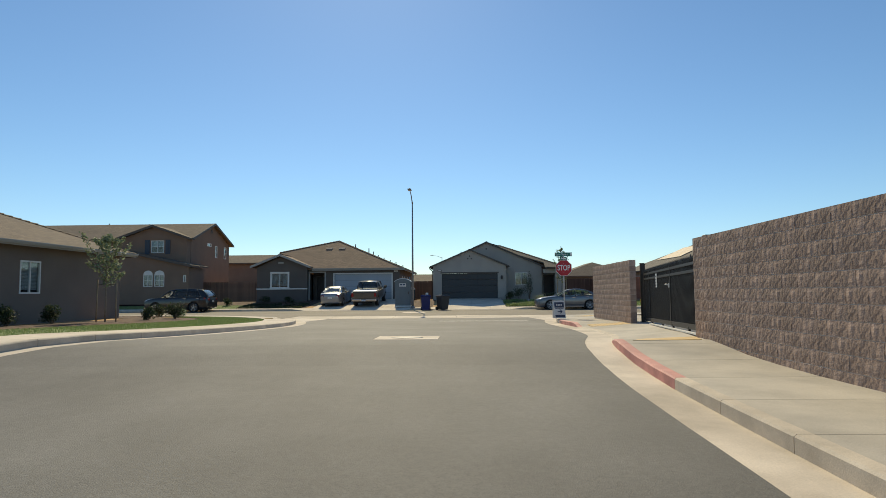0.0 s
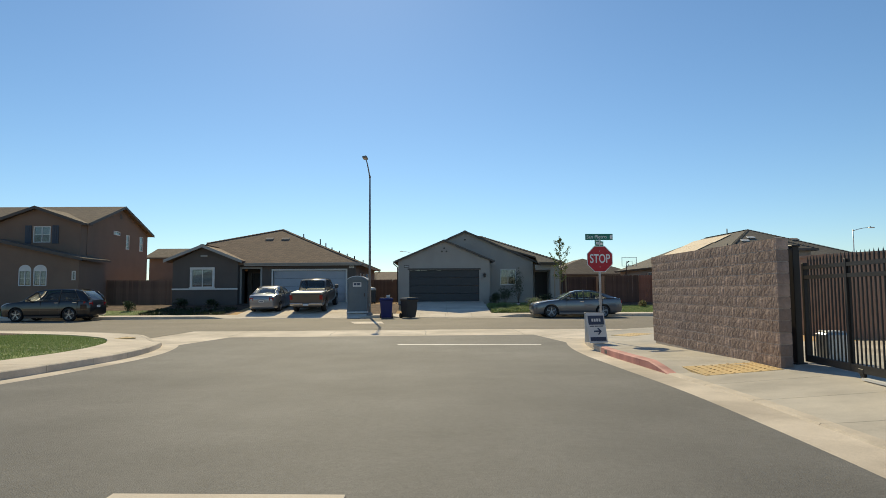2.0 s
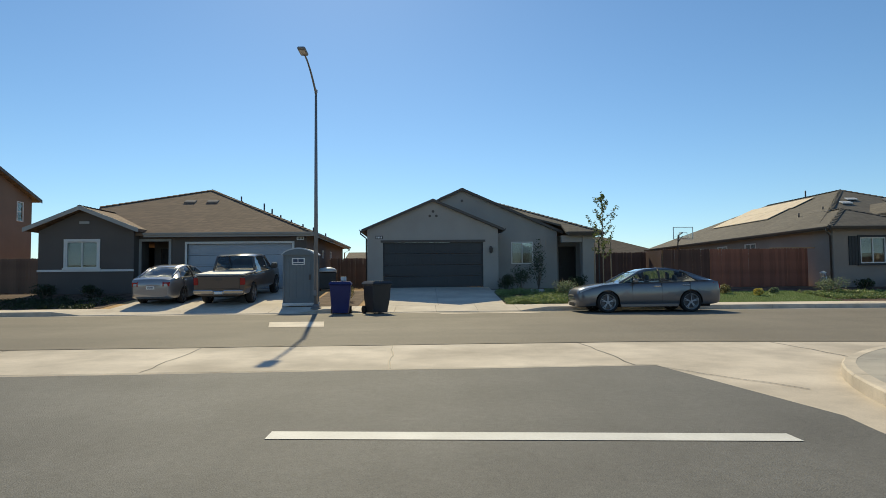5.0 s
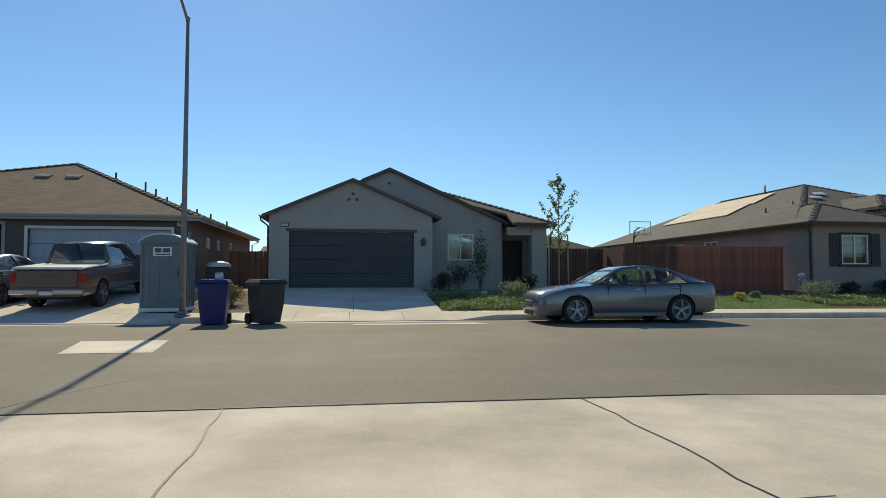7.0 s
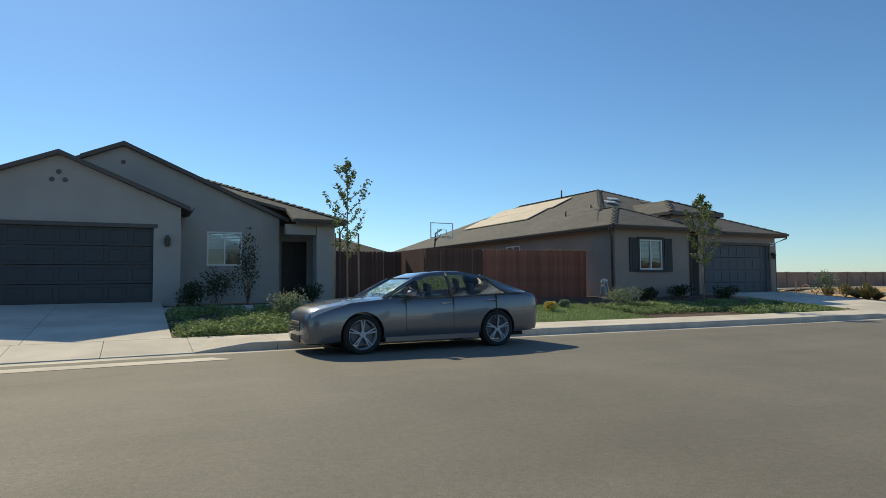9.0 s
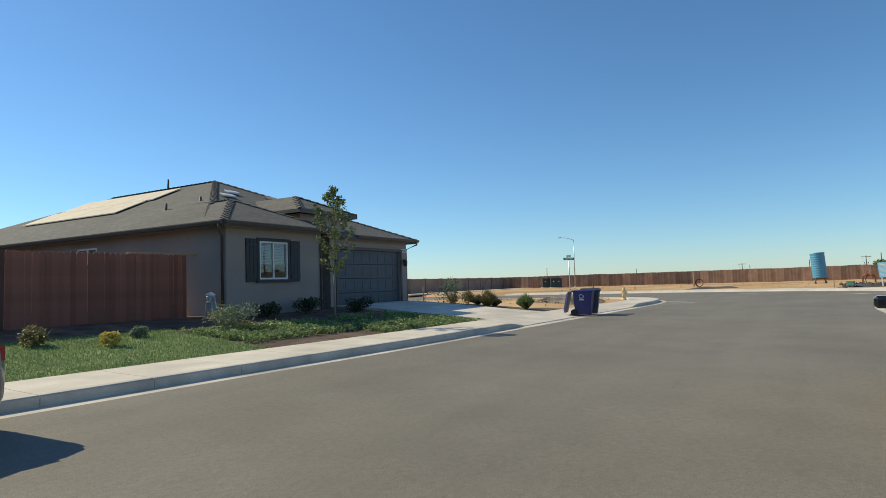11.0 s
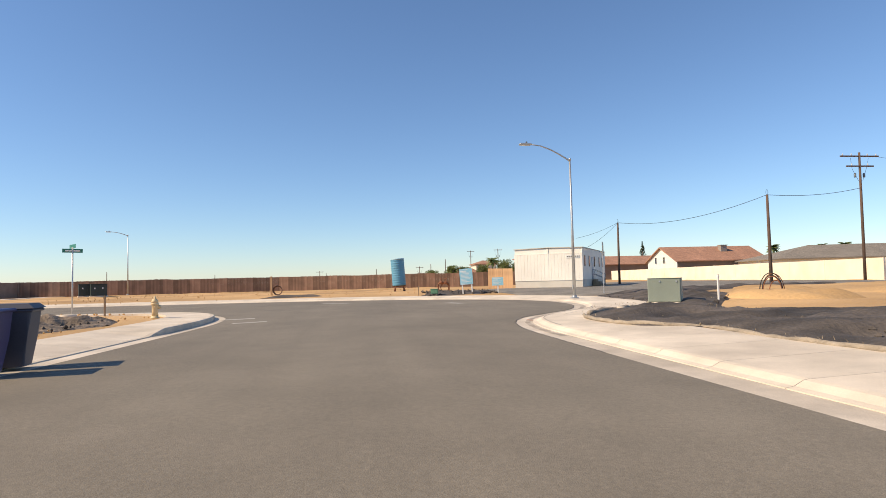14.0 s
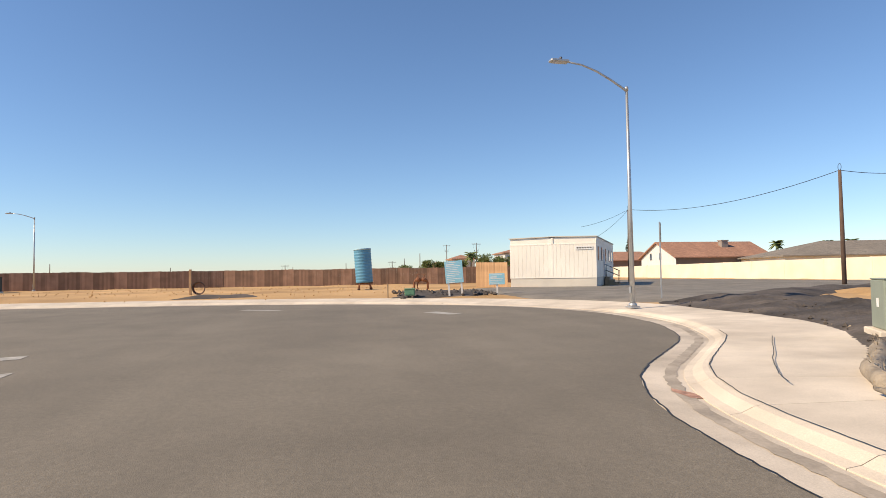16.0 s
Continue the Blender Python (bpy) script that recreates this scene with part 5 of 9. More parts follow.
    slopes += [[(10.05, 50.8, 3.46), (10.05, 66.3, 3.46), (4.5, 66.3, 5.85), (4.5, 56.35, 5.85)]]
    slopes += [[(8.2, 50.8, 3.46), (10.05, 50.8, 3.46), (4.5, 56.35, 5.85), (3.2, 56.35, 5.85), (8.2, 51.9, 3.93)]]
    roof_slopes(h, slopes, ROOF_GREY, 0.1)
    fascia(h, [(gl, gyf, gz(gl) + 0.01), (1.54, gyf, 5.06), (gr, gyf, gz(gr) + 0.01)], FASCIA, 0.13)
    fascia(h, [(1.9, myf, mz(1.9) + 0.02), (3.1, myf, 5.88), (8.35, myf, mz(8.35) + 0.02)], FASCIA, 0.14)
    fascia(h, [(8.3, 50.8, 3.47), (10.05, 50.8, 3.47)], FASCIA)
    eave_gutter(h, (gl, 55, gz(gl)), (gl, gyf, gz(gl)), FASCIA, (gx0 - 0.05, gy + 0.12, 0.6, 3))
    eave_gutter(h, (gr, gyf, gz(gr)), (gr, 51.8, gz(gr)), FASCIA)
    eave_gutter(h, (10.05, 50.8, 3.44), (10.05, 66, 3.44), FASCIA)
    eave_gutter(h, (8.4, 50.8, 3.44), (10.1, 50.8, 3.44), FASCIA, (9.9, 51.0, 0.6, 3))
    ridge_caps(h, [((1.54, gyf + 0.1, 5.02), (1.54, 53.2, 5.02)), ((3.1, myf + 0.1, 5.85), (3.1, 66.3, 5.87)), ((10.05, 50.8, 3.46), (4.5, 56.35, 5.85))], ROOF_GREY)
    wall_light(h, 4.33, gy, 2.62)
    number_plate(h, -1.08, gy, 3.2, True)
    roof_vents(h, [], ROOF_GREY, [(1.6, 60, 5.2, 0.5), (4.2, 58, 5.3, 0.45), (0.8, 57, 4.9, 0.4)])


def house_brown():
    h = thing("house", "dark brown stucco house with hip roof and pale garage door", "house", group="houses along the street")
    z0, ze = 0.55, 3.42
    ov = 0.4
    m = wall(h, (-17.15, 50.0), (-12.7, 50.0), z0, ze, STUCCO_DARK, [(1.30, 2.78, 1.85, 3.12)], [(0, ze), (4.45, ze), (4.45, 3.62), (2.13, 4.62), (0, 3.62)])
    window(h, m, 1.30, 2.78, 1.85, 3.12, trim=WHITE, blind=0.9)
    bm = bmesh.new()
    bx(bm, -0.02, 4.47, -0.05, -0.003, 1.68, 1.78)
    part("belt_course", bm, WHITE, h, "pale belt course below the window").matrix_basis = m
    bm = bmesh.new()
    bx(bm, 1.9, 2.36, -0.03, -0.003, 3.95, 4.07)
    part("gable_vent", bm, TRIM_GREY, h).matrix_basis = m
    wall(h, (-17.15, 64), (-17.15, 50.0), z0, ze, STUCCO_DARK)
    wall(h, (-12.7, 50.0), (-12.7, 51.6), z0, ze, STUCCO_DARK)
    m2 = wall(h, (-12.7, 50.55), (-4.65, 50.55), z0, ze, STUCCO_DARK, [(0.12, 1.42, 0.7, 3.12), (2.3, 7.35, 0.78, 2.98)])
    garage_door(h, m2, 2.3, 7.35, 0.78, 2.98, DOOR_PALE, WHITE)
    bm = bmesh.new()
    bx(bm, 0.0, 0.12, -0.04, -0.003, 0.7, 3.12)
    bx(bm, 1.42, 1.54, -0.04, -0.003, 0.7, 3.12)
    bx(bm, 0.0, 1.54, -0.04, -0.003, 3.12, 3.24)
    part("porch_trim", bm, TRIM_GREY, h).matrix_basis = m2
    m3 = wall(h, (-12.69, 52.2), (-11.0, 52.2), z0, ze, STUCCO_DARK, [(0.35, 1.3, 0.7, 2.85)])
    front_door(h, m3, 0.35, 1.3, 0.7, 2.85, DOOR_BROWN)
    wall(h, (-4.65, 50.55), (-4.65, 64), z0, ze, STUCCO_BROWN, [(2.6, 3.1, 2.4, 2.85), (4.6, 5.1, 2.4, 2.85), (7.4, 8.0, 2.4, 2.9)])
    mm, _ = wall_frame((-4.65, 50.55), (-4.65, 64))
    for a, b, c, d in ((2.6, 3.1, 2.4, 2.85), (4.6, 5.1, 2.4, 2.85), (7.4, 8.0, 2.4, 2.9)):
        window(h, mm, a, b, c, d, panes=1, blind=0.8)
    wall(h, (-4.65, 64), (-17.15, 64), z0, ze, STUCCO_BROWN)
    L, R, F, B = -17.6, -4.25, 50.12, 64.4
    e = 3.5
    A1, A2, W = (-11.15, 56.2, 6.44), (-11.15, 58.4, 6.44), (-16.2, 53.6, 5.18)
    roof_slopes(h, [[(R, F, e), A1, W, (-13.4, F, e)], [A1, (R, F, e), (R, B, e), A2], [A2, (R, B, e), (L, B, e)], [(L, B, e), (L, 54.5, e), W, A1, A2]], ROOF_BROWN)
    ga, gy = -15.02, 49.55
    gz = lambda x: 4.76 - 0.40 * abs(x - ga)  # noqa: E731
    roof_slopes(h, [[(ga, gy, 4.76), (ga, 53.4, 4.76), (-17.62, 53.4, gz(-17.62)), (-17.62, gy, gz(-17.62))], [(ga, 53.4, 4.76), (ga, gy, 4.76), (-12.3, gy, gz(-12.3)), (-12.3, 51.2, gz(-12.3))]], ROOF_BROWN)
    fascia(h, [(-17.62, gy, gz(-17.62) + 0.02), (ga, gy, 4.78), (-12.3, gy, gz(-12.3) + 0.02)], TRIM_GREY)
    fascia(h, [(-12.3, F, e), (R, F, e), (R, B, e)], TRIM_GREY)
    eave_gutter(h, (-12.3, F - 0.03, e), (R, F - 0.03, e), TRIM_GREY)
    eave_gutter(h, (R + 0.03, F, e), (R + 0.03, B, e), TRIM_GREY, (-4.55, 64.2, 0.6, 3))
    ridge_caps(h, [((R, F, e), A1), (W, A1), (A1, A2), ((ga, gy, 4.76), (ga, 53.3, 4.76)), ((R, B, e), A2)], ROOF_BROWN)
    roof_vents(h, [(-11.67, 54.3, 5.50, 25), (-10.46, 54.3, 5.50, 25)], STUCCO_TAUPE, [(-9.6, 56.6, 5.8, 0.32), (-8.27, 56.6, 5.15, 0.55), (-7.86, 56.8, 5.0, 0.4), (-7.4, 57.0, 4.8, 0.25), (-6.9, 57.6, 4.6, 0.22), (-6.4, 58.6, 4.4, 0.25), (-5.9, 59.4, 4.15, 0.35), (-5.3, 60.5, 3.9, 0.3)])
    number_plate(h, -4.95, 50.55, 3.22)


def house_taupe():
    h = thing("house", "taupe stucco house with hip roof, dark shutters and slate garage", "house", group="houses along the street")
    z0, ze = 0.35, 3.35
    x0, x1, xg = 20.25, 24.45, 31.2
    y0, yg, yb = 48.5, 49.35, 71.0
    m = wall(h, (x0, y0), (x1, y0), z0, ze, STUCCO_TAUPE, [(1.28, 2.52, 1.70, 2.92)])
    window(h, m, 1.28, 2.52, 1.70, 2.92, trim=SHUTTER, blind=0.6, shutters=SHUTTER)
    ml = wall(h, (x0, yb), (x0, y0), z0, ze, STUCCO_TAUPE, [(14.7, 15.9, 2.45, 3.03), (11.35, 12.6, 2.5, 3.03), (8.05, 9.3, 2.55, 3.03)])
    for a, b, c, d in ((14.7, 15.9, 2.45, 3.03), (11.35, 12.6, 2.5, 3.03), (8.05, 9.3, 2.55, 3.03)):
        window(h, ml, a, b, c, d, blind=0.8)
    wall(h, (x1, y0), (x1, 51.6), z0, ze, STUCCO_TAUPE)
    m2 = wall(h, (x1 + 0.01, 51.6), (25.9, 51.6), z0, ze + 0.9, STUCCO_TAUPE, [(0.35, 1.25, 0.5, 2.6)])
    front_door(h, m2, 0.35, 1.25, 0.5, 2.6, DOOR_BROWN)
    wall(h, (25.9, 51.6), (25.9, yg), z0, ze, STUCCO_TAUPE)
    m3 = wall(h, (25.91, yg), (xg, yg), z0, ze, STUCCO_TAUPE, [(0.42, 4.78, 0.56, 2.88)])
    garage_door(h, m3, 0.42, 4.78, 0.56, 2.88, DOOR_BLUE, FASCIA)
    wall(h, (xg, yg), (xg, yb), z0, ze, STUCCO_TAUPE)
    wall(h, (xg, yb), (x0, yb), z0, ze, STUCCO_TAUPE)
    e, k = 3.43, 0.435
    L, R, B = x0 - 0.4, xg + 0.4, yb + 0.4
    yf = yg - 0.35
    ax = 25.8
    P1, P2 = (ax, 55.7, 6.18), (ax, 63.4, 6.18)
    roof_slopes(h, [[(L, yf + 0.02, e), P1, P2, (L, B, e)], [(R, yf, e), (L, yf, e), P1], [P1, (R, yf, e), (R, B, e), P2], [P2, (R, B, e), (L, B, e)]], ROOF_GREY)
    # front wing hip over the window
    wl, wr, wf = L, x1 + 0.35, y0 - 0.38
    W1 = ((wl + wr) / 2, wf + 2.55, 4.52)
    W2 = ((wl + wr) / 2, 54.5, 4.52)
    roof_slopes(h, [[(wr, wf, e + 0.012), W1, (wl, wf, e + 0.012)], [(wl, wf, e + 0.012), W1, W2, (wl, 54.5, e + 0.012)], [W1, (wr, wf, e + 0.012), (wr, 54.5, e + 0.012), W2]], ROOF_GREY)
    # raised entry roof
    el, er, ef = 23.9, 27.1, 48.95
    E1, E2 = (25.3, ef + 1.6, 4.95), (25.3, 56, 4.95)
    roof_slopes(h, [[(er, ef, 4.22), E1, (el, ef, 4.22)], [(el, ef, 4.22), E1, E2, (el, 56, 4.22)], [E1, (er, ef, 4.22), (er, 56, 4.22), E2]], ROOF_GREY)
    bm = bmesh.new()
    bx(bm, el + 0.35, er - 0.35, ef + 0.35, 52.5, 3.3, 4.1)
    part("entry_wall", bm, STUCCO_TAUPE, h)
    fascia(h, [(L, B, e), (L, wf, e)], FASCIA, 0.16)
    fascia(h, [(L, wf, e), (wr, wf, e), (wr, yf, e)], FASCIA, 0.16)
    fascia(h, [(er - 0.9, yf, e), (R, yf, e), (R, B, e)], FASCIA, 0.16)
    fascia(h, [(el, ef, 4.23), (er, ef, 4.23), (er, 53, 4.23)], FASCIA, 0.16)
    eave_gutter(h, (L - 0.03, B, e), (L - 0.03, wf, e), FASCIA, (x0 - 0.05, y0 + 0.12, 0.4, 3))
    eave_gutter(h, (wl, wf - 0.03, e), (wr, wf - 0.03, e), FASCIA, (x1 - 0.08, y0 - 0.05, 0.4, 3))
    eave_gutter(h, (er, yf - 0.03, e), (R, yf - 0.03, e), FASCIA, (xg + 0.06, yg + 0.05, 0.4, 3))
    ridge_caps(h, [((wl, wf, e), W1), ((wr, wf, e), W1), (P1, P2), ((R, yf, e), P1), (W1, (W1[0], 53.4, 4.52)), ((L + 2.2, yf + 2.3, 4.4), P1), ((er, ef, 4.22), E1), ((el, ef, 4.22), E1)], ROOF_GREY)
    # solar panels on the long side slope
    sl = (6.18 - e) / (ax - L)
    for j in range(2):
        for i in range(7):
            ya, yb2 = 57.45 - 0.35 * j + i * 1.03, 57.45 - 0.35 * j + (i + 1) * 1.03 - 0.03
            xa, xb = 22.35 + j * 1.42, 22.35 + (j + 1) * 1.42 - 0.03
            zz = lambda x: e + sl * (x - L) + 0.09  # noqa: E731
            bm = bmesh.new()
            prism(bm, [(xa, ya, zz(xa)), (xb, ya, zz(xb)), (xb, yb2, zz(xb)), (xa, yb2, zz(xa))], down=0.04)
            part("solar_panel", bm, SOLAR, h, "solar panel with sun glare painted in pale tan")
    roof_vents(h, [(26.9, 53.4, 5.25, 24), (28.0, 53.2, 5.15, 24), (22.4, 51.6, 4.45, 0)], STUCCO_TAUPE, [(22.6, 52.6, 4.35, 0.5), (25.5, 58.5, 6.0, 0.55), (21.9, 53.6, 4.32, 0.3)])
    for x, y in ((24.1, 52.9), (24.9, 53.6)):
        bm = bmesh.new()
        bx(bm, -0.3, 0.3, -0.16, 0.16, 0.0, 0.07, 0.015)
        o = part("roof_vent", bm, WHITE, h, "pale low roof vent")
        o.matrix_basis = pose(x, y, 3.43 + 0.405 * (y - 49.0) + 0.06, 22, 0, 0)
    wall_light(h, 30.95, yg, 2.45)
    number_plate(h, 30.95, yg, 2.95)
    # gas meter set beside the corner
    gy, gx = 48.75, 19.9
    bm = bmesh.new()
    bx(bm, gx - 0.25, gx + 0.2, gy - 0.32, gy + 0.32, 0.45, 0.62, 0.02)
    gm = part("meter_pad", bm, CONCRETE, h)
    bm = bmesh.new()
    tube(bm, [(gx, gy - 0.24, 0.6), (gx, gy - 0.2, 1.0), (gx, gy - 0.16, 1.22), (gx, gy + 0.16, 1.22), (gx, gy + 0.2, 1.0), (gx, gy + 0.26, 0.6)], 0.026, 8)
    part("pipe", bm, STEEL, gm)
    bm = bmesh.new()
    bx(bm, gx - 0.09, gx + 0.09, gy - 0.14, gy + 0.14, 0.72, 1.08, 0.04)
    part("meter_body", bm, TRIM_GREY, gm)
    bm = bmesh.new()
    lathe(bm, [(0.02, -0.16), (0.05, -0.12), (0.06, -0.02), (0.15, 0.02), (0.15, 0.05), (0.08, 0.09), (0.03, 0.11)], 14, (gx - 0.02, gy, 1.24))
    part("regulator", bm, WHITE, gm, "white pressure regulator")


def house_tan():
    h = thing("house", "two-storey tan stucco house with gables and arched lower windows", "house", group="houses along the street")
    z0, ze = 0.5, 6.3
    xr, xl, yf, yb = -23.1, -41.0, 50.1, 58.9
    m = wall(h, (xl, yf), (xr, yf), z0, ze, STUCCO_TAN, [(3.0, 4.2, 4.4, 5.6)])
    window(h, m, 3.0, 4.2, 4.4, 5.6, blind=0.7)
    mr = wall(h, (xr, yf), (xr, yb), z0, ze, STUCCO_TAN, [(3.4, 4.35, 5.85, 6.15), (5.25, 5.75, 4.85, 6.0), (7.4, 8.0, 4.85, 6.05), (1.5, 2.05, 2.4, 3.0)], [(0, ze), (8.8, ze), (4.4, 7.95)])
    for a, b, c, d in ((3.4, 4.35, 5.85, 6.15), (5.25, 5.75, 4.85, 6.0), (7.4, 8.0, 4.85, 6.05), (1.5, 2.05, 2.4, 3.0)):
        window(h, mr, a, b, c, d, panes=1, blind=0.6, grid=d - c > 1)
    bm = bmesh.new()
    tube(bm, [(4.4, -0.03, 7.3), (4.4, 0.02, 7.3)], 0.18, 14)
    part("gable_vent", bm, FASCIA, h).matrix_basis = mr
    wall(h, (xr, yb), (xl, yb), z0, ze, STUCCO_TAN)
    wall(h, (xl, yb), (xl, yf), z0, ze, STUCCO_TAN, (), [(0, ze), (8.8, ze), (4.4, 7.95)])
    # front gabled wing
    wl, wr, wy = -29.0, -23.13, 49.35
    mw = wall(h, (wl, wy), (wr, wy), z0, 6.2, STUCCO_TAN, [(2.7, 3.85, 4.95, 6.05)], [(0, 6.2), (5.87, 6.2), (2.95, 7.3)])
    window(h, mw, 2.7, 3.85, 4.95, 6.05, blind=0.5, shutters=surf("blue_grey_shutters", (0.05, 0.065, 0.09), 0.6, 0.1), grid=True)
    # single-storey bay before it, under a low gable
    bl, br_, by = -33.6, -22.15, 47.6
    mb = wall(h, (bl, by), (br_, by), z0, 3.6, STUCCO_TAN, [(7.6, 8.4, 2.0, 3.0), (8.55, 9.4, 2.0, 3.0), (11.0, 11.25, 2.35, 2.95)], [(0, 3.6), (11.45, 3.6), (11.45, 3.68), (5.7, 5.0), (0, 3.68)])
    window(h, mb, 11.0, 11.25, 2.35, 2.95, panes=1, blind=0.8)
    for a, c in ((7.6, 8.4), (8.55, 9.4)):
        window(h, mb, a, c, 2.0, 3.0, panes=2, blind=0.9, grid=True)
        bm = bmesh.new()
        hw_ = (c - a) / 2
        prism(bm, [(a + hw_ + hw_ * math.cos(q * math.pi / 10), -0.02, 3.0 + 0.36 * math.sin(q * math.pi / 10)) for q in range(11)], shift=(0, 0.015, 0))
        part("arch_head", bm, WHITE, h, "white arched window head").matrix_basis = mb
    wall(h, (br_, by), (br_, yf + 0.5), z0, 3.6, STUCCO_TAN)
    wall(h, (bl, yf), (bl, by), z0, 3.6, STUCCO_TAN)
    bc = -27.9
    bz = lambda x: 5.15 - 0.225 * abs(x - bc)  # noqa: E731
    roof_slopes(h, [[(bc, by - 0.4, 5.15), (bc, wy + 0.1, 5.15), (bl - 0.4, wy + 0.1, bz(bl - 0.4)), (bl - 0.4, by - 0.4, bz(bl - 0.4))], [(bc, wy + 0.1, 5.15), (bc, by - 0.4, 5.15), (br_ + 0.4, by - 0.4, bz(br_ + 0.4)), (br_ + 0.4, yf + 0.6, bz(br_ + 0.4)), (xr + 0.02, yf + 0.6, bz(xr))]], ROOF_TAN)
    fascia(h, [(bl - 0.4, by - 0.41, bz(bl - 0.4) + 0.02), (bc, by - 0.41, 5.17), (br_ + 0.4, by - 0.41, bz(br_ + 0.4) + 0.02)], FASCIA)
    wall(h, (wr, wy), (wr, yf), z0, 6.2, STUCCO_TAN)
    wall(h, (wl, yf), (wl, wy), z0, 6.2, STUCCO_TAN)
    r = 8.1
    yc = (yf + yb) / 2
    roof_slopes(h, [[(xr + 0.35, yf - 0.4, 6.3), (xr + 0.35, yc, r), (xl - 0.3, yc, r), (xl - 0.3, yf - 0.4, 6.3)], [(xr + 0.35, yc, r), (xr + 0.35, yb + 0.4, 6.3), (xl - 0.3, yb + 0.4, 6.3), (xl - 0.3, yc, r)]], ROOF_TAN)
    xc = (wl + wr) / 2
    roof_slopes(h, [[(xc, wy - 0.35, 7.4), (xc, yc - 0.9, 7.4), (wl - 0.35, yf, 6.25), (wl - 0.35, wy - 0.35, 6.25)], [(xc, yc - 0.9, 7.4), (xc, wy - 0.35, 7.4), (wr + 0.38, wy - 0.35, 6.25), (wr + 0.38, yf, 6.25)]], ROOF_TAN)
    fascia(h, [(wl - 0.35, wy - 0.36, 6.27), (xc, wy - 0.36, 7.42), (wr + 0.38, wy - 0.36, 6.27)], FASCIA)
    fascia(h, [(xr + 0.36, yf - 0.4, 6.32), (xr + 0.36, yc, r + 0.02), (xr + 0.36, yb + 0.4, 6.32)], FASCIA)
    fascia(h, [(xl, yf - 0.41, 6.3), (wl - 0.3, yf - 0.41, 6.3)], FASCIA)
    roof_vents(h, [(-26.5, 53.2, 7.3, 25)], ROOF_TAN, [(-34, 56, 7.5, 0.9), (-30, 56, 7.5, 0.8), (-36.5, 56, 7.5, 0.8), (-27, 56.2, 7.4, 0.8), (-24.8, 56.4, 7.4, 0.7)])


def house_corner():
    h = thing("house", "single-storey grey brown stucco corner house with a hip roof", "house", group="houses along the street")
    z0, ze = 0.2, 3.08
    xr, xl, yf, yb = -14.6, -26.0, 4.0, 24.1
    m = wall(h, (xr, yf), (xr, yb), z0, ze, STUCCO_BROWN, [(13.85, 14.9, 1.36, 2.54)])
    window(h, m, 13.85, 14.9, 1.36, 2.54, blind=0.9)
    wall(h, (xr, yb), (xl, yb), z0, ze, STUCCO_BROWN)
    wall(h, (xl, yb), (xl, yf), z0, ze, STUCCO_BROWN)
    wall(h, (xl, yf), (xr, yf), z0, ze, STUCCO_BROWN)
    e, r = 3.16, 5.6
    R, L, F, B = xr + 0.45, xl - 0.45, yf - 0.45, yb + 0.45
    xc = (R + L) / 2
    A, C = (xc, B - 5.9, r), (xc, F + 5.9, r)
    roof_slopes(h, [[(R, F, e), (R, B, e), A, C], [(R, B, e), (L, B, e), A], [(L, B, e), (L, F, e), C, A], [(L, F, e), (R, F, e), C]], ROOF_TAN)
    fascia(h, [(L, B, e), (R, B, e)][::-1], FASCIA, 0.16)
    fascia(h, [(R, F, e), (R, B, e)], TRIM_GREY, 0.16)
    eave_gutter(h, (R + 0.03, F, e), (R + 0.03, B, e), TRIM_GREY)
    ridge_caps(h, [((R, B, e), A), (A, C), ((R, F, e), C)], ROOF_TAN)
    roof_vents(h, [(-16.6, 18.6, 4.0, 0)], FASCIA, [(-17.8, 15.6, 4.5, 0.7)])


house_grey()
house_brown()
house_taupe()
house_tan()
house_corner()


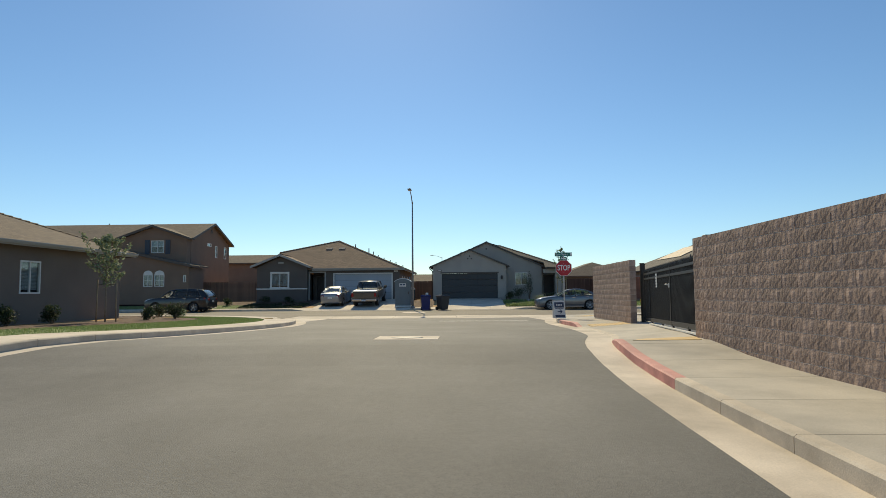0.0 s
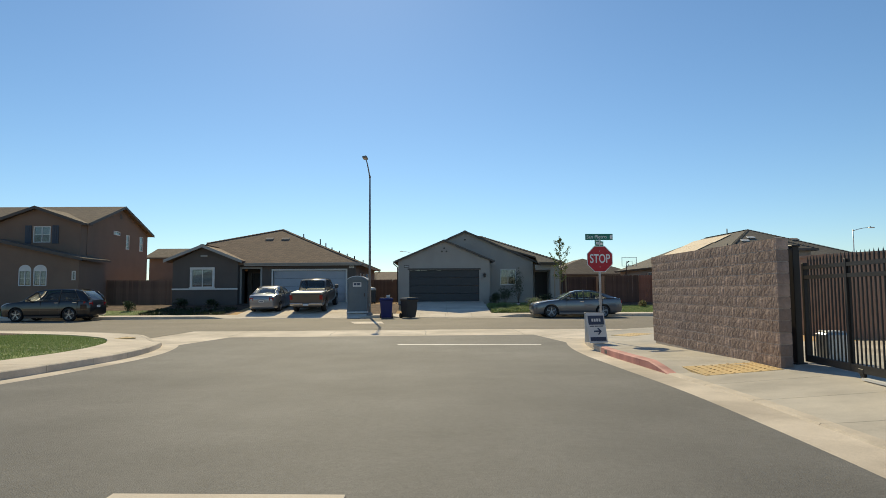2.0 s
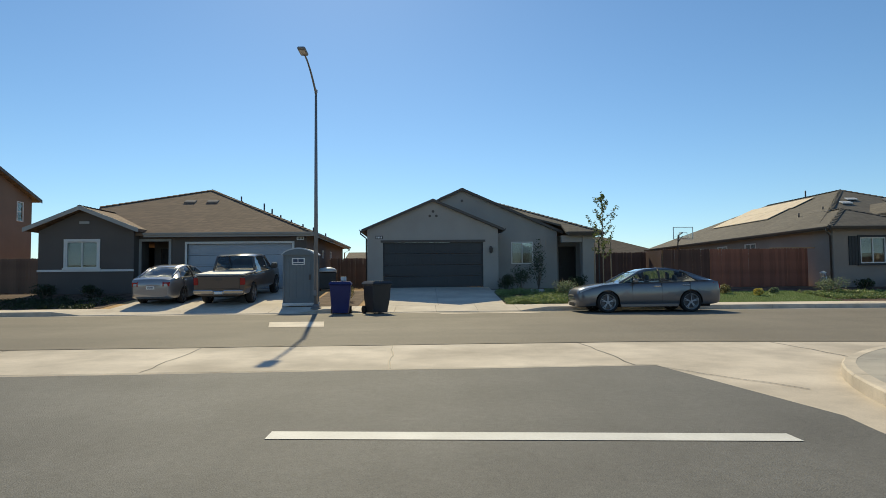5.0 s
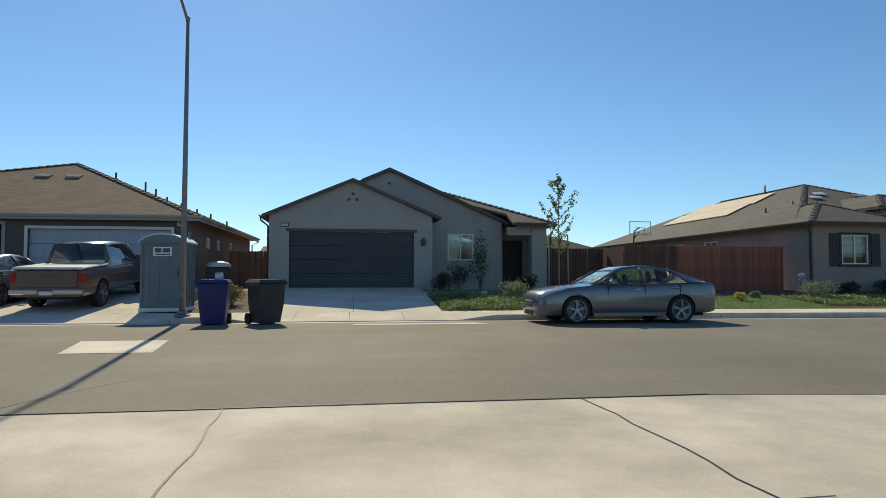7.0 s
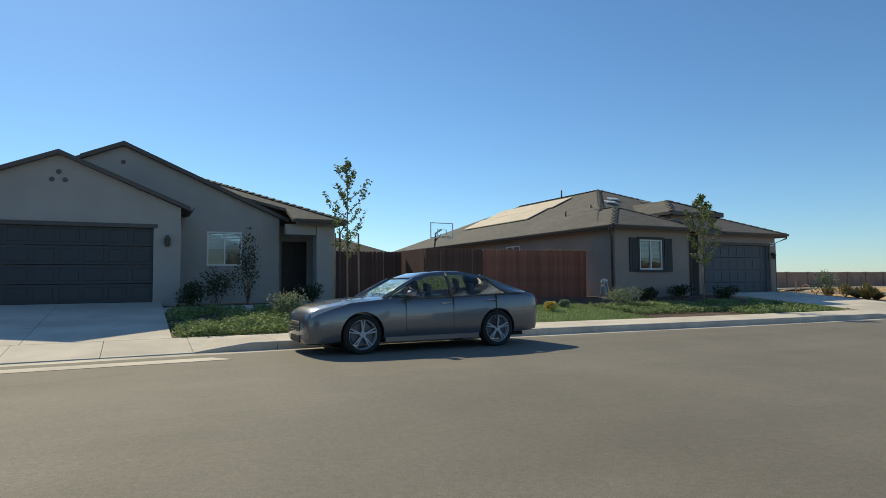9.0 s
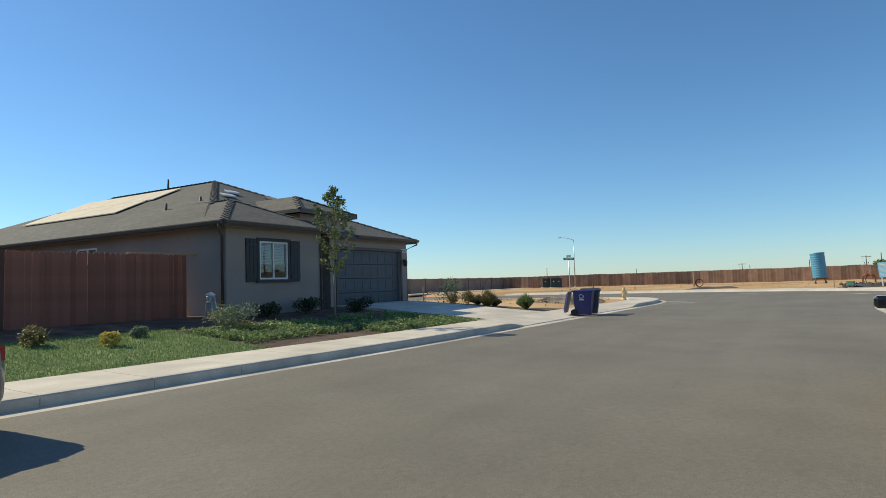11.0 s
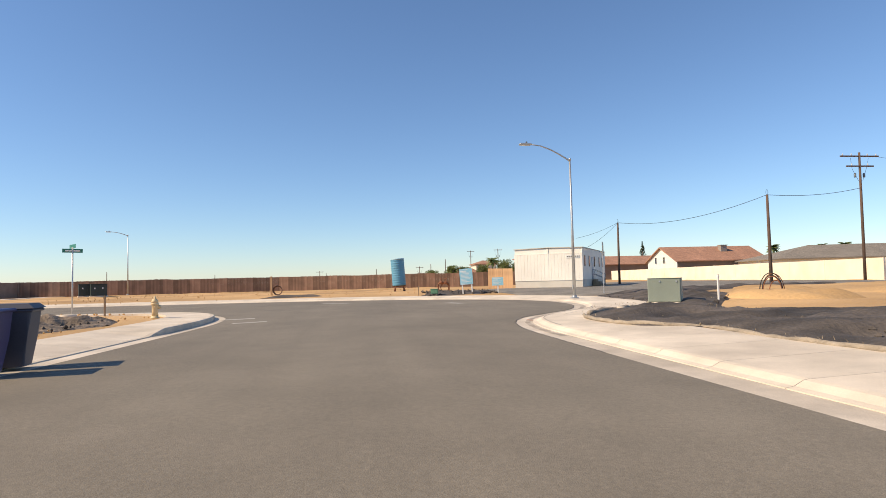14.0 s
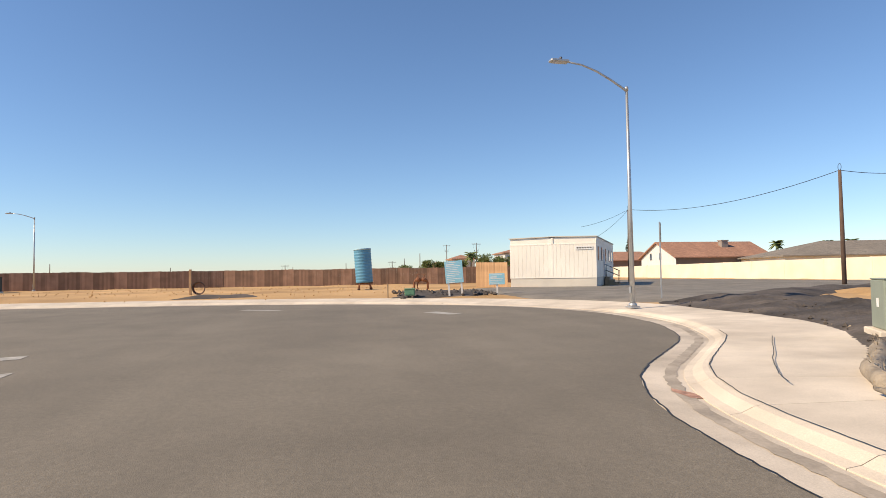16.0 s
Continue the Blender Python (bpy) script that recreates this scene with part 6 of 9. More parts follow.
def plain_house(label, x, y, rz, w, d, ze, zr, wall_mat, roof_mat, hip=0.0, z=0.3, chimney=None, windows=(), eave_shade_mat=None, stack=0.5, slits=()):
    """A far house: ridge along local x, gables or hips at its ends."""
    h = thing("house", label, "house", x, y, z, rz, group="far houses")
    hw, hd = w / 2, d / 2
    gab = [(0, ze), (d, ze), (hd, zr - 0.12)] if not hip else None
    # this long wall can carry the eave's shade as its own colour
    m = wall(h, (-hw, -hd), (hw, -hd), 0, ze, eave_shade_mat or wall_mat)
    wall(h, (hw, -hd), (hw, hd), 0, ze, wall_mat, (), gab)
    wall(h, (hw, hd), (-hw, hd), 0, ze, wall_mat)
    m2 = wall(h, (-hw, hd), (-hw, -hd), 0, ze, wall_mat, list(windows), gab)
    for q in windows:
        window(h, m2, *q, panes=1, blind=0)
    o = 0.45
    a, b = (-hw - o + hip, 0, zr), (hw + o - hip, 0, zr)
    e = ze + 0.05
    c = [(-hw - o, -hd - o, e), (hw + o, -hd - o, e), (hw + o, hd + o, e), (-hw - o, hd + o, e)]
    polys = [[c[0], c[1], b, a], [c[2], c[3], a, b]]
    if hip:
        polys += [[c[1], c[2], b], [c[3], c[0], a]]
    roof_slopes(h, polys, roof_mat, 0.18)
    if chimney:
        cx, cy = chimney
        bm = bmesh.new()
        bx(bm, cx - 0.6, cx + 0.6, cy - 0.5, cy + 0.5, ze, zr + stack, 0.03)
        bx(bm, cx - 0.7, cx + 0.7, cy - 0.6, cy + 0.6, zr + stack, zr + stack + 0.15)
        part("chimney", bm, STUCCO_TAUPE if stack == 0.0 else wall_mat, h)
    for y in slits:
        bm = bmesh.new()
        bx(bm, -hw - 0.05, -hw + 0.02, y - 0.42, y + 0.42, ze - 0.35, ze + 0.95, 0.01)
        w_ = part("window", bm, WHITE, h)
        bm = bmesh.new()
        bx(bm, -hw - 0.06, -hw - 0.052, y - 0.33, y + 0.33, ze - 0.27, ze + 0.87)
        part("pane", bm, PANE, w_)
    return h


# houses seen past and behind the near ones
plain_house("far grey house roof behind the fences", 6.5, 82, 90, 14, 11, 3.0, 5.4, STUCCO_BROWN, ROOF_GREY, 4.5)
plain_house("far brown house roof behind the fences", 18.9, 84, 90, 12, 10, 3.0, 5.0, STUCCO_BROWN, ROOF_TAN, 4.0)
plain_house("far brown house between the driveways", -1.2, 80, 0, 9, 10, 2.1, 3.5, STUCCO_BROWN, ROOF_TAN, 0.0)
plain_house("far tan house with a low ridge behind the fences", -22.9, 78, 0, 15, 6, 5.0, 6.25, STUCCO_TAN, ROOF_TAN, 0.0)


# ---- vehicles ----
def loft(bm, sections, close=True):
    rings = [[bm.verts.new(p) for p in s] for s in sections]
    k = len(rings[0])
    for a, b in zip(rings, rings[1:]):
        for j in range(k):
            bm.faces.new((a[j], a[(j + 1) % k], b[(j + 1) % k], b[j])).smooth = True
    if close:
        bm.faces.new(rings[0][::-1])
        bm.faces.new(rings[-1])
    return rings


def body_section(x, w, z0, zt, crown, tuck=0.93):
    """One cross-section of a car body, both sides."""
    zm = z0 + (zt - z0) * 0.45
    half = [(w * 0.80, z0), (w * 0.955, z0 + 0.03), (w * 0.978, z0 + 0.08), (w * 0.988, z0 + 0.15), (w * 0.995, z0 * 0.5 + zm * 0.5 + 0.04), (w, zm), (w * 0.998, zm + (zt - zm) * 0.25), (w * 0.99, zm + (zt - zm) * 0.5), (w * 0.977, zm + (zt - zm) * 0.72), (w * 0.955, zt - 0.045), (w * tuck, zt - 0.012), (w * 0.72, zt + crown * 0.6), (w * 0.3, zt + crown)]
    return [(x, y, z) for y, z in half] + [(x, -y, z) for y, z in half[::-1]]


def cut_arches(me, name, arches, width, r):
    """Wheel openings through the lower body."""
    ob = new("tmp_body", me)
    bm = bmesh.new()
    for x, z in arches:
        for s in (-1, 1):
            tube(bm, [(x, s * (width / 2 - 0.30), z), (x, s * (width / 2 + 0.2), z)], r, 28)
    bmesh.ops.recalc_face_normals(bm, faces=bm.faces[:])
    cm = bpy.data.meshes.new("tmp_cut")
    bm.to_mesh(cm)
    bm.free()
    cut = new("tmp_cut", cm)
    mod = ob.modifiers.new("cut", "BOOLEAN")
    mod.operation, mod.object, mod.solver = "DIFFERENCE", cut, "EXACT"
    dg = bpy.context.evaluated_depsgraph_get()
    res = bpy.data.meshes.new_from_object(ob.evaluated_get(dg))
    res.name = name
    res.set_sharp_from_angle(angle=radians(38))
    bpy.data.objects.remove(ob)
    bpy.data.objects.remove(cut)
    return res


def wheel(parent, x, y, z, r, side, spokes=8, width=0.22, rim_mat=None):
    """side: +1 or -1, the outer face's way along y."""
    bm = bmesh.new()
    prof = [(r * 0.75, -width / 2), (r * 0.93, -width / 2), (r, -width / 2 + 0.03), (r, width / 2 - 0.03), (r * 0.93, width / 2), (r * 0.75, width / 2)]
    seg = 32
    rings = [[bm.verts.new((q * math.cos(2 * math.pi * k / seg), t, q * math.sin(2 * math.pi * k / seg))) for k in range(seg)] for q, t in prof]
    for a, b in zip(rings, rings[1:] + rings[:1]):
        for k in range(seg):
            bm.faces.new((a[k], a[(k + 1) % seg], b[(k + 1) % seg], b[k])).smooth = True
    w = part("wheel", bm, RUBBER, parent, "black tyre")
    w.matrix_basis = pose(x, y, z)
    bm = bmesh.new()
    o = side * width / 2
    for k in range(seg):
        a, b = 2 * math.pi * k / seg, 2 * math.pi * (k + 1) / seg
        ring = [(r * 0.76, o * 0.9), (r * 0.72, o * 0.95), (r * 0.70, o * 0.6), (r * 0.68, -o * 0.5)]
        for p, q in zip(ring, ring[1:]):
            bm.faces.new([bm.verts.new((R * math.cos(t), d, R * math.sin(t))) for R, d, t in ((p[0], p[1], a), (p[0], p[1], b), (q[0], q[1], b), (q[0], q[1], a))])
    for k in range(spokes):
        t = 2 * math.pi * k / spokes + 0.3
        for dt in (-0.12, 0.12):
            a0, a1 = Vector((math.cos(t + dt * 0.4), 0, math.sin(t + dt * 0.4))), Vector((math.cos(t + dt), 0, math.sin(t + dt)))
            n_ = Vector((-a1.z, 0, a1.x))
            p0, p1 = a0 * r * 0.12, a1 * r * 0.73
            prism(bm, [p0 + n_ * 0.013 + Vector((0, o * 0.82, 0)), p1 + n_ * 0.010 + Vector((0, o * 0.92, 0)), p1 - n_ * 0.010 + Vector((0, o * 0.92, 0)), p0 - n_ * 0.013 + Vector((0, o * 0.82, 0))], shift=(0, -o * 0.25, 0))
    tube(bm, [(0, o * 0.55, 0), (0, o * 0.88, 0)], r * 0.16, 14)
    part("rim", bm, rim_mat or ALLOY, w, "alloy rim with twin spokes")
    bm = bmesh.new()
    tube(bm, [(0, -o * 0.6, 0), (0, o * 0.15, 0)], r * 0.60, 24)
    part("brake_disc", bm, DARKSTEEL, w)
    return w


def car(name, label, category, x, y, z, rz, paint, length, width, deck, cabin, wheels, r, zc=0.24, seats=True, group="parked vehicles", shade=False, pitch=0.0):
    """deck: (x, top z, half-width factor) along the body from the nose at x=0 to the tail;
    cabin: (x, z, half-width factor) along the glasshouse's top line, both ends on the deck."""
    c = thing(name, label, category, x, y, z, rz, group=group)
    c.matrix_basis = pose(x, y, z, 0, 0, rz) @ pose(0, 0, 0, 0, pitch, 0)
    hw = width / 2
    bm = bmesh.new()
    dx = [q[0] for q in deck]
    fine = sorted(set(dx) | {round(0.1 + 0.09 * k, 3) for k in range(int((length - 0.2) / 0.09))})
    fine = [a for a, b in zip(fine, fine[1:] + [1e9]) if a in dx or (b - a > 0.03 and min(abs(a - d) for d in dx) > 0.03)]
    loft(bm, [body_section(a - length / 2, hw * np.interp(a, dx, [q[2] for q in deck]), zc + float(np.interp(a, dx, [q[3] if len(q) > 3 else 0 for q in deck])), float(np.interp(a, dx, [q[1] for q in deck])), 0.03) for a in fine])
    bmesh.ops.recalc_face_normals(bm, faces=bm.faces[:])
    me = bpy.data.meshes.new("body")
    bm.to_mesh(me)
    bm.free()
    me = cut_arches(me, "body", [(wx - length / 2, r) for wx in wheels], width, r * 1.13)
    me.materials.clear()
    me.materials.append(paint)
    body = new("body", me)
    body.parent = c
    deck_z = lambda q: float(np.interp(q, [d[0] for d in deck], [d[1] for d in deck]))  # noqa: E731
    # glass: one shell from the belt line to the roof edge
    rows = []
    for q, zt, wf in cabin:
        zb = deck_z(q) - 0.02
        rows.append((q - length / 2, zb, max(zt, zb + 0.02), hw * 0.93, hw * wf))
    bm = bmesh.new()
    secs = [[(a, wb, zb), (a, wb - (wb - wt) * 0.35, zb + (zt - zb) * 0.5), (a, wt, zt), (a, wt * 0.6, zt + 0.012), (a, -wt * 0.6, zt + 0.012), (a, -wt, zt), (a, -(wb - (wb - wt) * 0.35), zb + (zt - zb) * 0.5), (a, -wb, zb)] for a, zb, zt, wb, wt in rows]
    rings = [[bm.verts.new(p) for p in s] for s in secs]
    for a, b in zip(rings, rings[1:]):
        for j in range(7):
            bm.faces.new((a[j], a[j + 1], b[j + 1], b[j])).smooth = True
    part("glasshouse", bm, CAR_GLASS, c, "tinted car glass").visible_shadow = False
    # roof skin over the upper part, and pillars
    top = max(s[2] for s in rows)
    roof_rows = [i for i, s in enumerate(rows) if s[2] > top - 0.13]
    bm = bmesh.new()
    rs = []
    for i in roof_rows:
        a, zb, zt, wb, wt = rows[i]
        rs.append([(a, wt + 0.035, zt - 0.055), (a, wt + 0.012, zt + 0.008), (a, wt * 0.6, zt + 0.026), (a, -wt * 0.6, zt + 0.026), (a, -wt - 0.012, zt + 0.008), (a, -wt - 0.035, zt - 0.055)])
    rr = [[bm.verts.new(p) for p in s] for s in rs]
    for a, b in zip(rr, rr[1:]):
        for j in range(5):
            bm.faces.new((a[j], a[j + 1], b[j + 1], b[j])).smooth = True
    part("roof", bm, paint, c)
    ends = [(rows[0], rows[roof_rows[0]]), (rows[-1], rows[roof_rows[-1]])]
    mids = [(roof_rows[len(roof_rows) // 2],)]
    for s in (-1, 1):
        for a, b in ends:
            bm = bmesh.new()
            i0, i1 = rows.index(a), rows.index(b)
            step = 1 if i1 >= i0 else -1
            line = [(rows[i][0], s * (rows[i][4] + 0.014), rows[i][2] - 0.01) for i in range(i0, i1 + step, step)]
            tube(bm, line, 0.042, 6)
            part("pillar", bm, paint, c)
        i = mids[0][0]
        a, zb, zt, wb, wt = rows[i]
        bm = bmesh.new()
        tube(bm, [(a, s * (wb + 0.004), zb), (a, s * (wb - (wb - wt) * 0.35 + 0.006), zb + (zt - zb) * 0.5), (a, s * (wt + 0.01), zt - 0.03)], 0.035, 6)
        part("pillar", bm, FASCIA, c)
        # painted quarter behind the rear door glass, dark frame round the side glass
        cq, cz, cw = [q[0] for q in cabin], [q[1] for q in cabin], [q[2] for q in cabin]
        q_end = cabin[-1][0]
        skin = []
        for v in (0.0, 0.35, 0.7, 1.0):
            line = []
            for u in (0.0, 0.25, 0.5, 0.75, 1.0):
                q0 = q_end - length * (0.085 + 0.085 * v)
                q = q0 + (q_end - q0) * u
                zb = deck_z(q) - 0.02
                zt = max(float(np.interp(q, cq, cz)), zb + 0.02)
                wb, wt = hw * 0.93, hw * float(np.interp(q, cq, cw))
                w_ = wb - (wb - wt) * (0.7 * v if v < 0.5 else 0.35 + 1.3 * (v - 0.5))
                line.append(Vector((q - length / 2, s * (w_ + 0.022), zb + (zt - zb) * v)))
            skin.append(line)
        bm = bmesh.new()
        vs = [[bm.verts.new(p) for p in line] for line in skin]
        for p, q in zip(vs, vs[1:]):
            for j in range(4):
                bm.faces.new((p[j], p[j + 1], q[j + 1], q[j])).smooth = True
        part("quarter_panel", bm, paint, c)
        bm = bmesh.new()
        tube(bm, [line[0] for line in skin], 0.02, 6)
        part("glass_frame", bm, FASCIA, c)
        # belt moulding, door seams, handles, mirror
        bm = bmesh.new()
        b0, b1 = cabin[0][0] + 0.35, cabin[-1][0] - 0.15
        tube(bm, [(q - length / 2, s * hw * 0.945, deck_z(q) - 0.02) for q in np.linspace(b0, b1, 7)], 0.014, 6)
        part("belt_moulding", bm, FASCIA, c)
        mx = rows[0][0] + 0.42
        bm = bmesh.new()
        bx(bm, mx - 0.05, mx + 0.10, min(s * (hw + 0.02), s * (hw + 0.20)), max(s * (hw + 0.02), s * (hw + 0.20)), deck_z(cabin[0][0] + 0.42) - 0.0, deck_z(cabin[0][0] + 0.42) + 0.13, 0.03)
        bx(bm, mx - 0.02, mx + 0.04, min(s * hw * 0.9, s * (hw + 0.05)), max(s * hw * 0.9, s * (hw + 0.05)), deck_z(cabin[0][0] + 0.42) - 0.0, deck_z(cabin[0][0] + 0.42) + 0.05)
        part("mirror", bm, paint, c)
        i0 = rows[mids[0][0]][0]
        for hx in (i0 - 0.12, i0 + 0.85):
            bm = bmesh.new()
            zz = deck_z(hx + length / 2) - 0.13
            bx(bm, hx - 0.11, hx + 0.11, min(s * (hw * 0.985), s * (hw * 0.985 + 0.035)), max(s * (hw * 0.985), s * (hw * 0.985 + 0.035)), zz - 0.012, zz + 0.016, 0.006)
            part("door_handle", bm, CHROME, c)
        for sx in (i0 - 0.95, i0 + 0.03, i0 + 0.98):
            bm = bmesh.new()
            q = sx + length / 2
            bx(bm, sx - 0.004, sx + 0.004, min(s * hw * 0.94, s * (hw * 1.001)), max(s * hw * 0.94, s * (hw * 1.001)), zc + 0.12, deck_z(q) - 0.03)
            part("door_seam", bm, FASCIA, c)
        bm = bmesh.new()
        bx(bm, wheels[0] - length / 2 + r * 1.2, wheels[1] - length / 2 - r * 1.2, min(s * hw * 0.93, s * hw * 0.985), max(s * hw * 0.93, s * hw * 0.985), zc - 0.05, zc + 0.05, 0.01)
        part("sill", bm, paint, c)
    for wx in wheels:
        for s in (-1, 1):
            wheel(c, wx - length / 2, s * (hw - 0.125), r, r, s, 5, 0.22, ALLOY_DARK if shade else None)
    # lamps and bumpers
    zt_ = deck[-2][1]
    for s in (-1, 1):
        bm = bmesh.new()
        rows_h = []
        for k in range(7):
            q = length * (0.022 + 0.125 * k / 6)
            sec = body_section(q - length / 2, hw * float(np.interp(q, dx, [d[2] for d in deck])), zc + float(np.interp(q, dx, [d[3] if len(d) > 3 else 0 for d in deck])), deck_z(q), 0.03)[6:12]
            lo, hi = 1.9 + 1.5 * k / 6, 4.75 - 1.0 * k / 6
            row = []
            for v in np.linspace(lo, hi, 5):
                i = min(int(v), 4)
                p = Vector(sec[i]).lerp(Vector(sec[i + 1]), v - i)
                row.append(bm.verts.new((p.x - 0.01, s * (p.y + 0.008), p.z + 0.006)))
            rows_h.append(row)
        for p, q in zip(rows_h, rows_h[1:]):
            for j in range(4):
                bm.faces.new((p[j], p[j + 1], q[j + 1], q[j])).smooth = True
        part("headlight", bm, LAMP_LENS, c)
        bm = bmesh.new()
        x1 = length / 2
        w1 = hw * deck[-2][2]
        prism(bm, [(x1 - 0.30, s * w1 * 1.035, zt_ - 0.03), (x1 - 0.02, s * w1 * 0.92, zt_ - 0.10), (x1 + 0.005, s * w1 * 0.62, zt_ - 0.10), (x1 - 0.06, s * w1 * 0.62, zt_ - 0.03)], down=0.15)
        part("tail_light", bm, TAIL_LENS, c)
    bm = bmesh.new()
    bx(bm, -length / 2 - 0.012, -length / 2 + 0.06, -hw * 0.36, hw * 0.36, 0.22, 0.34, 0.01)
    part("lower_intake", bm, RUBBER, c)
    bm = bmesh.new()
    zn = deck[0][1] + 0.07
    bx(bm, -length / 2 - 0.012, -length / 2 + 0.06, -hw * 0.36, hw * 0.36, zn - 0.24, zn - 0.06, 0.01)
    gr = part("grille", bm, FASCIA, c)
    for k in range(3):
        bm = bmesh.new()
        bx(bm, -length / 2 - 0.025, -length / 2 - 0.008, -hw * 0.36, hw * 0.36, zn - 0.22 + 0.055 * k, zn - 0.20 + 0.055 * k, 0.004)
        part("grille_bar", bm, CHROME, gr, "chrome grille bar")
    bm = bmesh.new()
    bx(bm, length / 2 - 0.05, length / 2 + 0.012, -0.16, 0.16, zt_ - 0.36, zt_ - 0.24)
    pl = part("plate", bm, SIGN_WHITE, c)
    bm = bmesh.new()
    bx(bm, length / 2 + 0.0125, length / 2 + 0.016, -0.11, 0.11, zt_ - 0.32, zt_ - 0.28)
    part("print_bar", bm, SIGN_SLATE, pl)
    bm = bmesh.new()
    bx(bm, -length / 2 + 0.4, length / 2 - 0.35, -hw * 0.72, hw * 0.72, zc - 0.06, zc + 0.03)
    part("underbody", bm, RUBBER, c)
    if seats:
        fx = rows[mids[0][0]][0]
        for sx in (fx - 0.35, fx + 0.6):
            for s in (-1, 1):
                bm = bmesh.new()
                bx(bm, sx, sx + 0.16, s * 0.36 - 0.24, s * 0.36 + 0.24, 0.45, 1.02, 0.05)
                bx(bm, sx + 0.02, sx + 0.12, s * 0.36 - 0.12, s * 0.36 + 0.12, 1.04, 1.2, 0.03)
                part("seat", bm, SEAT, c)
        bm = bmesh.new()
        bx(bm, rows[0][0] + 0.45, rows[0][0] + 0.75, -hw * 0.8, hw * 0.8, 0.6, deck_z(cabin[0][0]) - 0.03, 0.04)
        part("dashboard", bm, FASCIA, c)
        bm = bmesh.new()
        pts = [(fx - 0.72 + 0.02 * math.sin(t), -0.36 + 0.18 * math.cos(t), 0.98 + 0.18 * math.sin(t)) for t in np.linspace(0, 2 * math.pi, 15)]
        tube(bm, pts, 0.014, 6, False)
        part("steering_wheel", bm, FASCIA, c)
    if shade:
        a, b = rows[0], rows[roof_rows[0]]
        bm = bmesh.new()
        d = 0.06
        prism(bm, [(a[0] + 0.12 + d, -a[3] * 0.88, a[1] + 0.06), (a[0] + 0.12 + d, a[3] * 0.88, a[1] + 0.06), (b[0] + d - 0.02, b[4] * 0.9, b[2] - 0.06), (b[0] + d - 0.02, -b[4] * 0.9, b[2] - 0.06)], shift=(0.01, 0, 0))
        part("sunshade", bm, SHADE_FOIL, c, "teal and silver windscreen sunshade")
    return c


SEDAN_DECK = [(0, 0.58, 0.60, 0.02), (0.03, 0.66, 0.70, -0.03), (0.09, 0.735, 0.80, -0.05), (0.2, 0.795, 0.885, -0.05), (0.4, 0.85, 0.945, -0.04), (0.8, 0.92, 0.985), (1.5, 0.985, 1.0), (2.1, 0.985, 1.0), (2.7, 0.995, 1.0), (3.4, 1.02, 1.0), (4.0, 1.05, 0.985), (4.5, 1.065, 0.93), (4.74, 1.01, 0.86, 0.04), (4.84, 0.86, 0.74, 0.12)]
SEDAN_CABIN = [(1.42, 0.985, 0.80), (1.72, 1.15, 0.75), (2.06, 1.33, 0.69), (2.36, 1.42, 0.66), (2.75, 1.455, 0.65), (3.15, 1.445, 0.65), (3.5, 1.385, 0.65), (3.85, 1.27, 0.67), (4.18, 1.15, 0.70), (4.42, 1.075, 0.74)]
car("sedan", "dark grey four-door sedan with alloy wheels, parked at the kerb", "car", 8.56 - 0.02, 41.44, 0.0, 0, CAR_GREY, 4.84, 1.86, SEDAN_DECK, SEDAN_CABIN, (0.98, 3.756), 0.352, shade=True)
car("sedan", "silver sedan parked nose-in on the driveway", "car", -9.45, 46.95, 0.44, -90 - 2, CAR_SILVER, 4.6, 1.80, [(q[0] * 4.6 / 4.84, q[1], *q[2:]) for q in SEDAN_DECK], [(q[0] * 4.6 / 4.84, q[1], q[2]) for q in SEDAN_CABIN], (0.93, 3.60), 0.32, pitch=5.2)
SUV_DECK = [(0, 0.75, 0.70, 0.08), (0.12, 0.90, 0.86, 0.02), (0.4, 1.0, 0.95), (1.0, 1.06, 1.0), (1.5, 1.09, 1.0), (2.6, 1.11, 1.0), (3.6, 1.13, 1.0), (4.4, 1.14, 0.98), (4.72, 1.1, 0.92, 0.05), (4.8, 0.9, 0.84, 0.12)]
SUV_CABIN = [(1.25, 1.08, 0.84), (1.6, 1.35, 0.78), (1.95, 1.6, 0.72), (2.3, 1.68, 0.70), (3.2, 1.71, 0.70), (4.0, 1.68, 0.70), (4.35, 1.58, 0.72), (4.6, 1.35, 0.76), (4.74, 1.13, 0.8)]
car("suv", "black sport utility vehicle parked at the far kerb", "car", -19.95, 41.6, 0.0, 0, CAR_DARK, 4.8, 1.92, SUV_DECK, SUV_CABIN, (0.95, 3.75), 0.37)
car("sedan", "blue-black sedan with alloy wheels, parked before the bend", "car", 15.15, 32.1, 0.0, 180, CAR_DARK, 4.7, 1.84, [(q[0] * 4.7 / 4.84, q[1], *q[2:]) for q in SEDAN_DECK], [(q[0] * 4.7 / 4.84, q[1], q[2]) for q in SEDAN_CABIN], (0.92, 3.66), 0.34)
car("hatchback", "dark parked car further along the kerb", "car", -31.5, 41.8, 0.0, 180, CAR_DARK, 4.4, 1.8, [(q[0] * 4.4 / 4.84, q[1], *q[2:]) for q in SEDAN_DECK], [(q[0] * 4.4 / 4.84, q[1], q[2]) for q in SEDAN_CABIN], (0.9, 3.45), 0.32)


